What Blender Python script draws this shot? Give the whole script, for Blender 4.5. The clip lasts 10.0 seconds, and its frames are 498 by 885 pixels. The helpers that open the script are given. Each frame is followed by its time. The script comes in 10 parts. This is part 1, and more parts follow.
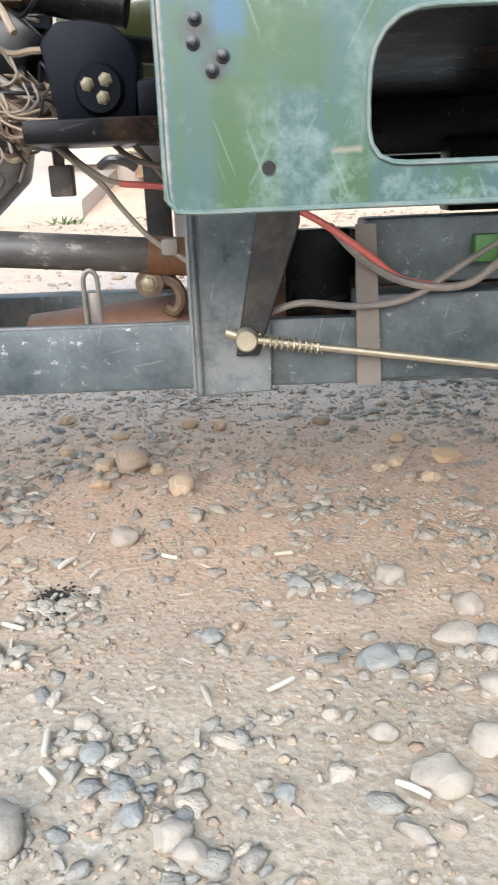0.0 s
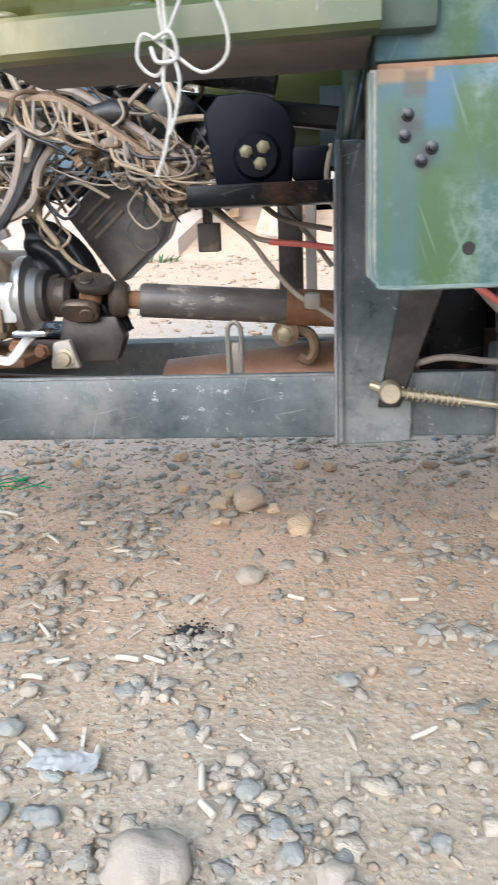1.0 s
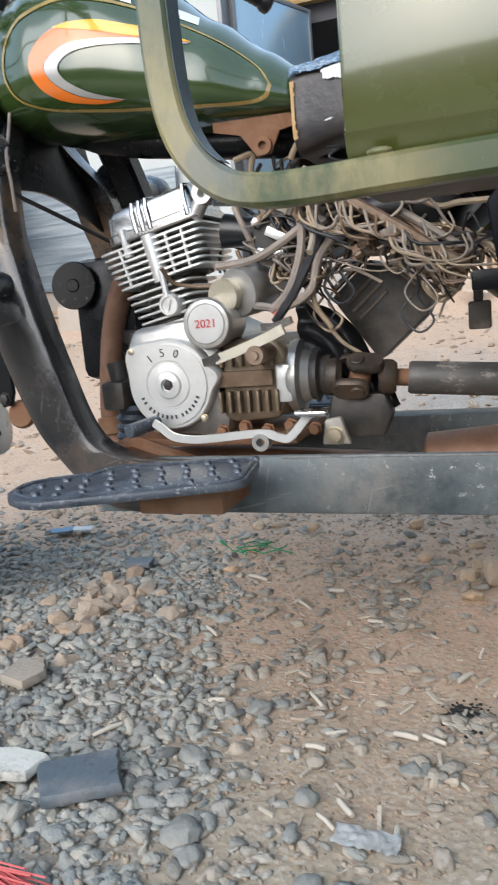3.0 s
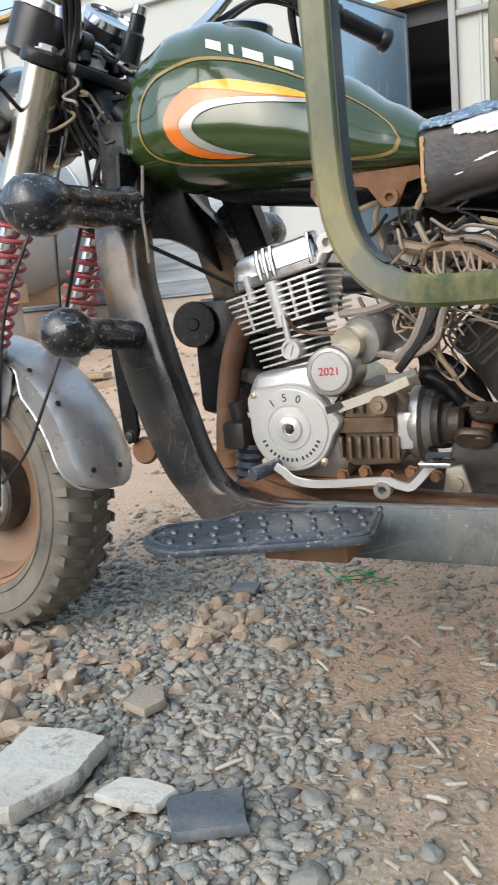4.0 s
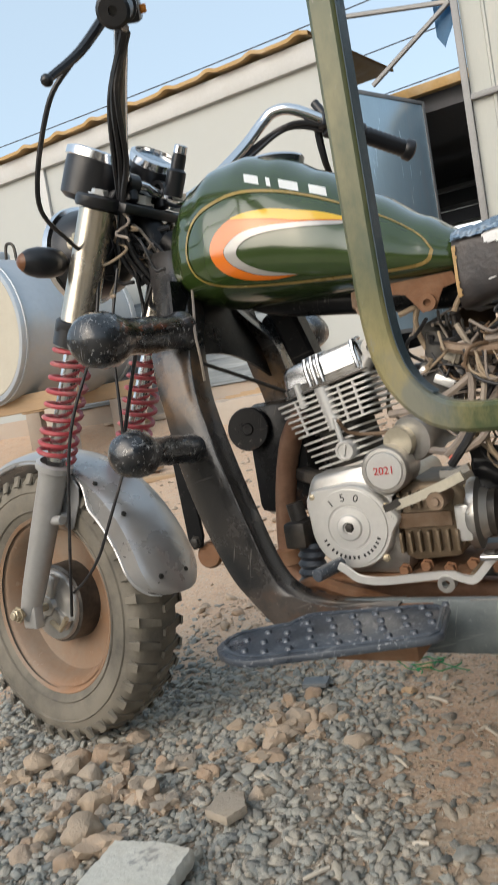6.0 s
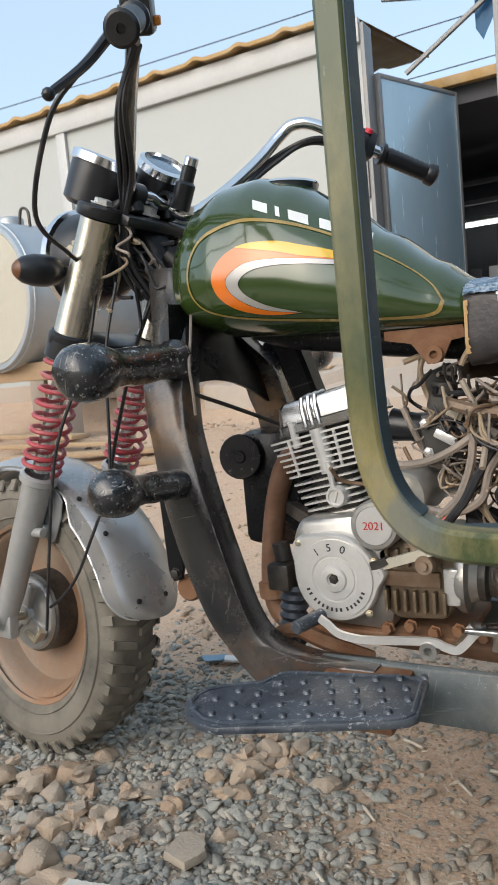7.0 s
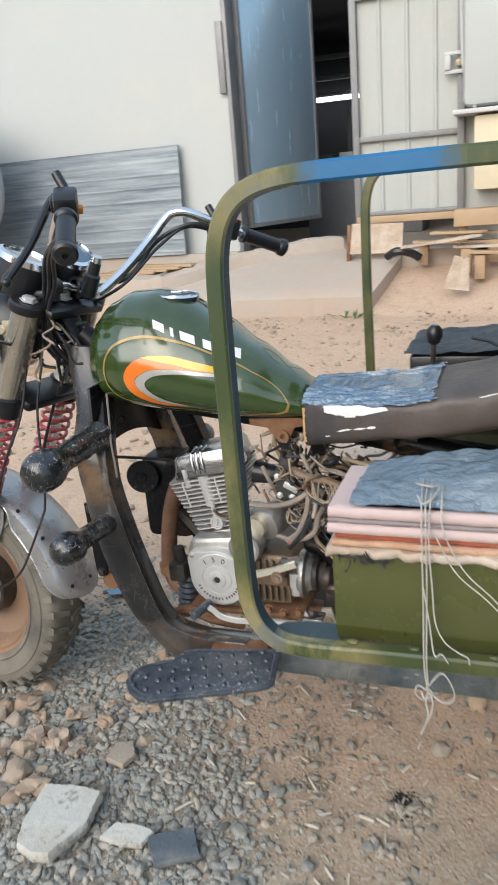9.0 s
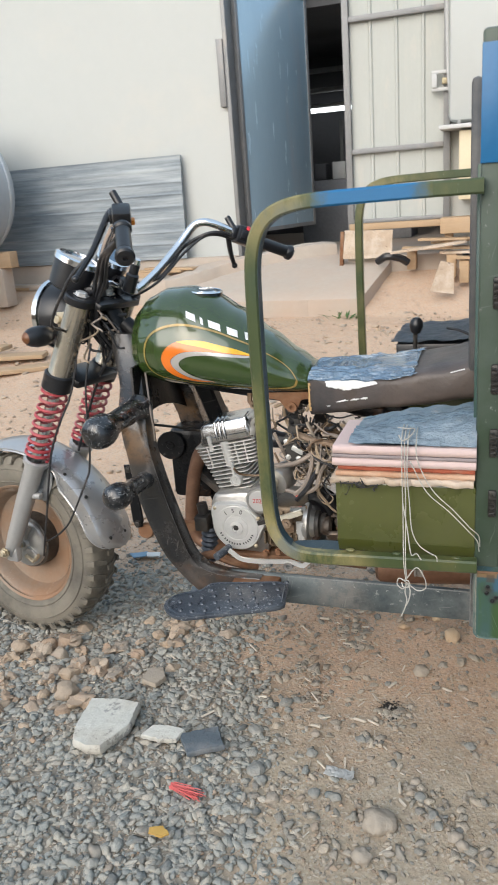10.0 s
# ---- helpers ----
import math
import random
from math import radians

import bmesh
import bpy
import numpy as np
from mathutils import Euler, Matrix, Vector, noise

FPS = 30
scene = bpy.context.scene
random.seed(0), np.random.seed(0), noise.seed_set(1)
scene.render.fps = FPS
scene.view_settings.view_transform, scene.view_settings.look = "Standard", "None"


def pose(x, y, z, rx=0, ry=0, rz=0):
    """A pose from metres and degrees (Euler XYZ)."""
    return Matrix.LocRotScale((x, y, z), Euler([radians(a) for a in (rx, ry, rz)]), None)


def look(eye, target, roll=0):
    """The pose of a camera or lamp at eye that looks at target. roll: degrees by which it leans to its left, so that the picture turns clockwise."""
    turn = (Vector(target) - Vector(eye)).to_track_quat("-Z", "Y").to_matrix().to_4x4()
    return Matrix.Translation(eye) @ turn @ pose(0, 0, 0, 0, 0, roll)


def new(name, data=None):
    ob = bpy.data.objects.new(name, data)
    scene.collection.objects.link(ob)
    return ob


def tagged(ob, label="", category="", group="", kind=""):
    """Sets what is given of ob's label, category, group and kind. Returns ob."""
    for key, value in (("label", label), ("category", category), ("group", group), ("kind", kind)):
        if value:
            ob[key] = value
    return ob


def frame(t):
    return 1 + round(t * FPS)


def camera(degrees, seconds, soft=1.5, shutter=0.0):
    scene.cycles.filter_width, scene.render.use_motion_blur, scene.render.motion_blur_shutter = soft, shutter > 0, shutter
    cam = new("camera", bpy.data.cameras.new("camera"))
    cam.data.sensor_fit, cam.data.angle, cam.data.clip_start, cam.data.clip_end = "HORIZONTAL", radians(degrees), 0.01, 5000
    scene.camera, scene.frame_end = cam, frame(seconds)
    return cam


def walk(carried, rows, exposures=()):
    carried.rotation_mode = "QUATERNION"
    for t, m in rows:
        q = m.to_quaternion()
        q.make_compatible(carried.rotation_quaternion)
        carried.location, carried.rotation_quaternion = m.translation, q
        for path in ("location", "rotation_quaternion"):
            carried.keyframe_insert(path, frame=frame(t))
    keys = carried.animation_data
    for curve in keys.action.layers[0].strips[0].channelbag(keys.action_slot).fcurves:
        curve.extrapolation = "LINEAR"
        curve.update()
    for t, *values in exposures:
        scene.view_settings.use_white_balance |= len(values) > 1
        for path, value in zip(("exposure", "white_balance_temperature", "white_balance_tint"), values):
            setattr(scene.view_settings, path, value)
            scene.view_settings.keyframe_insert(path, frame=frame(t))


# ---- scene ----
cam = camera(35.9, 10.0, soft=1.0, shutter=0.3)
PATH = [
    (0, (0.049, 0.008, 0.481), (0.013, 1.907, -0.143), -2.4),
    (0.5, (0.015, -0.005, 0.501), (-0.104, 1.907, -0.076), -3.0),
    (1, (-0.028, -0.023, 0.511), (-0.252, 1.891, -0.026), -2.4),
    (1.2, (-0.044, -0.025, 0.514), (-0.34, 1.884, -0.005), -2.4),
    (1.5, (-0.067, -0.034, 0.518), (-0.435, 1.866, 0.012), -2.9),
    (2, (-0.094, -0.039, 0.527), (-0.554, 1.844, 0.031), -3.7),
    (2.5, (-0.11, -0.05, 0.537), (-0.659, 1.822, 0.094), -4.3),
    (3, (-0.136, -0.067, 0.551), (-0.82, 1.776, 0.184), -5.2),
    (3.2, (-0.139, -0.068, 0.572), (-0.874, 1.757, 0.213), -5.9),
    (4.3, (-0.193, -0.118, 0.632), (-1.118, 1.624, 0.302), -5.2),
    (4.5, (-0.197, -0.127, 0.634), (-1.154, 1.604, 0.338), -5.6),
    (5, (-0.202, -0.137, 0.643), (-1.206, 1.575, 0.394), -6.6),
    (5.5, (-0.182, -0.137, 0.656), (-1.192, 1.58, 0.469), -9.2),
    (6, (-0.169, -0.142, 0.675), (-1.147, 1.598, 0.539), -9.6),
    (6.2, (-0.165, -0.142, 0.702), (-1.143, 1.601, 0.618), -8.3),
    (7.3, (-0.165, -0.06, 0.859), (-1.103, 1.674, 0.522), -4.0),
    (7.5, (-0.145, -0.061, 0.96), (-1.033, 1.675, 0.519), -3.4),
    (8, (-0.095, -0.124, 1.175), (-0.983, 1.592, 0.657), -3.8),
    (8.5, (-0.044, -0.216, 1.227), (-0.906, 1.476, 0.597), -5.8),
    (9, (-0.016, -0.438, 1.256), (-0.675, 1.343, 0.625), -4.9),
    (9.5, (0.008, -0.671, 1.272), (-0.555, 1.125, 0.594), -5.9),
    (10, (0.044, -0.797, 1.288), (-0.592, 0.994, 0.666), -4.5),
]
walk(cam, [(t, look(eye, target, roll)) for t, eye, target, roll in PATH], [(0, 1.93, 5920, 10), (1, 1.81, 5880, 10), (1.5, 1.70, 5850, 10), (2.5, 1.28, 5900, 10), (4.5, 1.05, 6400, 10), (6, 0.80, 6750, 10), (8, 0.92, 6200, 10), (10, 1.02, 6400, 10)])

# world, sun and exposure
world = bpy.data.worlds.new("sky")
scene.world = world
world.use_nodes = True
wn = world.node_tree.nodes
sky = wn.new("ShaderNodeTexSky")
sky.sky_type = "NISHITA"
sky.sun_disc = False
SUN_UP, SUN_AROUND = 31.0, 195.0
sky.sun_elevation, sky.sun_rotation = radians(SUN_UP), radians(SUN_AROUND)
sky.dust_density = 3.0
wn["Background"].inputs["Strength"].default_value = 0.15
# pale dusty haze over the whole sky
haze = wn.new("ShaderNodeMix")
haze.data_type = "RGBA"
haze.inputs[0].default_value = 0.55
haze.inputs[7].default_value = (2.92, 3.72, 4.3, 1)
world.node_tree.links.new(sky.outputs[0], haze.inputs[6])
world.node_tree.links.new(haze.outputs[2], wn["Background"].inputs["Color"])
sun_data = bpy.data.lights.new("sun", "SUN")
sun_data.energy, sun_data.angle, sun_data.color = 0.95, radians(60), (1.0, 0.97, 0.93)
sun = new("sun", sun_data)
sun.matrix_world = pose(0, 0, 8, 90 - SUN_UP, 0, 180 - SUN_AROUND)


# ---- materials ----
def tree(name):
    m = bpy.data.materials.new(name)
    m.use_nodes = True
    nt = m.node_tree
    return m, nt, nt.nodes["Principled BSDF"]


def link(nt, a, b):
    nt.links.new(a, b)


def coords(nt, scale=(1, 1, 1), world_space=False):
    tc = nt.nodes.new("ShaderNodeTexCoord")
    mp = nt.nodes.new("ShaderNodeMapping")
    mp.inputs["Scale"].default_value = scale
    if world_space:
        geo = nt.nodes.new("ShaderNodeNewGeometry")
        link(nt, geo.outputs["Position"], mp.inputs["Vector"])
    else:
        link(nt, tc.outputs["Object"], mp.inputs["Vector"])
    return mp.outputs["Vector"]


def noise_of(nt, vec, scale, detail=6.0, rough=0.6):
    n = nt.nodes.new("ShaderNodeTexNoise")
    n.inputs["Scale"].default_value, n.inputs["Detail"].default_value, n.inputs["Roughness"].default_value = scale, detail, rough
    link(nt, vec, n.inputs["Vector"])
    return n.outputs["Fac"]


def ramp(nt, fac, lo, hi, a=(0, 0, 0, 1), b=(1, 1, 1, 1)):
    r = nt.nodes.new("ShaderNodeValToRGB")
    r.color_ramp.elements[0].position, r.color_ramp.elements[1].position = lo, hi
    r.color_ramp.elements[0].color, r.color_ramp.elements[1].color = a, b
    link(nt, fac, r.inputs["Fac"])
    return r.outputs["Color"]


def mixed(nt, fac, a, b):
    m = nt.nodes.new("ShaderNodeMix")
    m.data_type = "RGBA"
    for value, socket in ((fac, m.inputs[0]), (a, m.inputs[6]), (b, m.inputs[7])):
        if isinstance(value, tuple):
            socket.default_value = (*value[:3], 1)
        elif isinstance(value, float):
            socket.default_value = value
        else:
            link(nt, value, socket)
    return m.outputs[2]


def bumped(nt, bsdf, height, strength=0.3, distance=0.002):
    b = nt.nodes.new("ShaderNodeBump")
    b.inputs["Strength"].default_value, b.inputs["Distance"].default_value = strength, distance
    link(nt, height, b.inputs["Height"])
    link(nt, b.outputs["Normal"], bsdf.inputs["Normal"])


def surface(name, base, rough=0.5, metal=0.0, var=0.25, scale=12.0, bump=0.15, dirt=None, dirt_amount=0.45, stretch=(1, 1, 1), chips=None, chip_amount=0.36, coat=0.0, dist=0.002, spec=0.5):
    """A worn surface: two scales of tone, dust in patches, chips of another colour and fine relief."""
    m, nt, p = tree(name)
    v = coords(nt, stretch)
    big, small = noise_of(nt, v, scale), noise_of(nt, v, scale * 9, 4)
    dark, light = tuple(c * (1 - var) for c in base), tuple(min(1, c * (1 + var)) for c in base)
    col = mixed(nt, big, dark, light)
    col = mixed(nt, ramp(nt, small, 0.35, 0.75, (0, 0, 0, 1), (0.5, 0.5, 0.5, 1)), col, dark)
    if chips:
        fac = ramp(nt, noise_of(nt, v, scale * 2.3, 8, 0.7), 1 - chip_amount - 0.02, 1 - chip_amount + 0.02)
        col = mixed(nt, fac, col, chips)
    if dirt:
        fac = ramp(nt, noise_of(nt, v, scale * 0.6, 8, 0.65), 1 - dirt_amount - 0.15, 1 - dirt_amount + 0.22)
        col = mixed(nt, fac, col, dirt)
    link(nt, col, p.inputs["Base Color"])
    r = nt.nodes.new("ShaderNodeMapRange")
    r.inputs[3].default_value, r.inputs[4].default_value = max(0.03, rough - 0.12), min(1, rough + 0.15)
    link(nt, noise_of(nt, v, scale * 2.0), r.inputs[0])
    link(nt, r.outputs[0], p.inputs["Roughness"])
    p.inputs["Metallic"].default_value = metal
    p.inputs["Specular IOR Level"].default_value = spec
    p.inputs["Coat Weight"].default_value = coat
    p.inputs["Coat Roughness"].default_value = 0.08
    if bump:
        bumped(nt, p, small, bump, dist)
    return m


def scratches(nt, turn, scale, lo, full=1.0):
    """Long thin scratches across a face, leaning by turn."""
    geo = nt.nodes.new("ShaderNodeNewGeometry")
    mp = nt.nodes.new("ShaderNodeMapping")
    mp.vector_type = "TEXTURE"
    mp.inputs["Rotation"].default_value = (0.3, turn, 0.2)
    mp.inputs["Scale"].default_value = (0.05, 0.4, 1.2)
    link(nt, geo.outputs["Position"], mp.inputs["Vector"])
    return ramp(nt, noise_of(nt, mp.outputs["Vector"], scale, 3, 0.5), lo, lo + 0.03, (0, 0, 0, 1), (full, full, full, 1))


def scuffed(name, base, haze, scratch, rough=0.35, amount=0.45, chip=0.30, scale=8.0, rust=0.0, bump=0.35, coat=0.0, spec=0.5):
    """Dark paint rubbed dull in clouds, with scratches, small pale chips and a little rust."""
    m, nt, p = tree(name)
    v = coords(nt)
    cloud, fine = noise_of(nt, v, scale, 9, 0.72), noise_of(nt, v, scale * 11, 7, 0.75)
    col = mixed(nt, noise_of(nt, v, scale * 0.5), base, tuple(c * 1.7 for c in base))
    worn = ramp(nt, cloud, 1 - amount - 0.14, 1 - amount + 0.20)
    col = mixed(nt, worn, col, haze)
    if rust:
        col = mixed(nt, ramp(nt, noise_of(nt, v, scale * 0.8, 8, 0.7), 1 - rust - 0.05, 1 - rust + 0.08), col, (0.12, 0.055, 0.025))
    for turn, s_ in ((0.25, 13.0), (1.35, 9.0)):
        col = mixed(nt, scratches(nt, turn, s_, 0.69, 0.3), col, scratch)
    speck = nt.nodes.new("ShaderNodeMath")
    speck.operation = "MULTIPLY"
    link(nt, ramp(nt, fine, 1 - chip - 0.02, 1 - chip + 0.03), speck.inputs[0])
    link(nt, ramp(nt, noise_of(nt, v, scale * 1.3, 6, 0.7), 0.43, 0.57), speck.inputs[1])
    col = mixed(nt, speck.outputs[0], col, scratch)
    link(nt, col, p.inputs["Base Color"])
    link(nt, ramp(nt, cloud, 0.3, 0.7, (max(0.05, rough - 0.15),) * 3 + (1,), (min(1, rough + 0.25),) * 3 + (1,)), p.inputs["Roughness"])
    p.inputs["Coat Weight"].default_value = coat
    p.inputs["Specular IOR Level"].default_value = spec
    bumped(nt, p, mixed(nt, 0.4, cloud, fine), bump, 0.004)
    return m


DUST = (0.42, 0.33, 0.25)
RUST = (0.20, 0.085, 0.035)
black_paint = scuffed("black paint", (0.005, 0.0052, 0.006), (0.016, 0.014, 0.0135), (0.12, 0.11, 0.10), 0.30, 0.34, 0.38, 7.0, 0.37, 0.3, 0.0, 0.22)
# the brown-grey haze colour paints in the sheen on the beam's broad face
beam_paint = scuffed("polished black beam paint", (0.010, 0.010, 0.0105), (0.060, 0.050, 0.044), (0.20, 0.18, 0.16), 0.22, 0.44, 0.36, 5.0, 0.38, 0.30, 0.35, 0.55)
black_tape = scuffed("black tape", (0.006, 0.0065, 0.008), (0.018, 0.020, 0.025), (0.50, 0.49, 0.47), 0.18, 0.34, 0.405, 12.0, 0.0, 0.6, 0.7)
black_rubber = scuffed("black rubber", (0.018, 0.023, 0.032), (0.075, 0.088, 0.105), (0.30, 0.31, 0.33), 0.34, 0.52, 0.42, 12.0, 0.0, 0.5)
plastic_black = surface("black plastic", (0.014, 0.014, 0.016), 0.32, 0, 0.3, 14, 0.1, (0.10, 0.09, 0.08), 0.24)
rail_paint = scuffed("rail paint", (0.030, 0.040, 0.044), (0.160, 0.180, 0.178), (0.36, 0.36, 0.34), 0.38, 0.50, 0.38, 8.0, 0.33, 0.4)
dark_steel = surface("dark steel", (0.045, 0.041, 0.037), 0.45, 0.4, 0.4, 12, 0.3, (0.22, 0.18, 0.14), 0.38)
dark_rust = surface("dark rust", (0.085, 0.05, 0.03), 0.7, 0.1, 0.5, 20, 0.4, (0.16, 0.10, 0.06), 0.4)
rusty_steel = surface("rusty steel", RUST, 0.75, 0.1, 0.5, 14, 0.4, (0.30, 0.19, 0.12), 0.45)
exhaust_steel = surface("exhaust steel", (0.22, 0.115, 0.07), 0.5, 0.35, 0.4, 10, 0.3, (0.34, 0.21, 0.14), 0.42)
shaft_steel = surface("shaft steel", (0.075, 0.072, 0.07), 0.5, 0.3, 0.5, 18, 0.4, (0.20, 0.17, 0.145), 0.5, stretch=(0.6, 1, 1), chips=(0.32, 0.29, 0.26), chip_amount=0.42)
brown_iron = surface("brown iron", (0.17, 0.105, 0.06), 0.6, 0.3, 0.5, 16, 0.4, DUST, 0.4)
aluminium = surface("cast aluminium", (0.48, 0.47, 0.45), 0.36, 0.8, 0.2, 10, 0.25, (0.30, 0.245, 0.19), 0.36)
aluminium_clean = surface("machined aluminium", (0.69, 0.68, 0.655), 0.30, 0.50, 0.12, 10, 0.12, (0.34, 0.26, 0.19), 0.27)
oily_case = surface("oily gearbox casting", (0.17, 0.125, 0.08), 0.42, 0.4, 0.5, 16, 0.5, (0.32, 0.24, 0.16), 0.42)
dirty_shaded_case = surface("dirty shaded aluminium", (0.07, 0.066, 0.06), 0.6, 0.3, 0.4, 14, 0.3, (0.2, 0.165, 0.13), 0.35)
greasy_iron = surface("greasy forged iron", (0.065, 0.052, 0.042), 0.4, 0.45, 0.5, 24, 0.5, (0.17, 0.115, 0.075), 0.42)
cream_metal = surface("cream worn metal", (0.60, 0.555, 0.45), 0.34, 0.35, 0.2, 20, 0.15, (0.30, 0.23, 0.15), 0.32)
fork_silver = surface("fork silver paint", (0.44, 0.43, 0.415), 0.36, 0.4, 0.15, 8, 0.12, (0.40, 0.35, 0.29), 0.36)
chrome = surface("chrome", (0.75, 0.75, 0.76), 0.12, 1.0, 0.1, 14, 0.05, (0.4, 0.36, 0.32), 0.2)
chrome_head = surface("bright rocker metal", (0.50, 0.50, 0.50), 0.20, 1.0, 0.15, 12, 0.08, (0.28, 0.25, 0.22), 0.30)
chrome_worn = surface("worn chrome tube", (0.55, 0.50, 0.42), 0.25, 0.9, 0.2, 9, 0.1, (0.42, 0.34, 0.26), 0.35, stretch=(1, 1, 0.4))
zinc = surface("zinc bolt", (0.55, 0.47, 0.34), 0.4, 0.7, 0.3, 40, 0.2)
brass = surface("brass bolt", (0.36, 0.31, 0.20), 0.5, 0.5, 0.3, 40, 0.2, DUST, 0.35)
spring_red = surface("red spring paint", (0.42, 0.055, 0.065), 0.45, 0, 0.3, 30, 0.2, (0.45, 0.28, 0.24), 0.38)
fender_grey = surface("grey fender paint", (0.42, 0.42, 0.42), 0.28, 0.55, 0.15, 6, 0.12, (0.36, 0.31, 0.27), 0.34, chips=(0.14, 0.11, 0.09), chip_amount=0.24, coat=0.2)
tyre_rubber = surface("dusty tyre rubber", (0.045, 0.043, 0.038), 0.8, 0, 0.3, 10, 0.4, (0.21, 0.185, 0.145), 0.64)
rim_paint = surface("dusty rim", (0.27, 0.20, 0.145), 0.55, 0.1, 0.25, 7, 0.25, (0.32, 0.14, 0.05), 0.46, chips=(0.36, 0.30, 0.24), chip_amount=0.40)
seat_vinyl = surface("dusty black vinyl", (0.046, 0.043, 0.045), 0.42, 0, 0.35, 7, 0.4, (0.13, 0.10, 0.085), 0.50, dist=0.004, chips=(0.012, 0.012, 0.013), chip_amount=0.42)
# raised blue base and white chips paint the sky's shine into the film
seat_film = surface("shiny plastic film", (0.19, 0.29, 0.40), 0.16, 0.35, 0.45, 3.5, 0.9, (0.05, 0.075, 0.11), 0.42, dist=0.02, coat=0.7, stretch=(0.7, 1.6, 1.6), chips=(0.62, 0.68, 0.74), chip_amount=0.42)
foam_white = surface("bare white foam", (0.78, 0.77, 0.76), 0.85, 0, 0.08, 30, 0.5, (0.55, 0.46, 0.40), 0.2)
# the pale chips paint white gloss onto the crinkles
tarp = surface("grey tarpaulin", (0.30, 0.40, 0.48), 0.26, 0.1, 0.15, 5.0, 0.5, (0.36, 0.42, 0.47), 0.42, dist=0.014, stretch=(1, 1.6, 1.6), chips=(0.50, 0.53, 0.55), chip_amount=0.36)
dark_tarp = surface("dark tarpaulin", (0.11, 0.135, 0.165), 0.4, 0, 0.3, 9, 0.5, (0.18, 0.17, 0.17), 0.36, dist=0.005)
pink_mat = surface("pale pink mat", (0.56, 0.42, 0.39), 0.85, 0, 0.12, 14, 0.4, (0.5, 0.40, 0.36), 0.36)
grey_mat = surface("grey mat edge", (0.27, 0.23, 0.23), 0.85, 0, 0.2, 20, 0.4)
red_cloth = surface("rust red cloth", (0.42, 0.11, 0.06), 0.9, 0, 0.3, 25, 0.5, (0.55, 0.36, 0.25), 0.3)
cardboard = surface("torn cardboard", (0.46, 0.35, 0.25), 0.9, 0, 0.3, 14, 0.6, (0.64, 0.56, 0.48), 0.42, chips=(0.20, 0.13, 0.085), chip_amount=0.38)
rope_white = surface("white nylon rope", (0.47, 0.45, 0.405), 0.7, 0, 0.2, 60, 0.5, (0.36, 0.31, 0.25), 0.40)
wire_grey = surface("grey cable", (0.22, 0.185, 0.16), 0.6, 0, 0.3, 20, 0.2, DUST, 0.45)
wire_tan = surface("tan cable", (0.35, 0.265, 0.175), 0.65, 0, 0.3, 20, 0.2, DUST, 0.4)
wire_black = surface("black cable", (0.02, 0.02, 0.022), 0.45, 0, 0.3, 20, 0.1, (0.18, 0.15, 0.13), 0.32)
wire_red = surface("faded red cable", (0.70, 0.17, 0.13), 0.55, 0, 0.3, 20, 0.1)
orange_plastic = surface("orange plastic", (0.62, 0.20, 0.02), 0.4, 0, 0.1, 20, 0.05)
amber_dark = surface("dusty amber lens", (0.16, 0.055, 0.015), 0.4, 0, 0.2, 20, 0.1, (0.10, 0.08, 0.06), 0.4)
red_plastic = surface("red plastic", (0.60, 0.03, 0.05), 0.4, 0, 0.1, 20, 0.05)
white_print = surface("white lettering", (0.78, 0.78, 0.76), 0.3, 0, 0.05, 20, 0.05)
black_print = surface("black print", (0.03, 0.03, 0.03), 0.5, 0, 0.05, 20, 0.0)
red_print = surface("red print", (0.50, 0.03, 0.03), 0.5, 0, 0.05, 20, 0.0)
gauge_glass = surface("gauge glass", (0.05, 0.10, 0.16), 0.06, 0, 0.2, 8, 0.0, coat=1.0)
flame_orange = surface("orange decal", (0.72, 0.17, 0.015), 0.18, 0, 0.06, 10, 0.02, coat=0.8)
flame_yellow = surface("yellow decal", (0.72, 0.44, 0.02), 0.18, 0, 0.08, 10, 0.02, coat=0.8)
flame_silver = surface("silver decal", (0.42, 0.40, 0.37), 0.22, 0.2, 0.08, 10, 0.02, coat=0.8)
gold_line = surface("gold pinstripe", (0.36, 0.24, 0.07), 0.25, 0.2, 0.15, 10, 0.02, coat=0.6)
tank_paint = surface("glossy dark green paint", (0.032, 0.058, 0.013), 0.16, 0, 0.12, 5, 0.03, (0.10, 0.10, 0.06), 0.18, coat=1.0)
box_green = surface("olive green sheet paint", (0.072, 0.080, 0.018), 0.26, 0, 0.18, 4, 0.06, (0.11, 0.118, 0.06), 0.32, coat=0.9)
post_paint = scuffed("dark green post paint", (0.026, 0.042, 0.026), (0.065, 0.085, 0.07), (0.20, 0.22, 0.20), 0.40, 0.45, 0.36, 6.0, 0.30, 0.3)


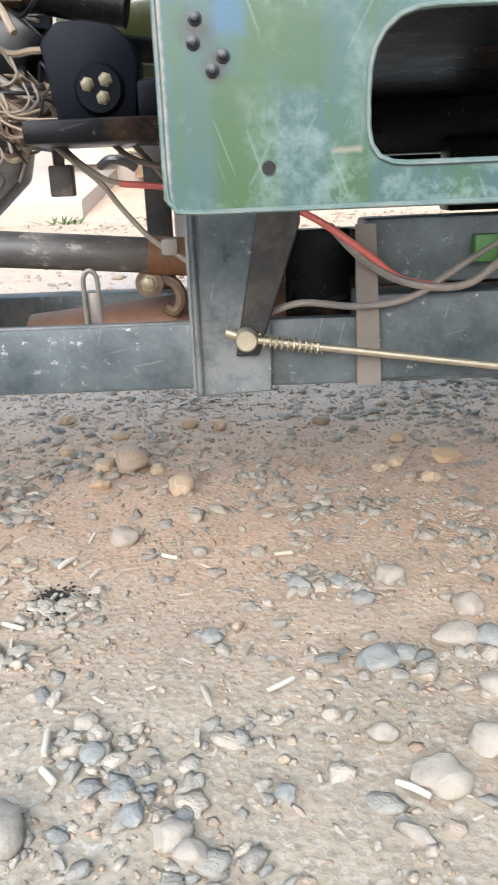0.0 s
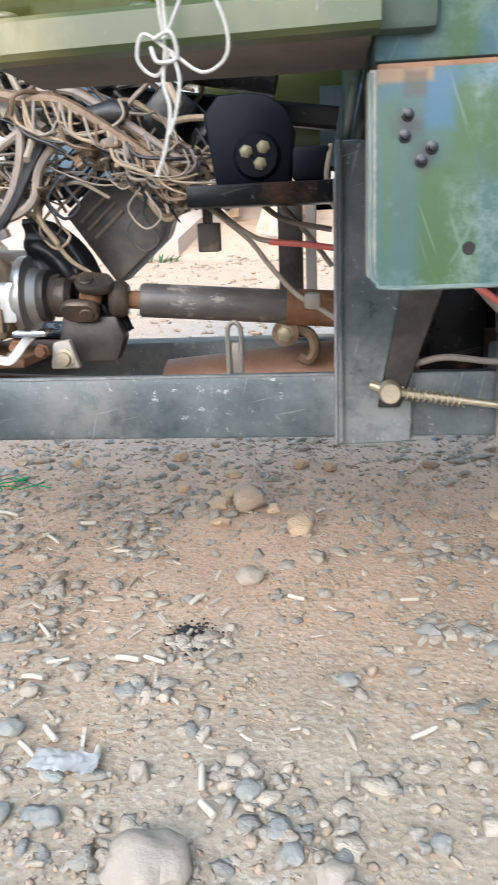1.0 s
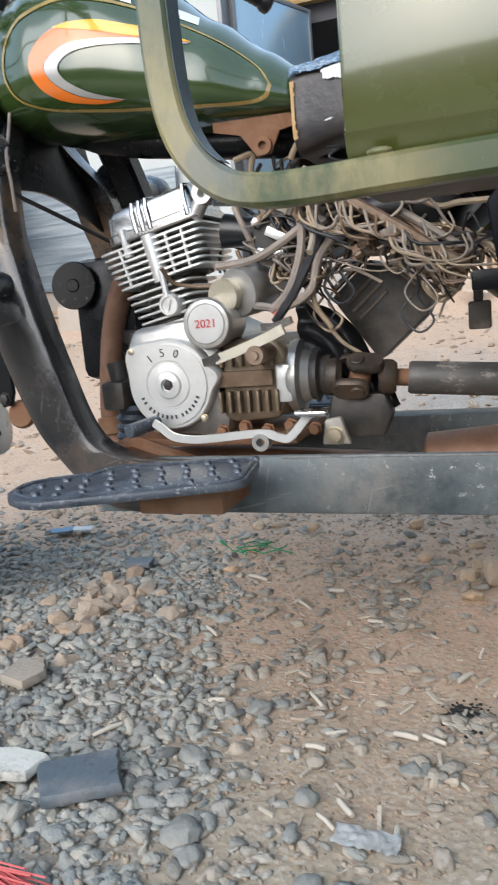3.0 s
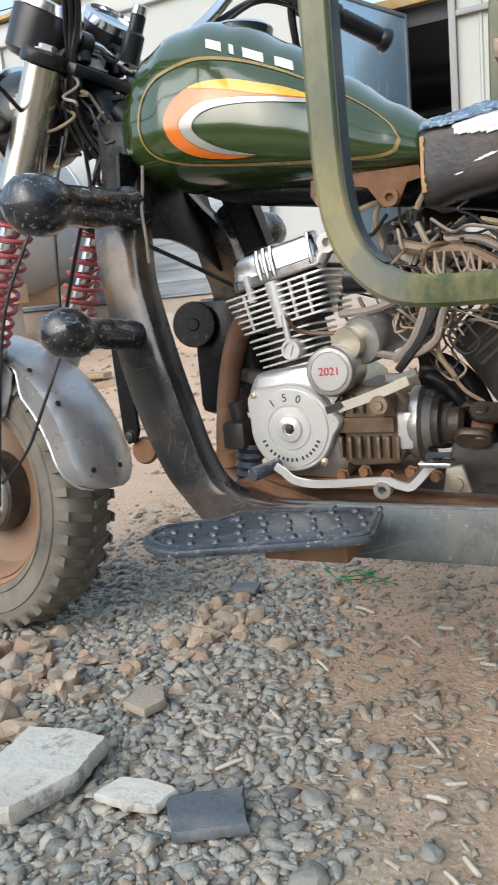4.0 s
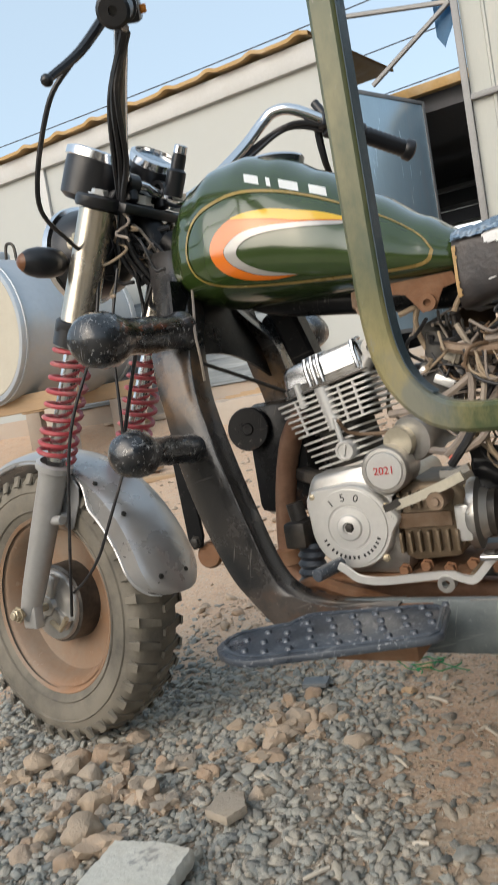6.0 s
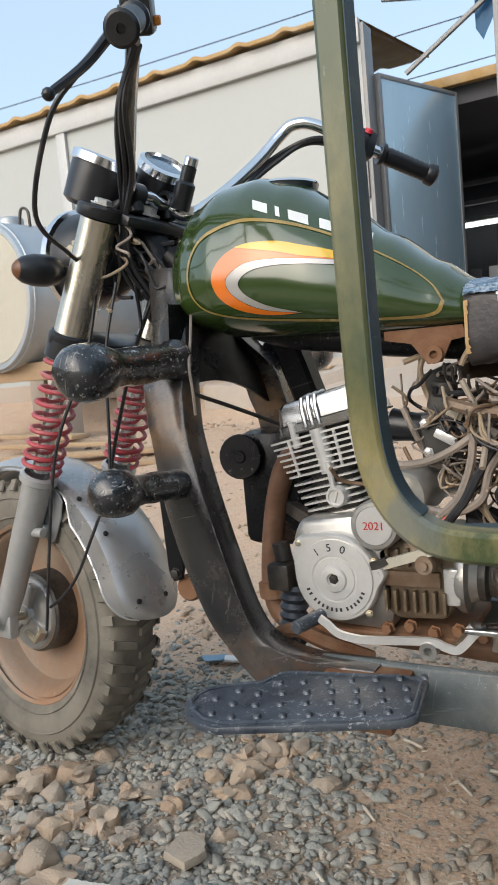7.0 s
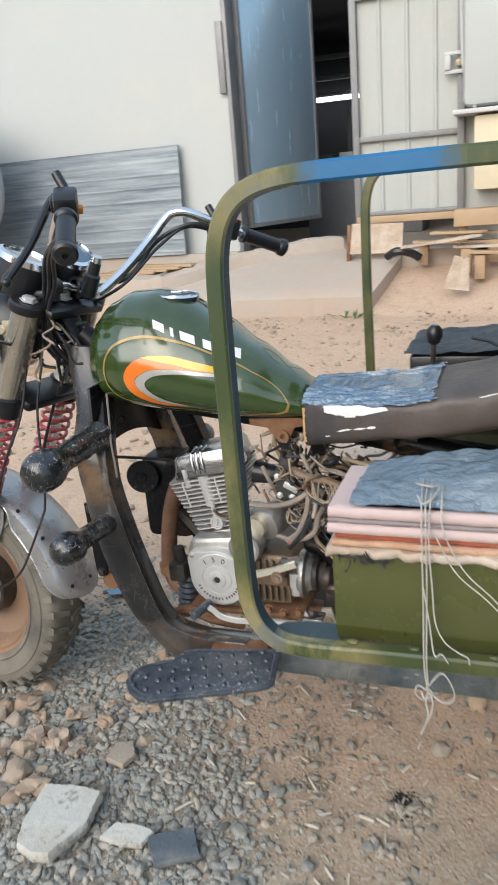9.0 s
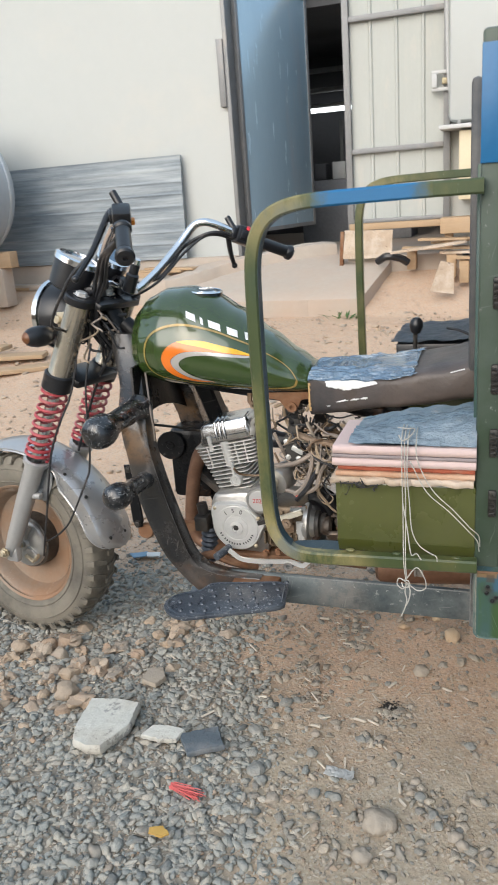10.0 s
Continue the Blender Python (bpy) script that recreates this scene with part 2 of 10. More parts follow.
def spot(nt, v, x0, x1, z0, z1, rag=0.006, soft=0.004, grain=55.0):
    """A ragged patch on an upright sheet, between two x and two z, 1 inside and 0 outside."""
    geo = nt.nodes.new("ShaderNodeNewGeometry")
    xyz = nt.nodes.new("ShaderNodeSeparateXYZ")
    link(nt, geo.outputs["Position"], xyz.inputs[0])
    wob = nt.nodes.new("ShaderNodeMath")
    wob.operation = "MULTIPLY_ADD"
    wob.inputs[1].default_value, wob.inputs[2].default_value = rag * 2, -rag
    link(nt, noise_of(nt, v, grain, 5, 0.65), wob.inputs[0])
    out = None
    for k, lo, hi in ((0, x0, x1), (2, z0, z1)):
        a = nt.nodes.new("ShaderNodeMath")
        link(nt, xyz.outputs[k], a.inputs[0])
        link(nt, wob.outputs[0], a.inputs[1])
        for e, sg in ((lo, 1), (hi, -1)):
            r = nt.nodes.new("ShaderNodeMapRange")
            r.inputs[1].default_value, r.inputs[2].default_value = e - sg * soft, e + sg * soft
            link(nt, a.outputs[0], r.inputs[0])
            if out is None:
                out = r.outputs[0]
            else:
                m = nt.nodes.new("ShaderNodeMath")
                m.operation = "MINIMUM"
                link(nt, out, m.inputs[0])
                link(nt, r.outputs[0], m.inputs[1])
                out = m.outputs[0]
    return out


def scaled(nt, a, b):
    m = nt.nodes.new("ShaderNodeMath")
    m.operation = "MULTIPLY"
    link(nt, a, m.inputs[0])
    if isinstance(b, float):
        m.inputs[1].default_value = b
    else:
        link(nt, b, m.inputs[1])
    return m.outputs[0]


def overlay(m, x0, x1, z0, z1, colour, amount, rag=0.03, soft=0.02, grain=14.0):
    """A ragged patch laid over the base colour of a material."""
    nt = m.node_tree
    p = nt.nodes["Principled BSDF"]
    old = p.inputs["Base Color"].links[0].from_socket
    v = coords(nt, (1, 1, 1), True)
    rub = ramp(nt, noise_of(nt, v, 30.0, 8, 0.7), 0.35, 0.55)
    link(nt, mixed(nt, scaled(nt, scaled(nt, spot(nt, v, x0, x1, z0, z1, rag, soft, grain), rub), amount), old, colour), p.inputs["Base Color"])


# brown patches on the front beams: warm reflected sheen painted in, with worn paint
overlay(beam_paint, -0.90, -0.82, 0.650, 0.735, (0.24, 0.130, 0.055), 0.6)
overlay(beam_paint, -0.84, -0.70, 0.27, 0.36, (0.11, 0.085, 0.07), 0.5)
# dusty streaks down the bed post and the rail under it
overlay(rail_paint, -0.035, 0.075, 0.25, 0.36, (0.30, 0.29, 0.27), 0.55, 0.04, 0.03, 20.0)
overlay(rail_paint, -0.40, -0.28, 0.25, 0.34, (0.28, 0.25, 0.22), 0.45, 0.05, 0.03, 20.0)


def brushed_paint(name, lean, world_space=True, bends=False):
    """Green paint brushed over blue and yellow, in long uneven patches; bends adds painted glints."""
    m, nt, p = tree(name)
    v = coords(nt, lean, world_space)
    n1, n2, n3 = noise_of(nt, v, 3.0, 4, 0.5), noise_of(nt, v, 7.0, 6, 0.6), noise_of(nt, v, 60.0, 5, 0.6)
    col = mixed(nt, n2, (0.034, 0.052, 0.020), (0.062, 0.080, 0.028))
    col = mixed(nt, ramp(nt, n1, 0.58, 0.70, (0, 0, 0, 1), (0.6, 0.6, 0.6, 1)), col, (0.030, 0.058, 0.052))
    col = mixed(nt, ramp(nt, noise_of(nt, v, 4.3, 7, 0.6), 0.54, 0.68, (0, 0, 0, 1), (0.5, 0.5, 0.5, 1)), col, (0.14, 0.12, 0.042))
    if bends:
        rub = ramp(nt, noise_of(nt, v, 9.0, 8, 0.7), 0.34, 0.56)
        # ochre at bends and upright: golden glint painted in along with the wear
        for x0, x1, z0, z1, k in ((-0.40, -0.215, 0.60, 0.70, 0.95), (-0.40, -0.26, 1.19, 1.30, 0.55), (-0.42, -0.36, 0.68, 0.95, 0.40)):
            col = mixed(nt, scaled(nt, scaled(nt, spot(nt, v, x0, x1, z0, z1, 0.03, 0.03, 12.0), rub), k), col, (0.30, 0.245, 0.105))
        for x0, x1, z0, z1, k in ((-0.37, -0.32, 0.62, 0.68, 0.6), (-0.36, -0.28, 1.2, 1.26, 0.4)):
            col = mixed(nt, scaled(nt, scaled(nt, spot(nt, v, x0, x1, z0, z1, 0.02, 0.012, 30.0), ramp(nt, n2, 0.45, 0.55)), k), col, (0.10, 0.13, 0.15))
    col = mixed(nt, ramp(nt, n3, 0.66, 0.76), col, (0.20, 0.19, 0.15))
    link(nt, col, p.inputs["Base Color"])
    p.inputs["Roughness"].default_value = 0.34
    bumped(nt, p, n2, 0.25, 0.002)
    return m


loop_paint = brushed_paint("brushed green tube paint", (2.0, 2.0, 1.0), bends=True)
blue_paint = surface("blue paint", (0.008, 0.115, 0.27), 0.4, 0, 0.2, 8, 0.15, chips=(0.045, 0.085, 0.06), chip_amount=0.37)


def blue_fading():
    """Blue brushed over green, thinning out unevenly towards both ends of its stretch."""
    m, nt, p = tree("blue over green paint")
    v = coords(nt, (1, 1, 1), True)
    geo = nt.nodes.new("ShaderNodeNewGeometry")
    xyz = nt.nodes.new("ShaderNodeSeparateXYZ")
    link(nt, geo.outputs["Position"], xyz.inputs[0])
    rag = nt.nodes.new("ShaderNodeMath")
    rag.operation = "MULTIPLY_ADD"
    rag.inputs[1].default_value = 0.09
    link(nt, noise_of(nt, v, 30.0, 6, 0.7), rag.inputs[0])
    link(nt, xyz.outputs[0], rag.inputs[2])
    ends = []
    for lo, hi in ((-0.224, -0.188), (-0.030, -0.070)):
        r = nt.nodes.new("ShaderNodeMapRange")
        r.inputs[1].default_value, r.inputs[2].default_value = lo, hi
        link(nt, rag.outputs[0], r.inputs[0])
        ends.append(r.outputs[0])
    both = nt.nodes.new("ShaderNodeMath")
    both.operation = "MINIMUM"
    link(nt, ends[0], both.inputs[0])
    link(nt, ends[1], both.inputs[1])
    blue = mixed(nt, noise_of(nt, v, 12.0), (0.006, 0.095, 0.23), (0.012, 0.135, 0.30))
    green = mixed(nt, noise_of(nt, v, 7.0), (0.040, 0.060, 0.020), (0.095, 0.095, 0.03))
    link(nt, mixed(nt, both.outputs[0], green, blue), p.inputs["Base Color"])
    p.inputs["Roughness"].default_value = 0.4
    return m


blue_over_green = blue_fading()


def panel_worn():
    """Teal sheet paint with upright green and blue brush patches, scratches, pale rubbed clouds, grime and rust at bolts and seam."""
    m, nt, p = tree("weathered sheet paint")
    v = coords(nt, (1, 1, 1), True)
    vs = coords(nt, (6, 6, 0.7), True)
    teal = mixed(nt, noise_of(nt, vs, 3.0, 6, 0.6), (0.034, 0.076, 0.066), (0.046, 0.090, 0.081))
    base = mixed(nt, ramp(nt, noise_of(nt, vs, 5.0, 6, 0.6), 0.50, 0.60, (0, 0, 0, 1), (0.8, 0.8, 0.8, 1)), teal, (0.040, 0.086, 0.030))
    # green strokes
    for x0, x1, z0, z1, k in ((0.026, 0.050, 0.468, 0.545, 0.85), (0.047, 0.072, 0.552, 0.592, 0.80), (0.064, 0.092, 0.535, 0.585, 0.75), (0.093, 0.119, 0.468, 0.500, 0.7), (0.012, 0.022, 0.50, 0.57, 0.25)):
        base = mixed(nt, scaled(nt, spot(nt, v, x0, x1, z0, z1), k), base, (0.036, 0.077, 0.023))
    # blue strokes
    for x0, x1, z0, z1, k in ((0.028, 0.047, 0.566, 0.602, 0.85), (0.002, 0.020, 0.585, 0.602, 0.45), (0.046, 0.080, 0.592, 0.602, 0.5), (0.0, 0.025, 0.606, 0.64, 0.5), (0.06, 0.12, 0.606, 0.63, 0.4)):
        base = mixed(nt, scaled(nt, spot(nt, v, x0, x1, z0, z1), k), base, (0.036, 0.097, 0.158))
    # pale rubbed clouds, strongest along the top and below the middle
    cloud = ramp(nt, noise_of(nt, v, 38.0, 10, 0.74), 0.46, 0.62)
    for x0, x1, z0, z1, k in ((0.048, 0.100, 0.474, 0.532, 0.65), (0.095, 0.62, 0.469, 0.492, 0.75), (0.06, 0.62, 0.583, 0.602, 0.8), (0.108, 0.122, 0.50, 0.575, 0.55), (-0.01, 0.62, 0.469, 0.476, 0.6), (0.0, 0.62, 0.606, 0.66, 0.35)):
        base = mixed(nt, scaled(nt, scaled(nt, spot(nt, v, x0, x1, z0, z1, 0.012, 0.010, 30.0), cloud), k), base, (0.18, 0.228, 0.215))
    base = mixed(nt, ramp(nt, noise_of(nt, v, 21.0, 10, 0.78), 0.56, 0.72, (0, 0, 0, 1), (0.4, 0.4, 0.4, 1)), base, (0.15, 0.19, 0.175))
    for turn, s_, lo in ((0.5, 14.0, 0.645), (-0.35, 11.0, 0.65)):
        tc = nt.nodes.new("ShaderNodeNewGeometry")
        mp = nt.nodes.new("ShaderNodeMapping")
        mp.vector_type = "TEXTURE"
        mp.inputs["Rotation"].default_value = (0, turn, 0)
        mp.inputs["Scale"].default_value = (0.05, 1, 1.2)
        link(nt, tc.outputs["Position"], mp.inputs["Vector"])
        base = mixed(nt, ramp(nt, noise_of(nt, mp.outputs["Vector"], s_, 3, 0.5), lo + 0.02, lo + 0.05, (0, 0, 0, 1), (0.18, 0.18, 0.18, 1)), base, (0.30, 0.35, 0.33))
    # black grime round the bolts
    for x, z, r in ((0.018, 0.569, 0.017), (0.031, 0.551, 0.015)):
        tc = nt.nodes.new("ShaderNodeNewGeometry")
        mp = nt.nodes.new("ShaderNodeMapping")
        mp.inputs["Location"].default_value = (-x / r, 0, -z / r)
        mp.inputs["Scale"].default_value = (1 / r, 0.0, 1 / r)
        link(nt, tc.outputs["Position"], mp.inputs["Vector"])
        g = nt.nodes.new("ShaderNodeTexGradient")
        g.gradient_type = "SPHERICAL"
        link(nt, mp.outputs["Vector"], g.inputs["Vector"])
        base = mixed(nt, ramp(nt, scaled(nt, g.outputs["Fac"], ramp(nt, noise_of(nt, v, 60.0, 6, 0.7), 0.3, 0.6)), 0.12, 0.65), base, (0.035, 0.036, 0.032))
    # rust and bared primer at the top corner and along the free edge
    for x0, x1, z0, z1, k, c in ((0.0, 0.034, 0.594, 0.603, 0.9, (0.22, 0.13, 0.06)), (0.016, 0.030, 0.585, 0.600, 0.7, (0.06, 0.045, 0.035)), (-0.008, -0.0015, 0.469, 0.602, 0.8, (0.40, 0.34, 0.28)), (0.098, 0.114, 0.5005, 0.5025, 0.5, (0.40, 0.30, 0.22))):
        base = mixed(nt, scaled(nt, spot(nt, v, x0, x1, z0, z1, 0.0025, 0.0015, 140.0), k), base, c)
    base = mixed(nt, ramp(nt, noise_of(nt, v, 11.0, 10, 0.8), 0.66, 0.76), base, (0.11, 0.075, 0.045))
    link(nt, base, p.inputs["Base Color"])
    p.inputs["Roughness"].default_value = 0.40
    bumped(nt, p, noise_of(nt, v, 40.0, 6, 0.6), 0.3, 0.0015)
    return m


panel_weathered = panel_worn()
edge_paint = surface("worn pale edge paint", (0.10, 0.15, 0.135), 0.5, 0, 0.4, 45, 0.3, (0.20, 0.21, 0.18), 0.45)


def pebble_mat(name, tones, rough=0.75):
    m, nt, p = tree(name)
    geo = nt.nodes.new("ShaderNodeNewGeometry")
    r = nt.nodes.new("ShaderNodeValToRGB")
    e = r.color_ramp.elements
    for i, c in enumerate(tones):
        el = e[i] if i < 2 else e.new(1.0)
        el.position, el.color = i / (len(tones) - 1), (*c, 1)
    link(nt, geo.outputs["Random Per Island"], r.inputs["Fac"])
    v = coords(nt)
    n, n2 = noise_of(nt, v, 55.0, 5, 0.65), noise_of(nt, v, 300.0, 3, 0.6)
    col = mixed(nt, ramp(nt, n, 0.35, 0.7, (0, 0, 0, 1), (0.38, 0.38, 0.38, 1)), r.outputs["Color"], (0.41, 0.345, 0.27))
    link(nt, col, p.inputs["Base Color"])
    p.inputs["Roughness"].default_value = rough
    col = mixed(nt, ramp(nt, noise_of(nt, v, 24.0, 7, 0.75), 0.56, 0.70, (0, 0, 0, 1), (0.45, 0.45, 0.45, 1)), col, (0.17, 0.125, 0.085))
    link(nt, col, p.inputs["Base Color"])
    bumped(nt, p, mixed(nt, 0.5, n, n2), 0.8, 0.006)
    return m


gravel_mat = pebble_mat("river gravel", [(0.200, 0.220, 0.210), (0.325, 0.328, 0.295), (0.410, 0.378, 0.312), (0.245, 0.264, 0.248), (0.365, 0.356, 0.310), (0.115, 0.130, 0.130), (0.45, 0.405, 0.335), (0.285, 0.294, 0.270), (0.155, 0.174, 0.172)])
loose_mat = pebble_mat("dusty loose pebbles", [(0.26, 0.245, 0.205), (0.36, 0.315, 0.25), (0.43, 0.36, 0.275), (0.22, 0.215, 0.19), (0.37, 0.30, 0.23), (0.17, 0.172, 0.16), (0.45, 0.385, 0.30), (0.31, 0.275, 0.225), (0.24, 0.225, 0.195), (0.40, 0.29, 0.20)])
grit_mat = pebble_mat("soil grit", [(0.34, 0.255, 0.17), (0.42, 0.32, 0.225), (0.26, 0.19, 0.13), (0.40, 0.26, 0.165), (0.32, 0.28, 0.23), (0.44, 0.35, 0.26)], 0.9)
tan_stone = pebble_mat("tan stone", [(0.41, 0.305, 0.21), (0.45, 0.355, 0.265), (0.36, 0.245, 0.16), (0.33, 0.28, 0.225), (0.43, 0.31, 0.205)])
chip_mat = pebble_mat("pale wood chips", [(0.50, 0.42, 0.32), (0.64, 0.58, 0.49), (0.40, 0.31, 0.22), (0.30, 0.22, 0.15), (0.56, 0.50, 0.41)])
pale_stone = surface("pale stone", (0.34, 0.295, 0.24), 0.85, 0, 0.2, 14, 0.6, (0.40, 0.33, 0.25), 0.48, dist=0.003, chips=(0.22, 0.185, 0.15), chip_amount=0.40)
grey_stone = surface("grey stone", (0.175, 0.195, 0.190), 0.8, 0, 0.25, 20, 0.6, (0.37, 0.325, 0.265), 0.52, dist=0.003)
ochre_stone = pebble_mat("ochre stone", [(0.54, 0.345, 0.185), (0.52, 0.36, 0.22), (0.53, 0.40, 0.26)])
scrap_white = surface("crumpled pale plastic", (0.68, 0.68, 0.66), 0.35, 0, 0.15, 5, 0.35, (0.36, 0.32, 0.27), 0.36, dist=0.006)
white_slab = surface("broken white slab", (0.60, 0.585, 0.52), 0.6, 0, 0.25, 9, 0.8, (0.37, 0.31, 0.235), 0.40, dist=0.003, chips=(0.30, 0.30, 0.285), chip_amount=0.40)
slate = surface("blue grey tile", (0.105, 0.13, 0.15), 0.5, 0, 0.35, 18, 0.6, (0.30, 0.28, 0.255), 0.38, chips=(0.055, 0.07, 0.085), chip_amount=0.40)


stick_pale = surface("pale peeled wood", (0.56, 0.50, 0.41), 0.75, 0, 0.15, 30, 0.4, (0.46, 0.38, 0.29), 0.38)


def grit(nt, v, scale, out="Color"):
    n = nt.nodes.new("ShaderNodeTexVoronoi")
    n.inputs["Scale"].default_value = scale
    link(nt, v, n.inputs["Vector"])
    return n.outputs[out]


def soil():
    """Dusty soil: a reddish patch under the tricycle, tan and grey elsewhere, with crumbs and grit."""
    m, nt, p = tree("dusty soil")
    v = coords(nt, (1, 1, 1), True)
    big, mid, fine = noise_of(nt, v, 1.8, 5, 0.6), noise_of(nt, v, 11.0, 9, 0.72), noise_of(nt, v, 150.0, 6, 0.75)
    geo = nt.nodes.new("ShaderNodeNewGeometry")
    xyz = nt.nodes.new("ShaderNodeSeparateXYZ")
    link(nt, geo.outputs["Position"], xyz.inputs[0])
    g = nt.nodes.new("ShaderNodeMapRange")
    g.inputs[1].default_value, g.inputs[2].default_value = 0.60, 1.20
    link(nt, xyz.outputs[1], g.inputs[0])
    red = nt.nodes.new("ShaderNodeMath")
    red.operation = "MULTIPLY_ADD"
    red.inputs[1].default_value = 0.75
    link(nt, g.outputs[0], red.inputs[0])
    link(nt, ramp(nt, noise_of(nt, v, 4.0, 8, 0.7), 0.40, 0.75, (0, 0, 0, 1), (0.45, 0.45, 0.45, 1)), red.inputs[2])
    col = mixed(nt, ramp(nt, big, 0.38, 0.64), (0.375, 0.318, 0.238), (0.385, 0.305, 0.212))
    # reddish soil, its colour lightened to offset the shade under the bed
    col = mixed(nt, ramp(nt, red.outputs[0], 0.15, 0.75), col, (0.55, 0.375, 0.258))
    col = mixed(nt, ramp(nt, noise_of(nt, v, 5.5, 9, 0.72), 0.54, 0.68, (0, 0, 0, 1), (0.6, 0.6, 0.6, 1)), col, (0.50, 0.31, 0.19))
    col = mixed(nt, ramp(nt, mid, 0.46, 0.74, (0, 0, 0, 1), (0.5, 0.5, 0.5, 1)), col, (0.52, 0.44, 0.34))
    col = mixed(nt, ramp(nt, mid, 0.30, 0.46, (0.7, 0.7, 0.7, 1), (0, 0, 0, 1)), col, (0.34, 0.255, 0.185))
    # pebble gaps under the gravel on the wheel side, shade painted into the soil
    edge = nt.nodes.new("ShaderNodeMath")
    edge.operation = "MULTIPLY_ADD"
    edge.inputs[1].default_value = 0.42
    link(nt, xyz.outputs[1], edge.inputs[0])
    link(nt, xyz.outputs[0], edge.inputs[2])
    rough_edge = nt.nodes.new("ShaderNodeMath")
    rough_edge.operation = "MULTIPLY_ADD"
    rough_edge.inputs[1].default_value = 0.25
    link(nt, noise_of(nt, v, 6.0, 7, 0.7), rough_edge.inputs[0])
    link(nt, edge.outputs[0], rough_edge.inputs[2])
    gap_shade = nt.nodes.new("ShaderNodeMapRange")
    gap_shade.inputs[1].default_value, gap_shade.inputs[2].default_value = -0.10, -0.26
    link(nt, rough_edge.outputs[0], gap_shade.inputs[0])
    near = nt.nodes.new("ShaderNodeMapRange")
    near.inputs[1].default_value, near.inputs[2].default_value = 1.75, 1.35
    link(nt, xyz.outputs[1], near.inputs[0])
    bed = nt.nodes.new("ShaderNodeMapping")
    bed.inputs["Location"].default_value = (1.0 / 1.2, -0.45 / 1.1, 0)
    bed.inputs["Scale"].default_value = (1 / 1.2, 1 / 1.1, 0)
    link(nt, geo.outputs["Position"], bed.inputs["Vector"])
    disc = nt.nodes.new("ShaderNodeTexGradient")
    disc.gradient_type = "SPHERICAL"
    link(nt, bed.outputs["Vector"], disc.inputs["Vector"])
    heap = scaled(nt, ramp(nt, disc.outputs["Fac"], 0.02, 0.22), near.outputs[0])
    col = mixed(nt, scaled(nt, scaled(nt, gap_shade.outputs[0], heap), 0.8), col, mixed(nt, mid, (0.165, 0.15, 0.125), (0.27, 0.24, 0.20)))
    # pale grey rubble dust on the yard behind
    far_y, far_x = nt.nodes.new("ShaderNodeMapRange"), nt.nodes.new("ShaderNodeMapRange")
    far_y.inputs[1].default_value, far_y.inputs[2].default_value = 1.55, 2.3
    far_x.inputs[1].default_value, far_x.inputs[2].default_value = -1.1, -0.5
    link(nt, xyz.outputs[1], far_y.inputs[0])
    far_end = nt.nodes.new("ShaderNodeMapRange")
    far_end.inputs[1].default_value, far_end.inputs[2].default_value = 4.0, 3.0
    link(nt, xyz.outputs[1], far_end.inputs[0])
    link(nt, xyz.outputs[0], far_x.inputs[0])
    dust = nt.nodes.new("ShaderNodeMath")
    dust.operation = "MULTIPLY"
    far_side = nt.nodes.new("ShaderNodeMapRange")
    far_side.inputs[1].default_value, far_side.inputs[2].default_value = 2.6, 0.9
    link(nt, xyz.outputs[0], far_side.inputs[0])
    link(nt, scaled(nt, scaled(nt, far_y.outputs[0], far_end.outputs[0]), far_side.outputs[0]), dust.inputs[0])
    link(nt, far_x.outputs[0], dust.inputs[1])
    col = mixed(nt, ramp(nt, dust.outputs[0], 0.0, 1.0, (0, 0, 0, 1), (0.85, 0.85, 0.85, 1)), col, mixed(nt, mid, (0.26, 0.235, 0.205), (0.44, 0.405, 0.365)))
    cell = nt.nodes.new("ShaderNodeSeparateColor")
    link(nt, grit(nt, v, 170.0), cell.inputs[0])
    col = mixed(nt, ramp(nt, cell.outputs[0], 0.72, 0.95, (0, 0, 0, 1), (0.6, 0.6, 0.6, 1)), col, (0.52, 0.46, 0.38))
    col = mixed(nt, ramp(nt, cell.outputs[1], 0.74, 0.95, (0, 0, 0, 1), (0.4, 0.4, 0.4, 1)), col, (0.24, 0.19, 0.15))
    col = mixed(nt, ramp(nt, fine, 0.50, 0.72, (0, 0, 0, 1), (0.4, 0.4, 0.4, 1)), col, (0.29, 0.225, 0.17))
    link(nt, col, p.inputs["Base Color"])
    p.inputs["Roughness"].default_value = 0.95
    p.inputs["Specular IOR Level"].default_value = 0.2
    lumps = mixed(nt, 0.25, mid, grit(nt, v, 110.0, "Distance"))
    bumped(nt, p, mixed(nt, 0.22, lumps, fine), 0.70, 0.012)
    return m


soil_mat = soil()
concrete = surface("dusty concrete", (0.43, 0.37, 0.31), 0.9, 0, 0.12, 2.5, 0.35, (0.44, 0.33, 0.25), 0.45, dist=0.004)
block_wall_brown = surface("brown of added walls", (0.27, 0.19, 0.125), 0.9, 0, 0.2, 2, 0.3, (0.33, 0.25, 0.18), 0.4)
wall_white = surface("white wall panel", (0.425, 0.437, 0.418), 0.55, 0, 0.04, 1.2, 0.04, (0.50, 0.47, 0.41), 0.30)
wall_trim = surface("grey wall trim", (0.47, 0.47, 0.46), 0.5, 0.1, 0.12, 4, 0.1, (0.40, 0.35, 0.3), 0.3)
door_blue = surface("pale blue steel sheet", (0.36, 0.49, 0.58), 0.22, 0.3, 0.10, 2.0, 0.06, (0.46, 0.48, 0.49), 0.3, stretch=(4, 4, 0.6))
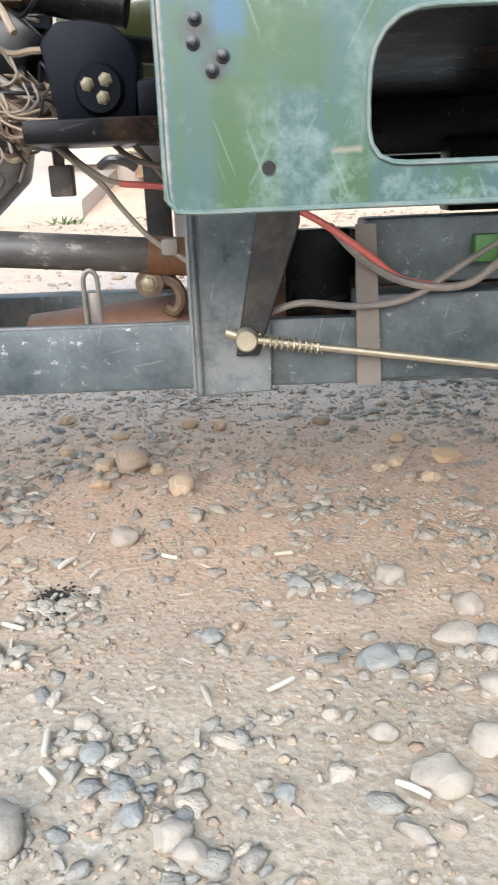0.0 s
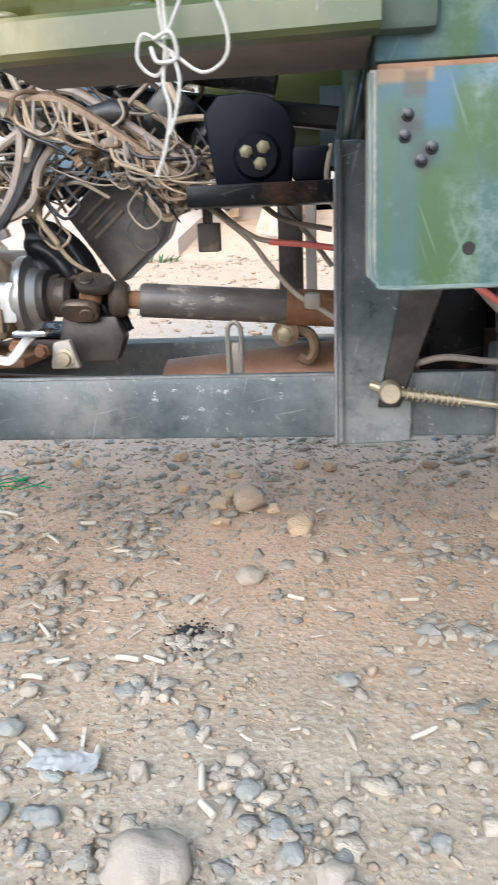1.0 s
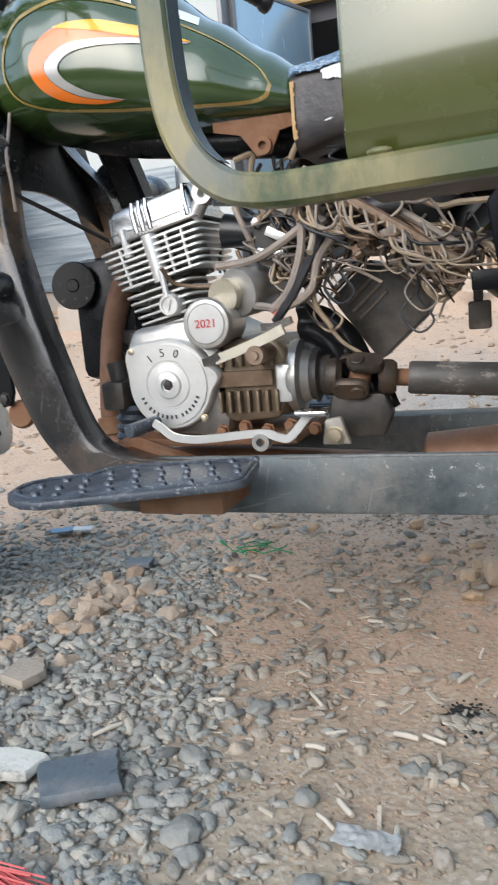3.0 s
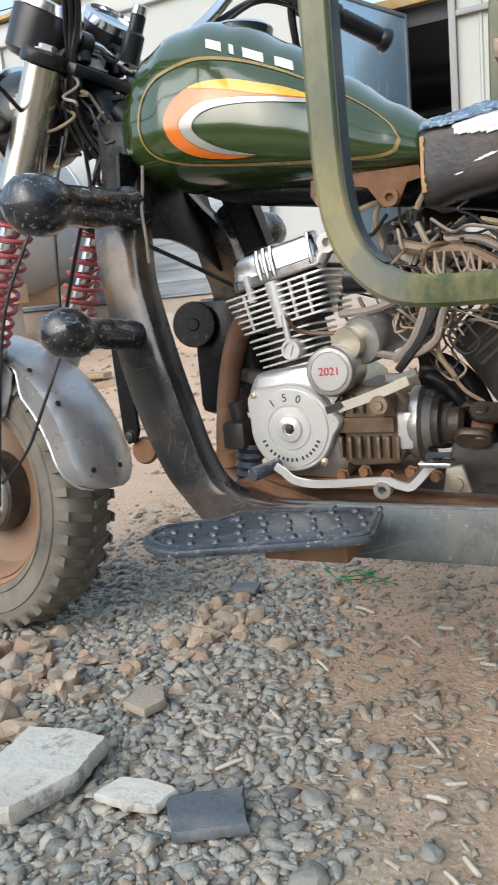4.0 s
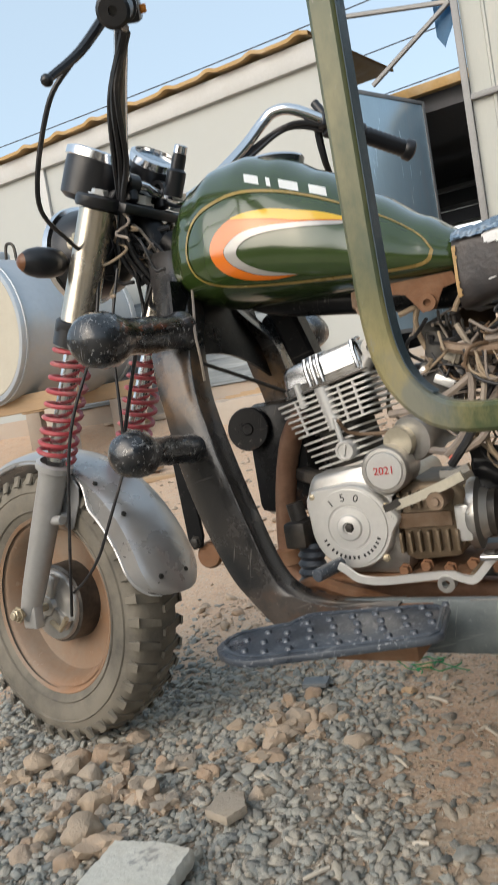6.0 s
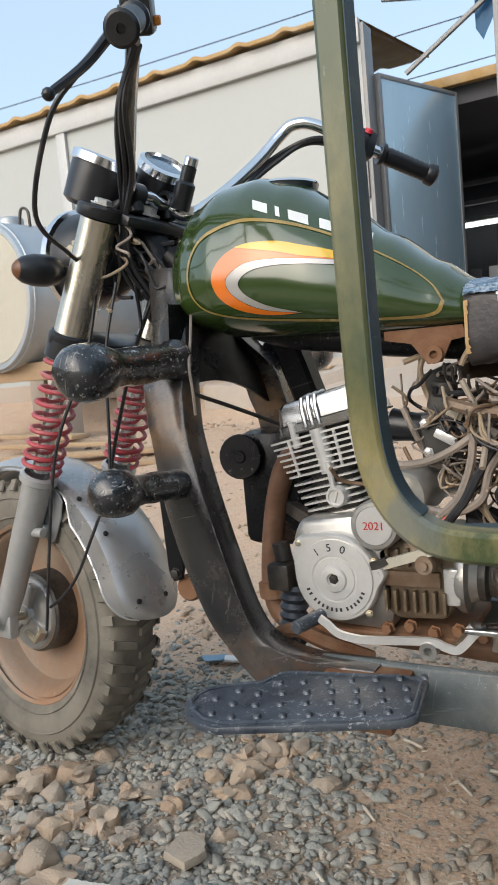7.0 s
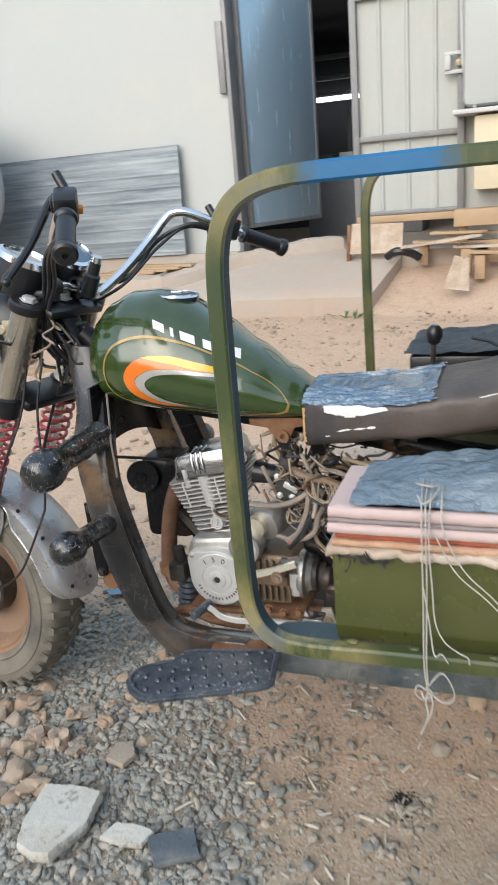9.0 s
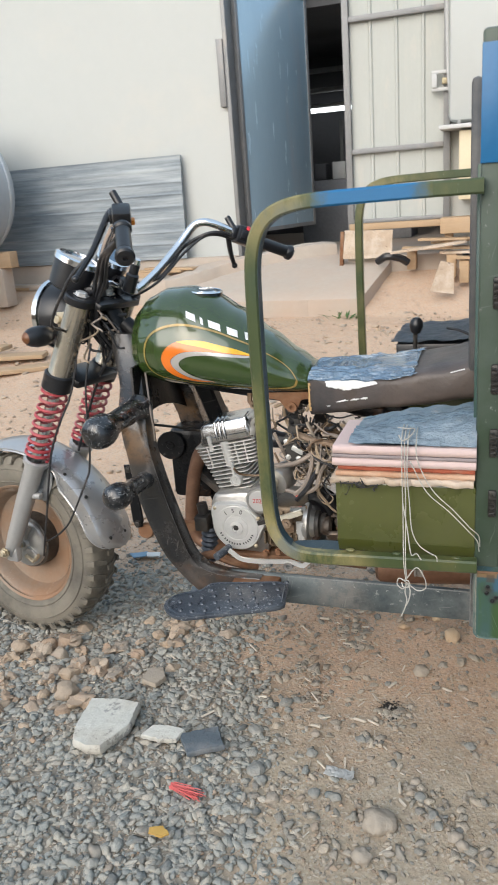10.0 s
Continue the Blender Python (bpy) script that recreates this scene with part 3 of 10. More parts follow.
door_white = surface("white painted corrugated sheet", (0.39, 0.40, 0.37), 0.5, 0, 0.08, 5, 0.1, (0.50, 0.46, 0.39), 0.3, stretch=(3, 3, 0.7))
door_frame_grey = surface("grey steel frame", (0.22, 0.22, 0.22), 0.5, 0.3, 0.25, 8, 0.15, (0.35, 0.30, 0.26), 0.3)
roof_tile = surface("rusty yellow roof sheet", (0.44, 0.27, 0.10), 0.7, 0, 0.3, 6, 0.3, (0.50, 0.38, 0.24), 0.4)
planks_grey = surface("weathered grey sheet", (0.145, 0.175, 0.20), 0.45, 0.1, 0.35, 4, 0.25, (0.36, 0.39, 0.40), 0.46, stretch=(0.5, 1, 7))
raw_wood = surface("raw pine wood", (0.43, 0.295, 0.175), 0.8, 0, 0.2, 8, 0.3, (0.42, 0.31, 0.21), 0.36, stretch=(0.6, 4, 4))
room_shade = surface("workshop wall with painted shade", (0.075, 0.075, 0.08), 0.8, 0, 0.2, 3, 0.1)
cistern_steel = surface("galvanised tank steel", (0.42, 0.46, 0.50), 0.38, 0.5, 0.12, 3, 0.15, (0.50, 0.46, 0.40), 0.36)
cistern_end = surface("cream dusty tank end", (0.50, 0.465, 0.38), 0.6, 0.1, 0.1, 3, 0.15, (0.42, 0.36, 0.28), 0.36, chips=(0.25, 0.22, 0.18), chip_amount=0.27)
blue_tarp = surface("blue plastic sheet", (0.05, 0.20, 0.38), 0.4, 0, 0.2, 5, 0.4)
weed = surface("weed green", (0.06, 0.12, 0.03), 0.7, 0, 0.3, 40, 0.2)
green_thread = surface("green plastic thread", (0.01, 0.22, 0.07), 0.5, 0, 0.2, 40, 0.1)
red_scrap = surface("red plastic scrap", (0.55, 0.09, 0.08), 0.5, 0, 0.2, 25, 0.3, DUST, 0.3)
char_hole_black = surface("charred scrap and hole black", (0.02, 0.018, 0.016), 0.9, 0, 0.4, 40, 0.4)


# ---- mesh helpers ----
PLACE = {}


def thing(name, at, label, category, group="", kind=""):
    ob = new(name)
    ob.empty_display_size = 0.1
    ob.location = at
    PLACE[ob] = Vector(at)
    return tagged(ob, label, category, group, kind)


def part(name, bm, material, parent=None, label="", smooth=True, angle=40):
    """Links a bmesh, built in world metres, as one mesh object under a thing or a part."""
    bmesh.ops.recalc_face_normals(bm, faces=bm.faces)
    if len(bm.verts) > 0:
        lo = Vector([min(v.co[i] for v in bm.verts) for i in range(3)])
        hi = Vector([max(v.co[i] for v in bm.verts) for i in range(3)])
        at = Vector(((lo.x + hi.x) / 2, (lo.y + hi.y) / 2, lo.z))
    else:
        at = Vector((0, 0, 0))
    for v in bm.verts:
        v.co -= at
    if smooth:
        lim = radians(angle)
        for f in bm.faces:
            f.smooth = True
        for e in bm.edges:
            e.smooth = e.calc_face_angle(0) < lim
    me = bpy.data.meshes.new(name)
    bm.to_mesh(me)
    bm.free()
    me.materials.append(material)
    ob = new(name, me)
    PLACE[ob] = at
    if parent is not None:
        ob.parent = parent
        ob.location = at - PLACE[parent]
    else:
        ob.location = at
    return tagged(ob, label)


def solid(name, bm, material, label, category, group="", kind="", smooth=True, angle=40):
    return tagged(part(name, bm, material, None, "", smooth, angle), label, category, group, kind)


def B():
    return bmesh.new()


def box(bm, x0, x1, y0, y1, z0, z1, bevel=0.0, m=None):
    r = bmesh.ops.create_cube(bm, size=1.0, matrix=Matrix.Translation(((x0 + x1) / 2, (y0 + y1) / 2, (z0 + z1) / 2)) @ Matrix.Diagonal((x1 - x0, y1 - y0, z1 - z0, 1)))
    vs = r["verts"]
    if bevel:
        es = list({e for v in vs for e in v.link_edges})
        out = bmesh.ops.bevel(bm, geom=es, offset=bevel, segments=2, affect="EDGES", profile=0.5)
        vs = list({v for v in out["verts"]} | {v for v in vs if v.is_valid})
        vs = list({w for f in out["faces"] for w in f.verts} | {v for v in vs if v.is_valid})
    if m is not None:
        seen = set(vs)
        stack = list(vs)
        while stack:
            v = stack.pop()
            for e in v.link_edges:
                w = e.other_vert(v)
                if w not in seen:
                    seen.add(w)
                    stack.append(w)
        bmesh.ops.transform(bm, matrix=m, verts=list(seen))
    return bm


def smooth_path(pts, n=6, closed=False):
    """A Catmull-Rom curve through the points."""
    pts = [Vector(p) for p in pts]
    if len(pts) < 3:
        return pts
    out = []
    k = len(pts)
    for i in range(k if closed else k - 1):
        p0 = pts[(i - 1) % k] if closed or i > 0 else pts[0] * 2 - pts[1]
        p1, p2 = pts[i], pts[(i + 1) % k]
        p3 = pts[(i + 2) % k] if closed or i + 2 < k else pts[-1] * 2 - pts[-2]
        for j in range(n):
            t = j / n
            out.append(0.5 * ((2 * p1) + (p2 - p0) * t + (2 * p0 - 5 * p1 + 4 * p2 - p3) * t * t + (3 * p1 - p0 - 3 * p2 + p3) * t ** 3))
    if not closed:
        out.append(pts[-1])
    return out


def tube(bm, pts, r, seg=10, closed=False, square=False, caps=True):
    """Sweeps a round (or bevelled square) section along the points. r: a number or one for each point."""
    pts = [Vector(p) for p in pts]
    k = len(pts)
    rad = r if isinstance(r, (list, tuple)) else [r] * k
    tang = []
    for i in range(k):
        a = pts[(i - 1) % k] if closed or i > 0 else pts[i]
        b = pts[(i + 1) % k] if closed or i < k - 1 else pts[i]
        d = b - a
        tang.append(d.normalized() if d.length > 1e-9 else Vector((0, 0, 1)))
    up = Vector((0, 1, 0)) if abs(tang[0].y) < 0.9 else Vector((1, 0, 0))
    side = tang[0].cross(up).normalized()
    rings = []
    if square:
        c = 0.72
        sec = [(1, c), (c, 1), (-c, 1), (-1, c), (-1, -c), (-c, -1), (c, -1), (1, -c)]
    else:
        sec = [(math.cos(2 * math.pi * j / seg), math.sin(2 * math.pi * j / seg)) for j in range(seg)]
    for i in range(k):
        side = (side - tang[i] * side.dot(tang[i]))
        side = side.normalized() if side.length > 1e-6 else tang[i].orthogonal().normalized()
        oth = tang[i].cross(side)
        rings.append([bm.verts.new(pts[i] + (side * a + oth * b) * rad[i]) for a, b in sec])
    n = len(sec)
    for i in range(k if closed else k - 1):
        a, b = rings[i], rings[(i + 1) % k]
        for j in range(n):
            bm.faces.new((a[j], a[(j + 1) % n], b[(j + 1) % n], b[j]))
    if caps and not closed:
        bm.faces.new(rings[0])
        bm.faces.new(rings[-1][::-1])
    return bm


def frame_of(axis):
    a = Vector(axis).normalized()
    u = a.orthogonal().normalized()
    return a, u, a.cross(u)


def lathe(bm, profile, centre, axis, seg=32):
    """Turns (radius, height) pairs about the axis through centre."""
    a, u, w = frame_of(axis)
    c = Vector(centre)
    rings = []
    for r, h in profile:
        if r < 1e-6:
            rings.append([bm.verts.new(c + a * h)])
        else:
            rings.append([bm.verts.new(c + a * h + (u * math.cos(2 * math.pi * j / seg) + w * math.sin(2 * math.pi * j / seg)) * r) for j in range(seg)])
    for p, q in zip(rings, rings[1:]):
        for j in range(seg):
            k = (j + 1) % seg
            if len(p) == 1 and len(q) == 1:
                break
            if len(p) == 1:
                bm.faces.new((p[0], q[k], q[j]))
            elif len(q) == 1:
                bm.faces.new((p[j], p[k], q[0]))
            else:
                bm.faces.new((p[j], p[k], q[k], q[j]))
    return bm


def rod(bm, a, b, r, seg=14, bevel=0.15):
    a, b = Vector(a), Vector(b)
    L = (b - a).length
    e = min(r * bevel, L / 3)
    return lathe(bm, [(0, 0), (r - e, 0), (r, e), (r, L - e), (r - e, L), (0, L)], a, b - a, seg)


def plate(bm, pts, thick):
    """Extrudes the flat polygon pts by the vector thick."""
    vs = [bm.verts.new(p) for p in pts]
    f = bm.faces.new(vs)
    out = bmesh.ops.extrude_face_region(bm, geom=[f])
    bmesh.ops.translate(bm, vec=Vector(thick), verts=[v for v in out["geom"] if isinstance(v, bmesh.types.BMVert)])
    return bm


def bevel_all(bm, w, seg=2, limit=30):
    es = [e for e in bm.edges if len(e.link_faces) == 2 and e.calc_face_angle(0) > radians(limit)]
    bmesh.ops.bevel(bm, geom=es, offset=w, segments=seg, affect="EDGES", profile=0.5, clamp_overlap=True)
    return bm


def loft(bm, sections, cap=True, closed=True):
    """Joins rings of equal count."""
    rings = [[bm.verts.new(p) for p in s] for s in sections]
    n = len(rings[0])
    for a, b in zip(rings, rings[1:]):
        for j in range(n if closed else n - 1):
            bm.faces.new((a[j], a[(j + 1) % n], b[(j + 1) % n], b[j]))
    if cap and closed:
        bm.faces.new(rings[0])
        bm.faces.new(rings[-1][::-1])
    return bm


def ball(bm, c, r, sub=2, squash=(1, 1, 1)):
    bmesh.ops.create_icosphere(bm, subdivisions=sub, radius=r, matrix=Matrix.Translation(c) @ Matrix.Diagonal((*squash, 1)))
    return bm


def hexbolt(bm, c, axis, r=0.008, h=0.006):
    lathe(bm, [(0, 0), (r * 1.35, 0), (r * 1.35, h * 0.25), (r, h * 0.25), (r, h * 0.9), (r * 0.85, h), (0, h)], c, axis, 6)
    return bm


def sheet(bm, x0, x1, y0, y1, zf, nx, ny, thick=0.003):
    """A draped sheet with its height from zf(x, y)."""
    g = [[bm.verts.new((x0 + (x1 - x0) * i / nx, y0 + (y1 - y0) * j / ny, zf(x0 + (x1 - x0) * i / nx, y0 + (y1 - y0) * j / ny))) for j in range(ny + 1)] for i in range(nx + 1)]
    fs = [bm.faces.new((g[i][j], g[i + 1][j], g[i + 1][j + 1], g[i][j + 1])) for i in range(nx) for j in range(ny)]
    bmesh.ops.solidify(bm, geom=fs, thickness=thick)
    return bm


def text_mesh(body, size, depth, m):
    """Letters in the built-in font as a bmesh, laid by the matrix m."""
    cu = bpy.data.curves.new("letters", "FONT")
    cu.body, cu.size, cu.extrude, cu.align_x, cu.align_y = body, size, depth, "CENTER", "CENTER"
    ob = bpy.data.objects.new("letters", cu)
    me = ob.to_mesh()
    bm = bmesh.new()
    bm.from_mesh(me)
    ob.to_mesh_clear()
    bpy.data.objects.remove(ob)
    bpy.data.curves.remove(cu)
    bmesh.ops.transform(bm, matrix=m, verts=bm.verts)
    return bm


def n3(x, y, z=0.0, s=1.0):
    return noise.noise(Vector((x * s, y * s, z * s)))


# ---- the yard ----
WALL_Y = 5.80


def ground_z(x, y):
    """Flat where the tricycle stands, rising behind it to the shed."""
    t = max(0.0, min(1.0, (y - 1.75) / 3.2))
    gate = max(0.0, min(1.0, (x + 2.75) / 0.15)) * max(0.0, min(1.0, (-1.0 - x) / 0.15))
    rise = 0.32 * t * t * (3 - 2 * t) + 0.30 * (1 - gate) * max(0.0, min(1.0, (y - 4.9) / 0.9))
    near = 1.0 if -4 < x < 3 and -3 < y < 6 else 0.3
    return rise + near * (0.010 * n3(x, y, 1.0, 2.2) + 0.007 * n3(x, y, 4.0, 7.0) + 0.003 * n3(x, y, 9.0, 24.0))


def make_ground():
    bm = B()
    def axis(lo, a, b, hi, fine, far):
        s = [lo + (a - lo) * (i / far) ** 0.35 for i in range(far)]
        s += [a + (b - a) * i / fine for i in range(fine)]
        s += [b + (hi - b) * (i / far) ** 2.8 for i in range(far + 1)]
        return s
    xs, ys = axis(-400, -3.2, 1.6, 400, 170, 14), axis(-400, -1.6, 6.2, 400, 230, 14)
    g = [[bm.verts.new((x, y, ground_z(x, y))) for y in ys] for x in xs]
    for i in range(len(xs) - 1):
        for j in range(len(ys) - 1):
            bm.faces.new((g[i][j], g[i + 1][j], g[i + 1][j + 1], g[i][j + 1]))
    return solid("ground", bm, soil_mat, "dusty tan and reddish bare soil of the yard", "ground", kind="structure", angle=180)


make_ground()


def ramp_z(y):
    return min(0.66, 0.415 + 0.29 * (y - 5.0))


def apron():
    """A concrete ramp up to the doorway, with a chipped front edge, and the broken kerb along its side."""
    bm = B()
    rows = []
    for i in range(31):
        u = i / 30
        x0, x1 = -2.62 + 1.60 * u, -2.62 + 1.78 * u
        chip = 0.03 * max(0, n3(u * 17, 2)) + 0.012 * n3(u * 45, 5)
        front = 5.0 + chip
        row = [(x0, front + 0.01, 0.15), (x0, front - 0.006 + 0.008 * n3(u * 30, 8), 0.305), (x0, front, ramp_z(5.0) - 0.014), (x0, front + 0.016, ramp_z(5.0))]
        for j in range(1, 7):
            y = 5.0 + 0.95 * j / 6
            row.append((x0 + (x1 - x0) * j / 6, y, ramp_z(y) + 0.004 * n3(x0 * 6, y * 6)))
        rows.append(row + [(x1, 5.95, 0.3)])
    loft(bm, rows, cap=False, closed=False)
    last = rows[-1]
    ring = [bm.verts.new(p) for p in last] + [bm.verts.new((last[-1][0], 5.95, 0.15))]
    bm.faces.new(ring)
    slab_ = solid("pavement", bm, concrete, "worn pinkish concrete ramp with a chipped front edge", "pavement", kind="structure", angle=30)
    bm = B()
    line_ = smooth_path([(-3.6, 5.22, 0), (-3.0, 5.20, 0), (-2.62, 5.25, 0), (-2.24, 5.545, 0), (-1.91, 5.716, 0), (-1.40, 5.93, 0)], 10)
    rings = []
    for i, c in enumerate(line_):
        d = (line_[min(i + 1, len(line_) - 1)] - line_[max(i - 1, 0)]).normalized()
        back = Vector((-d.y, d.x, 0))
        z = ramp_z(c.y)
        h = 0.10 + 0.02 * n3(i * 0.35, 4) + 0.012 * n3(i * 1.1, 9)
        e = 0.015 * n3(i * 0.8, 2)
        w = min(0.5, max(0.10, (5.69 - c.y) / max(0.3, back.y)))
        rings.append([c + back * e + Vector((0, 0, 0.2)), c + back * e + Vector((0, 0, z + h * 0.5)), c + back * (e + 0.012) + Vector((0, 0, z + h * 0.9)), c + back * (0.04 + e) + Vector((0, 0, z + h)), c + back * w + Vector((0, 0, z + h + 0.005)), c + back * w + Vector((0, 0, 0.2))])
    loft(bm, rings)
    solid("kerb", bm, concrete, "broken concrete kerb beside the doorway ramp", "kerb", kind="structure", angle=30)
    return slab_


apron()

# the shed: white panel wall, plinth, doorway with a dark room behind
X_JAMB, X_MID, X_DOOR = -2.245, -1.255, -0.44
WALL_TOP, FLOOR = 3.22, 0.62


def shed():
    bm = B()
    box(bm, -40, X_JAMB, WALL_Y, WALL_Y + 0.12, 0.70, WALL_TOP, 0.0)
    box(bm, X_DOOR, 16, WALL_Y, WALL_Y + 0.12, 0.20, WALL_TOP, 0.0)
    w = solid("wall_front", bm, wall_white, "white insulated panel wall of a shed", "wall", kind="structure", smooth=False)
    bm = B()
    box(bm, -40, X_JAMB, WALL_Y - 0.10, WALL_Y + 0.14, 0.10, 0.70, 0.008)
    solid("plinth", bm, concrete, "dusty concrete plinth under the shed wall", "plinth", kind="structure")
    for i, x in enumerate((-5.30, -9.5, -13.7)):
        bm = B()
        box(bm, x - 0.055, x + 0.055, WALL_Y - 0.035, WALL_Y - 0.002, 0.70, WALL_TOP - 0.16, 0.004)
        solid(f"trim_post_{i + 1}", bm, wall_trim, "grey steel cover strip on the wall joint", "trim", kind="structure")
    bm = B()
    box(bm, -40, X_JAMB, WALL_Y - 0.05, WALL_Y - 0.002, WALL_TOP - 0.16, WALL_TOP + 0.02, 0.004)
    solid("trim_top", bm, wall_trim, "grey steel cap rail along the wall top", "trim", kind="structure")
    bm = B()
    box(bm, X_JAMB, X_JAMB + 0.035, WALL_Y - 0.03, WALL_Y + 0.14, 0.62, 3.20, 0.003)
    box(bm, X_DOOR - 0.035, X_DOOR, WALL_Y - 0.03, WALL_Y + 0.14, 0.62, 3.20, 0.003)
    box(bm, X_JAMB - 0.055, X_JAMB - 0.001, WALL_Y - 0.045, WALL_Y - 0.002, 1.91, 2.42, 0.003)
    solid("door_frame", bm, door_frame_grey, "grey steel frame of the shed doorway", "door frame", kind="structure")
    # corrugated roof edge
    bm = B()
    for sgn, z in ((1, 0.0),):
        rows = []
        for i in range(0, 1500):
            x = -34 + i * 0.0253
            if x > -2.32:
                break
            zz = WALL_TOP + 0.06 + 0.028 * max(0.0, math.sin(x * 2 * math.pi / 0.42)) ** 2
            rows.append([(x, WALL_Y - 0.12, zz - 0.03), (x, WALL_Y - 0.12, zz), (x, WALL_Y + 2.2, zz + 0.35), (x, WALL_Y + 2.2, zz + 0.32)])
        loft(bm, rows, cap=False, closed=True)
    solid("roof", bm, roof_tile, "corrugated yellowish roof sheets with a rusty edge", "roof", kind="structure", angle=60)
    # the open-fronted workshop behind the gateway, its shade put into near-black walls
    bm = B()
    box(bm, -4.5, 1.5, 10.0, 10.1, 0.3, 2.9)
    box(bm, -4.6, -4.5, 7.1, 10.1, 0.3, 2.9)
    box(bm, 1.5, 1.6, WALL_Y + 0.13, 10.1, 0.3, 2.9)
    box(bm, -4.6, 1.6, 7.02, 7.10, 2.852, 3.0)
    solid("wall_room", bm, room_shade, "inside walls of the workshop coloured near-black for the unlit room", "wall", kind="structure", smooth=False)
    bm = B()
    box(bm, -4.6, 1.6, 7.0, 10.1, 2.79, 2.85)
    solid("ceiling", bm, room_shade, "workshop ceiling coloured near-black for the unlit room", "ceiling", kind="structure", smooth=False)
    bm = B()
    box(bm, -4.5, 1.5, WALL_Y, 10.0, 0.5, FLOOR)
    solid("floor", bm, concrete, "dusty concrete workshop floor", "floor", kind="structure", smooth=False)
    bm = B()
    box(bm, X_MID, X_DOOR + 0.1, WALL_Y - 0.14, WALL_Y, 0.42, FLOOR + 0.03, 0.01)
    solid("door_sill", bm, concrete, "broken concrete door sill", "sill", kind="structure")


shed()


def light_block_walls():
    """Plain unseen walls beside and behind the camera's way, added to shape the light."""
    # they cut low sky light and give glossy black paint a brown reflection
    for i, (x0, x1, y0, y1) in enumerate(((-8.2, 8.2, -7.2, -7.0), (-8.2, -8.0, -7.0, 2.6), (8.0, 8.2, -7.0, 5.6))):
        bm = B()
        box(bm, x0, x1, y0, y1, -0.1, 1.9, 0.01)
        solid(f"light_block_wall_{i + 1}", bm, block_wall_brown, "plain mud-coloured wall added out of view to shape the light", "wall", kind="structure")


light_block_walls()


def blue_leaf():
    a = Vector((X_JAMB + 0.05, WALL_Y + 0.13, 0))
    m = Matrix.Translation(a) @ Matrix.Rotation(radians(69), 4, "Z")
    t = thing("door_1", (a.x, a.y, 0.72), "pale blue steel door leaf swung open inward", "door", kind="structure")
    bm = B()
    box(bm, 0.03, 1.00, -0.02, 0.02, 0.90, 2.83, 0.004, m)
    part("door_leaf", bm, door_blue, t)
    for x0, x1, z0, z1 in ((0, 0.035, 0.87, 2.86), (0.995, 1.03, 0.87, 2.86), (0.035, 0.995, 2.825, 2.86), (0.035, 0.995, 0.87, 0.905)):
        bm = B()
        box(bm, x0, x1, -0.026, 0.026, z0, z1, 0.003, m)
        part("door_rail", bm, door_frame_grey, t)


def white_leaf():
    y = WALL_Y - 0.03
    t = thing("door_2", (-0.85, y, 0.86), "white corrugated steel door leaf with grey bars, closed", "door", kind="structure")
    bm = B()
    rows = []
    x = X_MID + 0.05
    while x < X_DOOR - 0.05:
        u = ((x - X_MID) % 0.20) / 0.20
        d = 0.012 if u < 0.12 else 0.0
        rows.append([(x, y - d, 0.93), (x, y - d, 3.3), (x, y + 0.008, 3.3), (x, y + 0.008, 0.93)])
        x += 0.008
    loft(bm, rows)
    part("door_leaf", bm, door_white, t, smooth=False)
    for x0, x1, z0, z1 in ((X_MID, X_MID + 0.05, 0.72, 3.32), (X_DOOR - 0.05, X_DOOR, 0.91, 3.32), (X_MID + 0.05, X_DOOR - 0.05, 1.445, 1.485), (X_MID + 0.05, X_DOOR - 0.05, 2.395, 2.435), (X_MID + 0.05, X_DOOR - 0.05, 3.27, 3.32), (X_MID + 0.05, X_DOOR - 0.05, 0.91, 0.94)):
        bm = B()
        box(bm, x0, x1, y - 0.045, y - 0.014, z0, z1, 0.004)
        part("door_bar", bm, door_frame_grey, t)
    bm = B()
    box(bm, -0.575, -0.435, y - 0.075, y - 0.046, 1.84, 1.865, 0.003)
    box(bm, -0.575, -0.435, y - 0.075, y - 0.046, 1.96, 1.985, 0.003)
    box(bm, -0.575, -0.535, y - 0.09, y - 0.046, 1.865, 1.96, 0.003)
    part("latch", bm, wall_trim, t, "worn steel latch with a padlock")
    bm = B()
    box(bm, -0.500, -0.460, y - 0.085, y - 0.06, 1.885, 1.93, 0.005)
    part("padlock", bm, brass, t, "brass padlock")


blue_leaf()
white_leaf()


# ---- the cargo tricycle ----
YC = 1.08
trike = thing("cargo_tricycle", (-0.5, YC, 0.0), "worn green three-wheeled cargo motorcycle with open engine bay", "tricycle")

# chassis rails, down beams, posts
for y0, y1 in ((0.90, 0.918), (1.205, 1.26)):
    bm = B()
    box(bm, -0.74, 2.2, y0, y1, 0.257, 0.338, 0.006)
    part("chassis_rail", bm, rail_paint, trike, "scuffed dark grey box-section rail")

BEAM_FRONT = [(-0.985, 1.045, 0.950), (-0.965, 1.015, 0.890), (-0.932, 0.965, 0.826), (-0.914, 0.908, 0.768), (-0.902, 0.889, 0.700), (-0.892, 0.882, 0.662), (-0.877, 0.876, 0.574), (-0.851, 0.872, 0.482), (-0.815, 0.872, 0.391), (-0.784, 0.873, 0.346), (-0.745, 0.874, 0.302), (-0.700, 0.876, 0.270), (-0.600, 0.880, 0.259)]
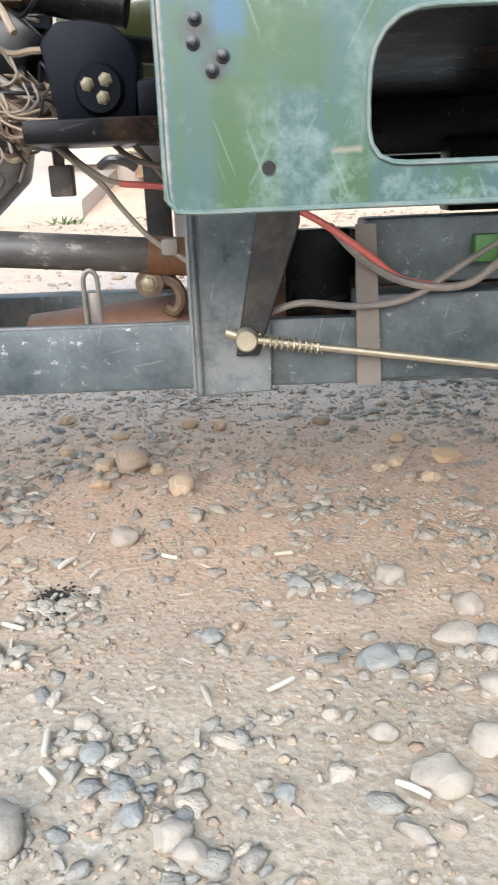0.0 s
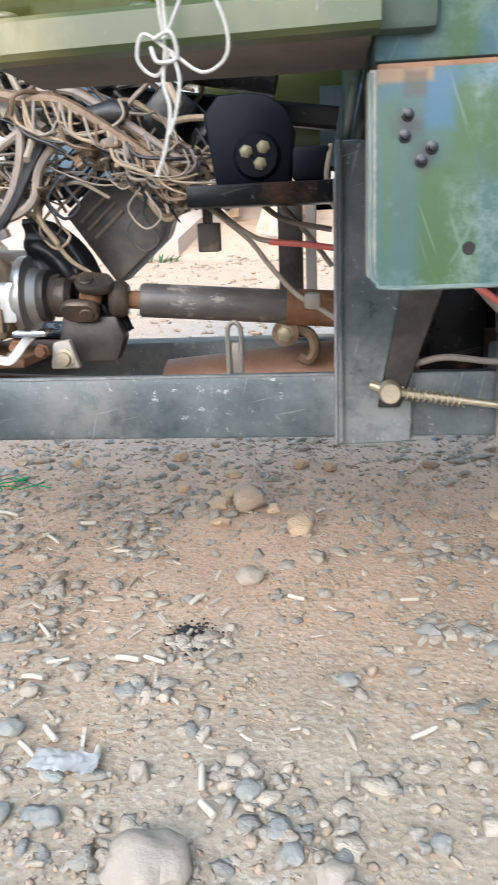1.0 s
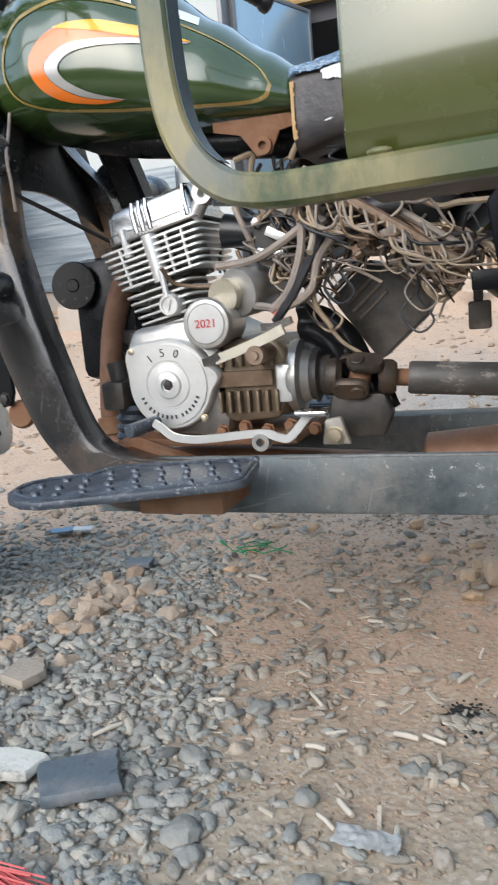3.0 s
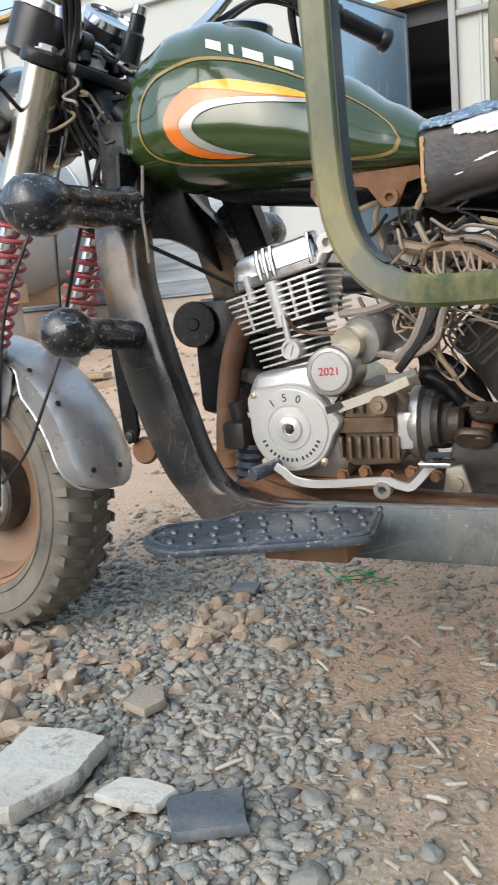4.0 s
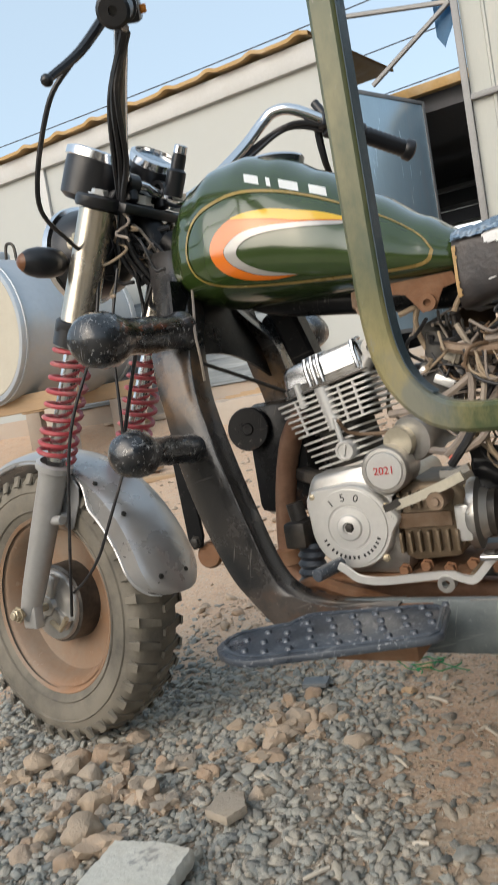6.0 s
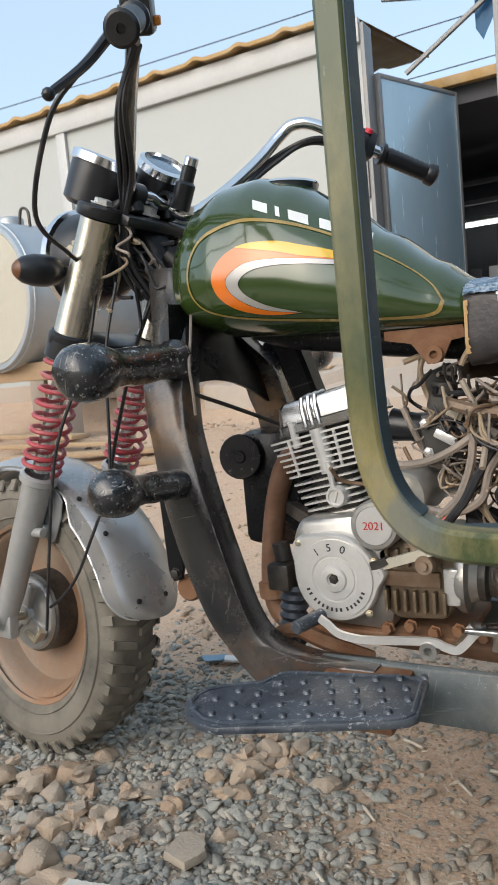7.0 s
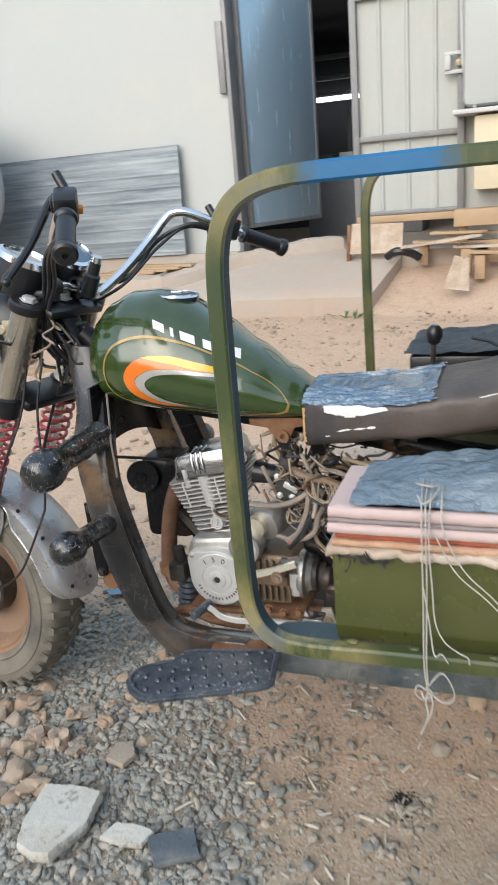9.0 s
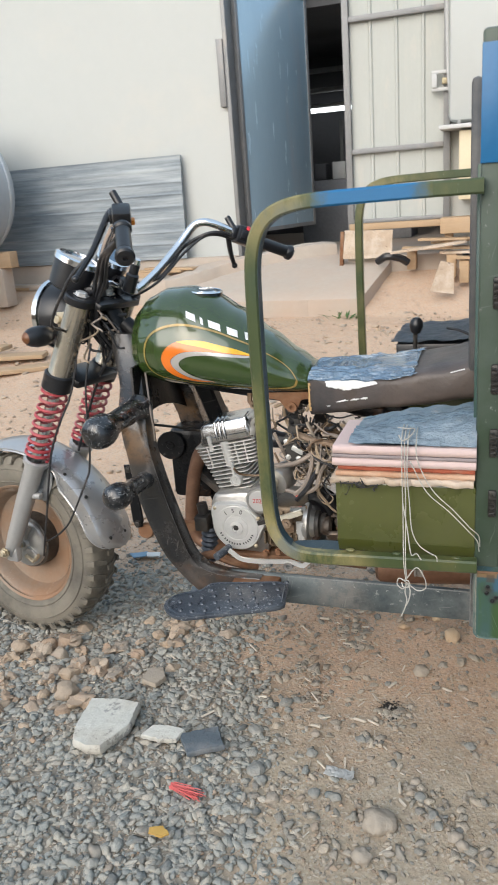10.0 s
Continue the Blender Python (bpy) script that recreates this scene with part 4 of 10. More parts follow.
BEAM_REAR = [(-0.923, 1.045, 0.945), (-0.893, 1.015, 0.885), (-0.863, 0.965, 0.816), (-0.837, 0.906, 0.760), (-0.827, 0.886, 0.700), (-0.818, 0.878, 0.655), (-0.793, 0.870, 0.567), (-0.767, 0.868, 0.480), (-0.739, 0.868, 0.396), (-0.709, 0.869, 0.358), (-0.660, 0.871, 0.341), (-0.618, 0.873, 0.337), (-0.548, 0.876, 0.336)]


def down_beam(side):
    """A pressed box beam: broad outer face, deep rear face, rubbed pale along the edge between them."""
    fy = (lambda y: y) if side < 0 else (lambda y: 2 * YC - y)
    d = -side * 0.050
    inn = Vector((0, d, 0))
    bm = B()
    rings, edge = [], []
    for p, q in zip(smooth_path(BEAM_FRONT, 5), smooth_path(BEAM_REAR, 5)):
        f, b = Vector((p.x, fy(p.y), p.z)), Vector((q.x, fy(q.y), q.z))
        t = (b - f).normalized() * 0.006
        swell = Vector((0, -d * 0.05 + 0.0012 * n3(p.x * 30, p.z * 30, 2), 0))
        rings.append([f + t * 0.5, f.lerp(b, 0.33) + swell, f.lerp(b, 0.67) + swell, b - t * 0.5, b + inn * 0.06, b + inn * 0.96, b + inn - t * 0.6, f + inn + t * 0.6, f + inn * 0.96, f + inn * 0.06])
        edge.append(b - t * 0.3 + inn * 0.02)
    loft(bm, rings)
    beam = part("down_beam", bm, beam_paint, trike, "scuffed black curved steel down beam with rubbed patches and painted brown sheen", angle=50)
    bm = B()
    k = len(edge)
    tube(bm, edge[k // 4:k - 6], [0.0011 + 0.0009 * max(0.0, n3(i * 0.45, 3)) for i in range(len(edge[k // 4:k - 6]))], 6)
    part("worn_edge", bm, beam_edge, beam, "edge of the beam rubbed to pale metal")


beam_edge = surface("beam edge rubbed bare", (0.05, 0.047, 0.045), 0.4, 0.2, 0.5, 60, 0.3, (0.34, 0.32, 0.30), 0.36)
down_beam(-1)
down_beam(1)
# cross plate between the beams, arched along its lower edge
bm = B()
low = [(0.905 + 0.35 * i / 12, 0.735 - 0.055 * (i / 12) + 0.035 * math.sin(math.pi * i / 12)) for i in range(13)]
loft(bm, [[(-0.868 + 0.05 * (0.74 - z), y, z), (-0.862 + 0.05 * (0.74 - z), y, z), (-0.880, y * 0.75 + YC * 0.25, 0.875), (-0.886, y * 0.75 + YC * 0.25, 0.875)] for y, z in low])
part("cross_plate", bm, black_paint, trike, "black steel plate joining the two down beams")
# bolted strap along the front of the near beam, thin rod between the beams, pale wire under the tank
bm = B()
plate(bm, [(-0.950, 0.962, 0.600), (-0.922, 0.962, 0.600), (-0.912, 0.962, 0.436), (-0.919, 0.962, 0.416), (-0.936, 0.962, 0.412), (-0.944, 0.962, 0.430)], (0, 0.008, 0))
bevel_all(bm, 0.0015, 1)
strap = part("beam_strap", bm, black_paint, trike, "scuffed flat strap bolted along the beam")
for bx, bz in ((-0.928, 0.427), (-0.936, 0.588)):
    bm = B()
    hexbolt(bm, (bx, 0.962, bz), (0, -1, 0), 0.0085, 0.008)
    part("bolt", bm, dark_steel, strap)
bm = B()
lathe(bm, [(0, 0), (0.022, 0), (0.024, 0.006), (0.020, 0.014), (0, 0.016)], (-0.915, 0.985, 0.398), (0.2, -1, 0.1), 20)
part("strap_washer", bm, rusty_steel, strap, "rusty round washer below the strap")
bm = B()
tube(bm, smooth_path([(-0.838, 0.915, 0.735), (-0.800, 1.03, 0.690), (-0.752, 1.16, 0.632), (-0.742, 1.22, 0.600)], 4), 0.0035, 7)
part("stay_rod", bm, dark_steel, trike, "thin dark rod between the down beams")
bm = B()
tube(bm, smooth_path([(-0.862, 0.985, 0.860), (-0.835, 0.935, 0.815), (-0.812, 0.890, 0.775), (-0.806, 0.884, 0.735), (-0.808, 0.888, 0.700)], 5), 0.0024, 6)
part("wire", bm, wire_grey, trike, "pale thin wire along the beam")
bm = B()
rod(bm, (-0.945, YC, 0.86), (-1.005, YC, 1.035), 0.03, 20)
part("steering_head", bm, black_paint, trike)
bm = B()
tube(bm, smooth_path([(-0.955, YC, 0.97), (-0.80, YC, 0.835), (-0.60, YC, 0.79), (-0.42, YC, 0.765), (-0.1, YC, 0.70)], 5), 0.024, 12)
part("top_tube", bm, black_paint, trike)
# second tube of the right side, seen through the frame
bm = B()
tube(bm, smooth_path([(-0.80, 1.16, 0.86), (-0.775, 1.2, 0.74), (-0.75, 1.23, 0.60), (-0.74, 1.23, 0.40)], 5), 0.025, 10, square=True)
part("engine_cradle", bm, black_paint, trike)
# horn and fan guard between the beams
bm = B()
lathe(bm, [(0, -0.03), (0.025, -0.03), (0.038, 0.0), (0.042, 0.010), (0.040, 0.013), (0.012, 0.013), (0.010, 0.016), (0, 0.016)], (-0.885, 1.145, 0.60), (0.15, -0.98, 0.05), 24)
horn = part("horn", bm, black_paint, trike, "black round horn with a slotted face")
bm = B()
box(bm, -0.90, -0.775, 1.15, 1.26, 0.43, 0.645, 0.02)
part("horn_bracket", bm, black_paint, trike, "black box behind the horn")


def bumper(base, tip, rb=0.0365, rt=0.0265):
    base, tip = Vector(base), Vector(tip)
    ax = (tip - base).normalized()
    bm = B()
    L = (tip - base).length
    prof = [(0, -0.004), (rt * 1.22, -0.004), (rt * 1.18, 0.006), (rt * 1.04, 0.012), (rt, 0.02)]
    prof += [(rt * (1 + 0.025 * math.sin(i * 2.1)), 0.02 + (L - 0.075) * i / 10) for i in range(1, 10)]
    prof += [(rt * 1.05, L - rb * 1.25), (rb * 0.80, L - rb * 1.05), (rb * 0.95, L - rb * 0.70), (rb, L - rb * 0.30), (rb * 0.985, L + rb * 0.10), (rb * 0.90, L + rb * 0.45), (rb * 0.72, L + rb * 0.72), (rb * 0.42, L + rb * 0.86), (0, L + rb * 0.90)]
    lathe(bm, prof, base, ax, 24)
    for v in bm.verts:
        v.co += Vector((n3(*v.co, 60), n3(*(v.co + Vector((3, 1, 2))), 60), n3(*(v.co + Vector((7, 5, 1))), 60))) * 0.0022
    part("crash_bar", bm, black_tape, trike, "crash bar stub wrapped in scuffed black tape")


for side in (-1, 1):
    fy = (lambda y: y) if side < 0 else (lambda y: 2 * YC - y)
    bumper((-0.850, fy(0.905), 0.784), (-0.861, fy(0.712), 0.777), 0.0405, 0.0275)
    bumper((-0.838, fy(0.890), 0.597), (-0.845, fy(0.722), 0.611), 0.0335, 0.0220)



def footrest(side):
    fy = (lambda y: y) if side < 0 else (lambda y: 2 * YC - y)
    out = [(-0.742, 0.712), (-0.738, 0.690), (-0.720, 0.667), (-0.692, 0.649), (-0.665, 0.646), (-0.470, 0.728), (-0.455, 0.738), (-0.447, 0.752), (-0.463, 0.848), (-0.475, 0.858), (-0.500, 0.858), (-0.550, 0.845), (-0.645, 0.825), (-0.661, 0.815), (-0.668, 0.800), (-0.674, 0.778), (-0.692, 0.768), (-0.722, 0.748), (-0.738, 0.730)]
    bm = B()
    plate(bm, [(x, fy(y), 0.334) for x, y in out], (0, 0, 0.011))
    bevel_all(bm, 0.0035)
    f = part("footrest", bm, black_rubber, trike, "black studded rubber footrest plate")
    inner = [((x + 0.59) * 0.945 - 0.59, (y - 0.755) * 0.90 + 0.755) for x, y in out]
    bm = B()
    tube(bm, [(x, fy(y), 0.345) for x, y in inner], 0.0035, 6, closed=True)
    part("rim_bead", bm, black_rubber, f)
    for i in range(9):
        for j in range(4):
            x = -0.715 + i * 0.029 + 0.012 * (j % 2)
            y = 0.645 + 0.415 * max(0.0, x + 0.665) + 0.026 + j * 0.034 + 0.2 * max(0.0, -0.665 - x)
            if x < -0.655 and j > 2 or x < -0.69 and j > 1 or x > -0.468:
                continue
            bm = B()
            lathe(bm, [(0.006, 0), (0.005, 0.0045), (0.003, 0.006), (0, 0.006)], (x, fy(y), 0.344), (0, 0, 1), 8)
            part("stud", bm, black_rubber, f)
    bm = B()
    box(bm, -0.62, -0.50, min(fy(0.80), fy(0.91)), max(fy(0.80), fy(0.91)), 0.285, 0.333, 0.004)
    part("footrest_bracket", bm, rusty_steel, trike, "rusty angle bracket under the footrest")


footrest(-1)
footrest(1)

# ---- front fork, wheel, bars: built straight, then turned about the raked steering axis ----
PIVOT = Vector((-1.008, YC + 0.005, 1.045))
RAKE = 24.0
AX = Vector((math.sin(radians(RAKE)), 0, math.cos(radians(RAKE))))
STEER = Matrix.Translation(PIVOT) @ Matrix.Rotation(radians(-10.5), 4, AX) @ Matrix.Translation(-PIVOT)
FY = PIVOT.y
AXLE = Vector((-1.374, FY, 0.287))


def steered(bm):
    bmesh.ops.transform(bm, matrix=STEER, verts=bm.verts)
    return bm


def leg_point(side, z, back=0.0):
    t = (PIVOT.z - z) / (PIVOT.z - AXLE.z)
    return Vector((PIVOT.x + (AXLE.x - PIVOT.x) * t + back, FY + side * 0.10, z))


fork_axis = (leg_point(-1, 1.0) - leg_point(-1, 0.5)).normalized()
TYRE_R, TYRE_W = 0.287, 0.062
bm = B()
prof = [(0.183, -0.046), (0.190, -0.050), (0.194, -0.047), (0.188, -0.040), (0.176, -0.036), (0.168, -0.022), (0.165, 0.0), (0.168, 0.022), (0.176, 0.036), (0.188, 0.040), (0.194, 0.047), (0.190, 0.050), (0.183, 0.046)]
lathe(bm, prof, AXLE, (0, 1, 0), 48)
lathe(bm, [(0.178, -0.040), (0.170, -0.034), (0.163, -0.012), (0.154, 0.006), (0.13, 0.013), (0.085, 0.016), (0.07, 0.016), (0.07, 0.022), (0.13, 0.020), (0.158, 0.012), (0.168, -0.006), (0.178, -0.03)], AXLE, (0, 1, 0), 48)
wheel = part("front_wheel", steered(bm), rim_paint, trike, "dusty rust-stained steel disc wheel")
bm = B()
prof = [(0.188, -0.047), (0.198, -0.054), (0.215, -0.060), (0.235, -0.063), (0.255, -0.061), (0.270, -0.055), (0.279, -0.046), (0.2825, -0.025), (0.2835, 0.0), (0.2825, 0.025), (0.279, 0.046), (0.270, 0.055), (0.255, 0.061), (0.235, 0.063), (0.215, 0.060), (0.198, 0.054), (0.188, 0.047), (0.18, 0.0)]
prof.append(prof[0])
lathe(bm, prof, AXLE, (0, 1, 0), 72)
for r in (0.206, 0.246):
    lathe(bm, [(r - 0.002, -0.0575 if r < 0.22 else -0.0622), (r, -0.0605 if r < 0.22 else -0.065), (r + 0.002, -0.0585 if r < 0.22 else -0.0622)], AXLE, (0, 1, 0), 72)
part("tyre", steered(bm), tyre_rubber, wheel, "dusty black block-tread tyre")
bm = B()
NL = 38
for i in range(NL):
    for s in (-1, 1):
        a = 2 * math.pi * (i + (0.5 if s > 0 else 0)) / NL
        m = Matrix.Translation(AXLE) @ Matrix.Rotation(a, 4, "Y") @ Matrix.Translation((0, 0, 0))
        # shoulder lug, slanting to the middle
        lo, hi = 0.2785, 0.291
        pts = []
        for r_in, w in ((lo - 0.012, 1.0), (hi, 0.86)):
            pts.append([(-0.0125 * w, s * 0.059 * (1 if r_in < 0.28 else 0.97), r_in - 0.012), (0.0095 * w, s * 0.059 * (1 if r_in < 0.28 else 0.97), r_in - 0.012), (0.020 * w, s * 0.006, r_in), (0.004 * w, s * 0.006, r_in)])
        vs0 = [bm.verts.new(m @ Vector(p)) for p in pts[0]]
        vs1 = [bm.verts.new(m @ Vector(p)) for p in pts[1]]
        bm.faces.new(vs1)
        for j in range(4):
            bm.faces.new((vs0[j], vs0[(j + 1) % 4], vs1[(j + 1) % 4], vs1[j]))
        # side lug running down the shoulder
        q = [(-0.0115, s * 0.0565, 0.283), (0.0085, s * 0.0565, 0.283), (0.0065, s * 0.0655, 0.262), (-0.0095, s * 0.0655, 0.262)]
        q2 = [(-0.0095, s * 0.0600, 0.286), (0.0065, s * 0.0600, 0.286), (0.0050, s * 0.0690, 0.264), (-0.008, s * 0.0690, 0.264)]
        v0 = [bm.verts.new(m @ Vector(p)) for p in q]
        v1 = [bm.verts.new(m @ Vector(p)) for p in q2]
        bm.faces.new(v1)
        for j in range(4):
            bm.faces.new((v0[j], v0[(j + 1) % 4], v1[(j + 1) % 4], v1[j]))
tagged(part("tread", steered(bm), tyre_rubber, wheel, "worn dusty tread blocks", smooth=False), kind="stuff")
bm = B()
lathe(bm, [(0.0, -0.035), (0.078, -0.035), (0.084, -0.03), (0.086, 0.02), (0.07, 0.035), (0.04, 0.05), (0, 0.05)], AXLE, (0, 1, 0), 36)
part("hub", steered(bm), dark_steel, wheel, "dusty dark drum hub")
bm = B()
lathe(bm, [(0, -0.060), (0.02, -0.060), (0.024, -0.050), (0.05, -0.050), (0.056, -0.046), (0.074, -0.043), (0.078, -0.038), (0.078, -0.033), (0, -0.033)], AXLE, (0, 1, 0), 36)
for a in (0.4, 2.2, 4.1):
    box(bm, -0.012, 0.012, -0.058, -0.045, 0.02, 0.07, 0.003, Matrix.Translation(AXLE) @ Matrix.Rotation(a, 4, "Y"))
part("brake_plate", steered(bm), aluminium, wheel, "ribbed aluminium brake plate")
bm = B()
tube(bm, [AXLE + Vector((0.02, -0.066, -0.03)), AXLE + Vector((0.05, -0.068, -0.045)), AXLE + Vector((0.075, -0.068, -0.02))], 0.006, 8)
part("brake_arm", steered(bm), zinc, wheel)
bm = B()
rod(bm, AXLE + Vector((0, -0.145, 0)), AXLE + Vector((0, 0.145, 0)), 0.009, 14)
hexbolt(bm, AXLE + Vector((0, -0.128, 0)), (0, -1, 0), 0.013, 0.012)
part("axle", steered(bm), zinc, wheel, "zinc axle with nut")

for side in (-1, 1):
    bm = B()
    low, mid = leg_point(side, AXLE.z - 0.012), leg_point(side, 0.575)
    tube(bm, [low, leg_point(side, 0.34), leg_point(side, 0.47), leg_point(side, 0.56), mid], [0.020, 0.025, 0.0275, 0.0285, 0.031], 18)
    lathe(bm, [(0.031, 0), (0.037, 0.004), (0.037, 0.016), (0.030, 0.020)], leg_point(side, 0.573), fork_axis, 24)
    rod(bm, leg_point(side, 0.475, 0.02), leg_point(side, 0.475, 0.055), 0.010, 12)
    box(bm, -0.015, 0.030, -0.012, 0.012, -0.035, 0.028, 0.006, Matrix.Translation(leg_point(side, AXLE.z)))
    leg = part("fork_leg", steered(bm), fork_silver, trike, "dusty silver lower fork leg")
    bm = B()
    tube(bm, [leg_point(side, 0.57), leg_point(side, 0.815)], 0.0175, 16)
    part("stanchion", steered(bm), chrome, leg, "chrome inner fork tube")
    bm = B()
    coils, per = 9.0, 14
    pts = []
    for i in range(int(coils * per) + 1):
        t = i / (coils * per)
        tt = 0.16 * t / 0.22 if t < 0.22 else 0.16 + (t - 0.22) * 0.84 / 0.78
        z = 0.598 + tt * 0.202
        c = leg_point(side, z)
        a = 2 * math.pi * coils * t
        u = Vector((math.cos(radians(24)), 0, -math.sin(radians(24))))
        pts.append(c + (u * math.cos(a) + Vector((0, 1, 0)) * math.sin(a)) * 0.0355)
    tube(bm, pts, 0.0046, 7)
    part("spring", steered(bm), spring_red, leg, "faded red coil spring")
    bm = B()
    tube(bm, [leg_point(side, 0.80), leg_point(side, 0.83), leg_point(side, 0.84), leg_point(side, 1.03)], [0.0365, 0.0365, 0.0335, 0.0315], 20)
    part("fork_cover", steered(bm), chrome_worn, leg, "worn chrome fork cover")
    bm = B()
    lathe(bm, [(0.034, 0), (0.041, 0.003), (0.041, 0.035), (0.034, 0.038)], leg_point(side, 0.80), fork_axis, 20)
    part("clamp_ring", steered(bm), plastic_black, leg)

# yokes
for z, t in ((1.032, 0.022), (0.822, 0.026)):
    bm = B()
    for side in (-1, 1):
        lathe(bm, [(0, 0), (0.039, 0), (0.041, 0.004), (0.041, t - 0.004), (0.037, t), (0, t)], leg_point(side, z), AX, 20)
    q = Matrix.Translation(leg_point(0, z)) @ Matrix.Rotation(radians(RAKE), 4, "Y")
    box(bm, -0.03, 0.060, -0.088, 0.088, 0.001, t - 0.002, 0.006, q)
    part("yoke", steered(bm), plastic_black, trike, "black painted fork yoke")
for at, r, h in ((leg_point(-1, 1.053), 0.015, 0.010), (leg_point(1, 1.053), 0.015, 0.010), (leg_point(0, 1.053), 0.019, 0.016), (leg_point(0.45, 1.051, 0.06), 0.011, 0.014)):
    bm = B()
    hexbolt(bm, at, AX, r, h)
    part("yoke_bolt", steered(bm), aluminium_clean, trike)
# ignition lock
bm = B()
c = leg_point(0.30, 1.055, 0.055)
tube(bm, [c, c + AX * 0.045, c + AX * 0.05, c + AX * 0.075], [0.018, 0.018, 0.013, 0.013], 16)
lock = part("ignition_lock", steered(bm), plastic_black, trike)
bm = B()
rod(bm, c + AX * 0.075, c + AX * 0.092, 0.0125, 16)
part("lock_ring", steered(bm), chrome, lock, "chrome lock ring")

# gauges
for side, r, tilt, at in ((-1, 0.057, 26, (-1.085, -0.060, 1.068)), (1, 0.047, 42, (-1.06, 0.065, 1.085))):
    c = Vector((at[0], FY + at[1], at[2]))
    up = Vector((math.sin(radians(tilt)), -0.12 * side, math.cos(radians(tilt))))
    bm = B()
    lathe(bm, [(0, 0), (r * 0.72, 0.0), (r * 0.92, 0.008), (r * 0.98, 0.05), (r, 0.078), (r * 0.9, 0.078)], c, up, 32)
    g = part("gauge", steered(bm), plastic_black, trike, "black gauge pod with chrome bezel")
    bm = B()
    lathe(bm, [(r, 0.074), (r * 1.06, 0.076), (r * 1.06, 0.090), (r * 0.9, 0.094), (r * 0.88, 0.088)], c, up, 32)
    part("bezel", steered(bm), chrome, g, "chrome bezel")
    bm = B()
    lathe(bm, [(0, 0.0885), (r * 0.895, 0.0875), (r * 0.895, 0.083), (0, 0.083)], c, up, 32)
    part("dial", steered(bm), gauge_glass, g, "dark blue dial under glass")
bm = B()
box(bm, -1.10, -1.00, FY - 0.06, FY + 0.07, 1.056, 1.072, 0.004)
part("gauge_bracket", steered(bm), plastic_black, trike)

# headlight
hc = Vector((-1.115, FY, 0.992))
bm = B()
lathe(bm, [(0, -0.06), (0.035, -0.055), (0.065, -0.03), (0.084, 0.01), (0.09, 0.05), (0.09, 0.062), (0.083, 0.062)], hc, (-1, 0, 0.06), 36)
hl = part("headlight", steered(bm), plastic_black, trike, "round black headlight with chrome rim")
bm = B()
lathe(bm, [(0.088, 0.055), (0.098, 0.058), (0.099, 0.072), (0.09, 0.082), (0.083, 0.08)], hc, (-1, 0, 0.06), 36)
part("rim", steered(bm), chrome, hl, "chrome headlight rim")
bm = B()
lathe(bm, [(0.085, 0.074), (0.06, 0.086), (0.03, 0.092), (0, 0.094)], hc, (-1, 0, 0.06), 36)
part("lens", steered(bm), gauge_glass, hl)
for side in (-1, 1):
    bm = B()
    box(bm, -1.10, -1.03, FY + side * 0.092 - 0.003, FY + side * 0.092 + 0.003, 0.97, 1.01, 0.002)
    rod(bm, (-1.095, FY + side * 0.085, 0.99), (-1.095, FY + side * 0.105, 0.99), 0.011, 12)
    part("headlight_ear", steered(bm), zinc, hl)
# turn signals
for side in (-1, 1):
    o = Vector((-1.10, FY + side * 0.105, 0.953))
    e = o + Vector((-0.022, side * 0.10, -0.002))
    bm = B()
    tube(bm, [o, o.lerp(e, 0.35)], 0.010, 10)
    d = (e - o).normalized()
    lathe(bm, [(0, 0.010), (0.012, 0.010), (0.023, 0.022), (0.028, 0.042), (0.028, 0.066), (0.023, 0.085), (0.016, 0.095)], o, d, 20)
    s = part("turn_signal", steered(bm), plastic_black, trike, "black turn signal with amber lens end")
    bm = B()
    lathe(bm, [(0.016, 0.095), (0.010, 0.101), (0, 0.103)], o, d, 20)
    part("lens", steered(bm), amber_dark, s, "dusty dark amber lens")

# handlebar
def bar_points(side):
    near = side < 0
    w = lambda x, y, z: Vector((x, FY + side * y, z))
    return [w(-0.985, 0.0, 1.078), w(-0.985, 0.038, 1.078), w(-0.978, 0.058, 1.082), w(-0.955, 0.080, 1.104), w(-0.875, 0.145, 1.170), w(-0.805, 0.200, 1.211), w(-0.778, 0.224, 1.219), w(-0.748, 0.250, 1.212), w(-0.715, 0.284, 1.194), w(-0.671, 0.342, 1.149)] if near else [w(-0.985, 0.0, 1.074), w(-0.982, 0.036, 1.068), w(-0.954, 0.060, 1.052), w(-0.920, 0.123, 1.097), w(-0.889, 0.191, 1.162), w(-0.862, 0.228, 1.211), w(-0.839, 0.240, 1.228), w(-0.804, 0.260, 1.224), w(-0.750, 0.318, 1.189), w(-0.659, 0.442, 1.135)]


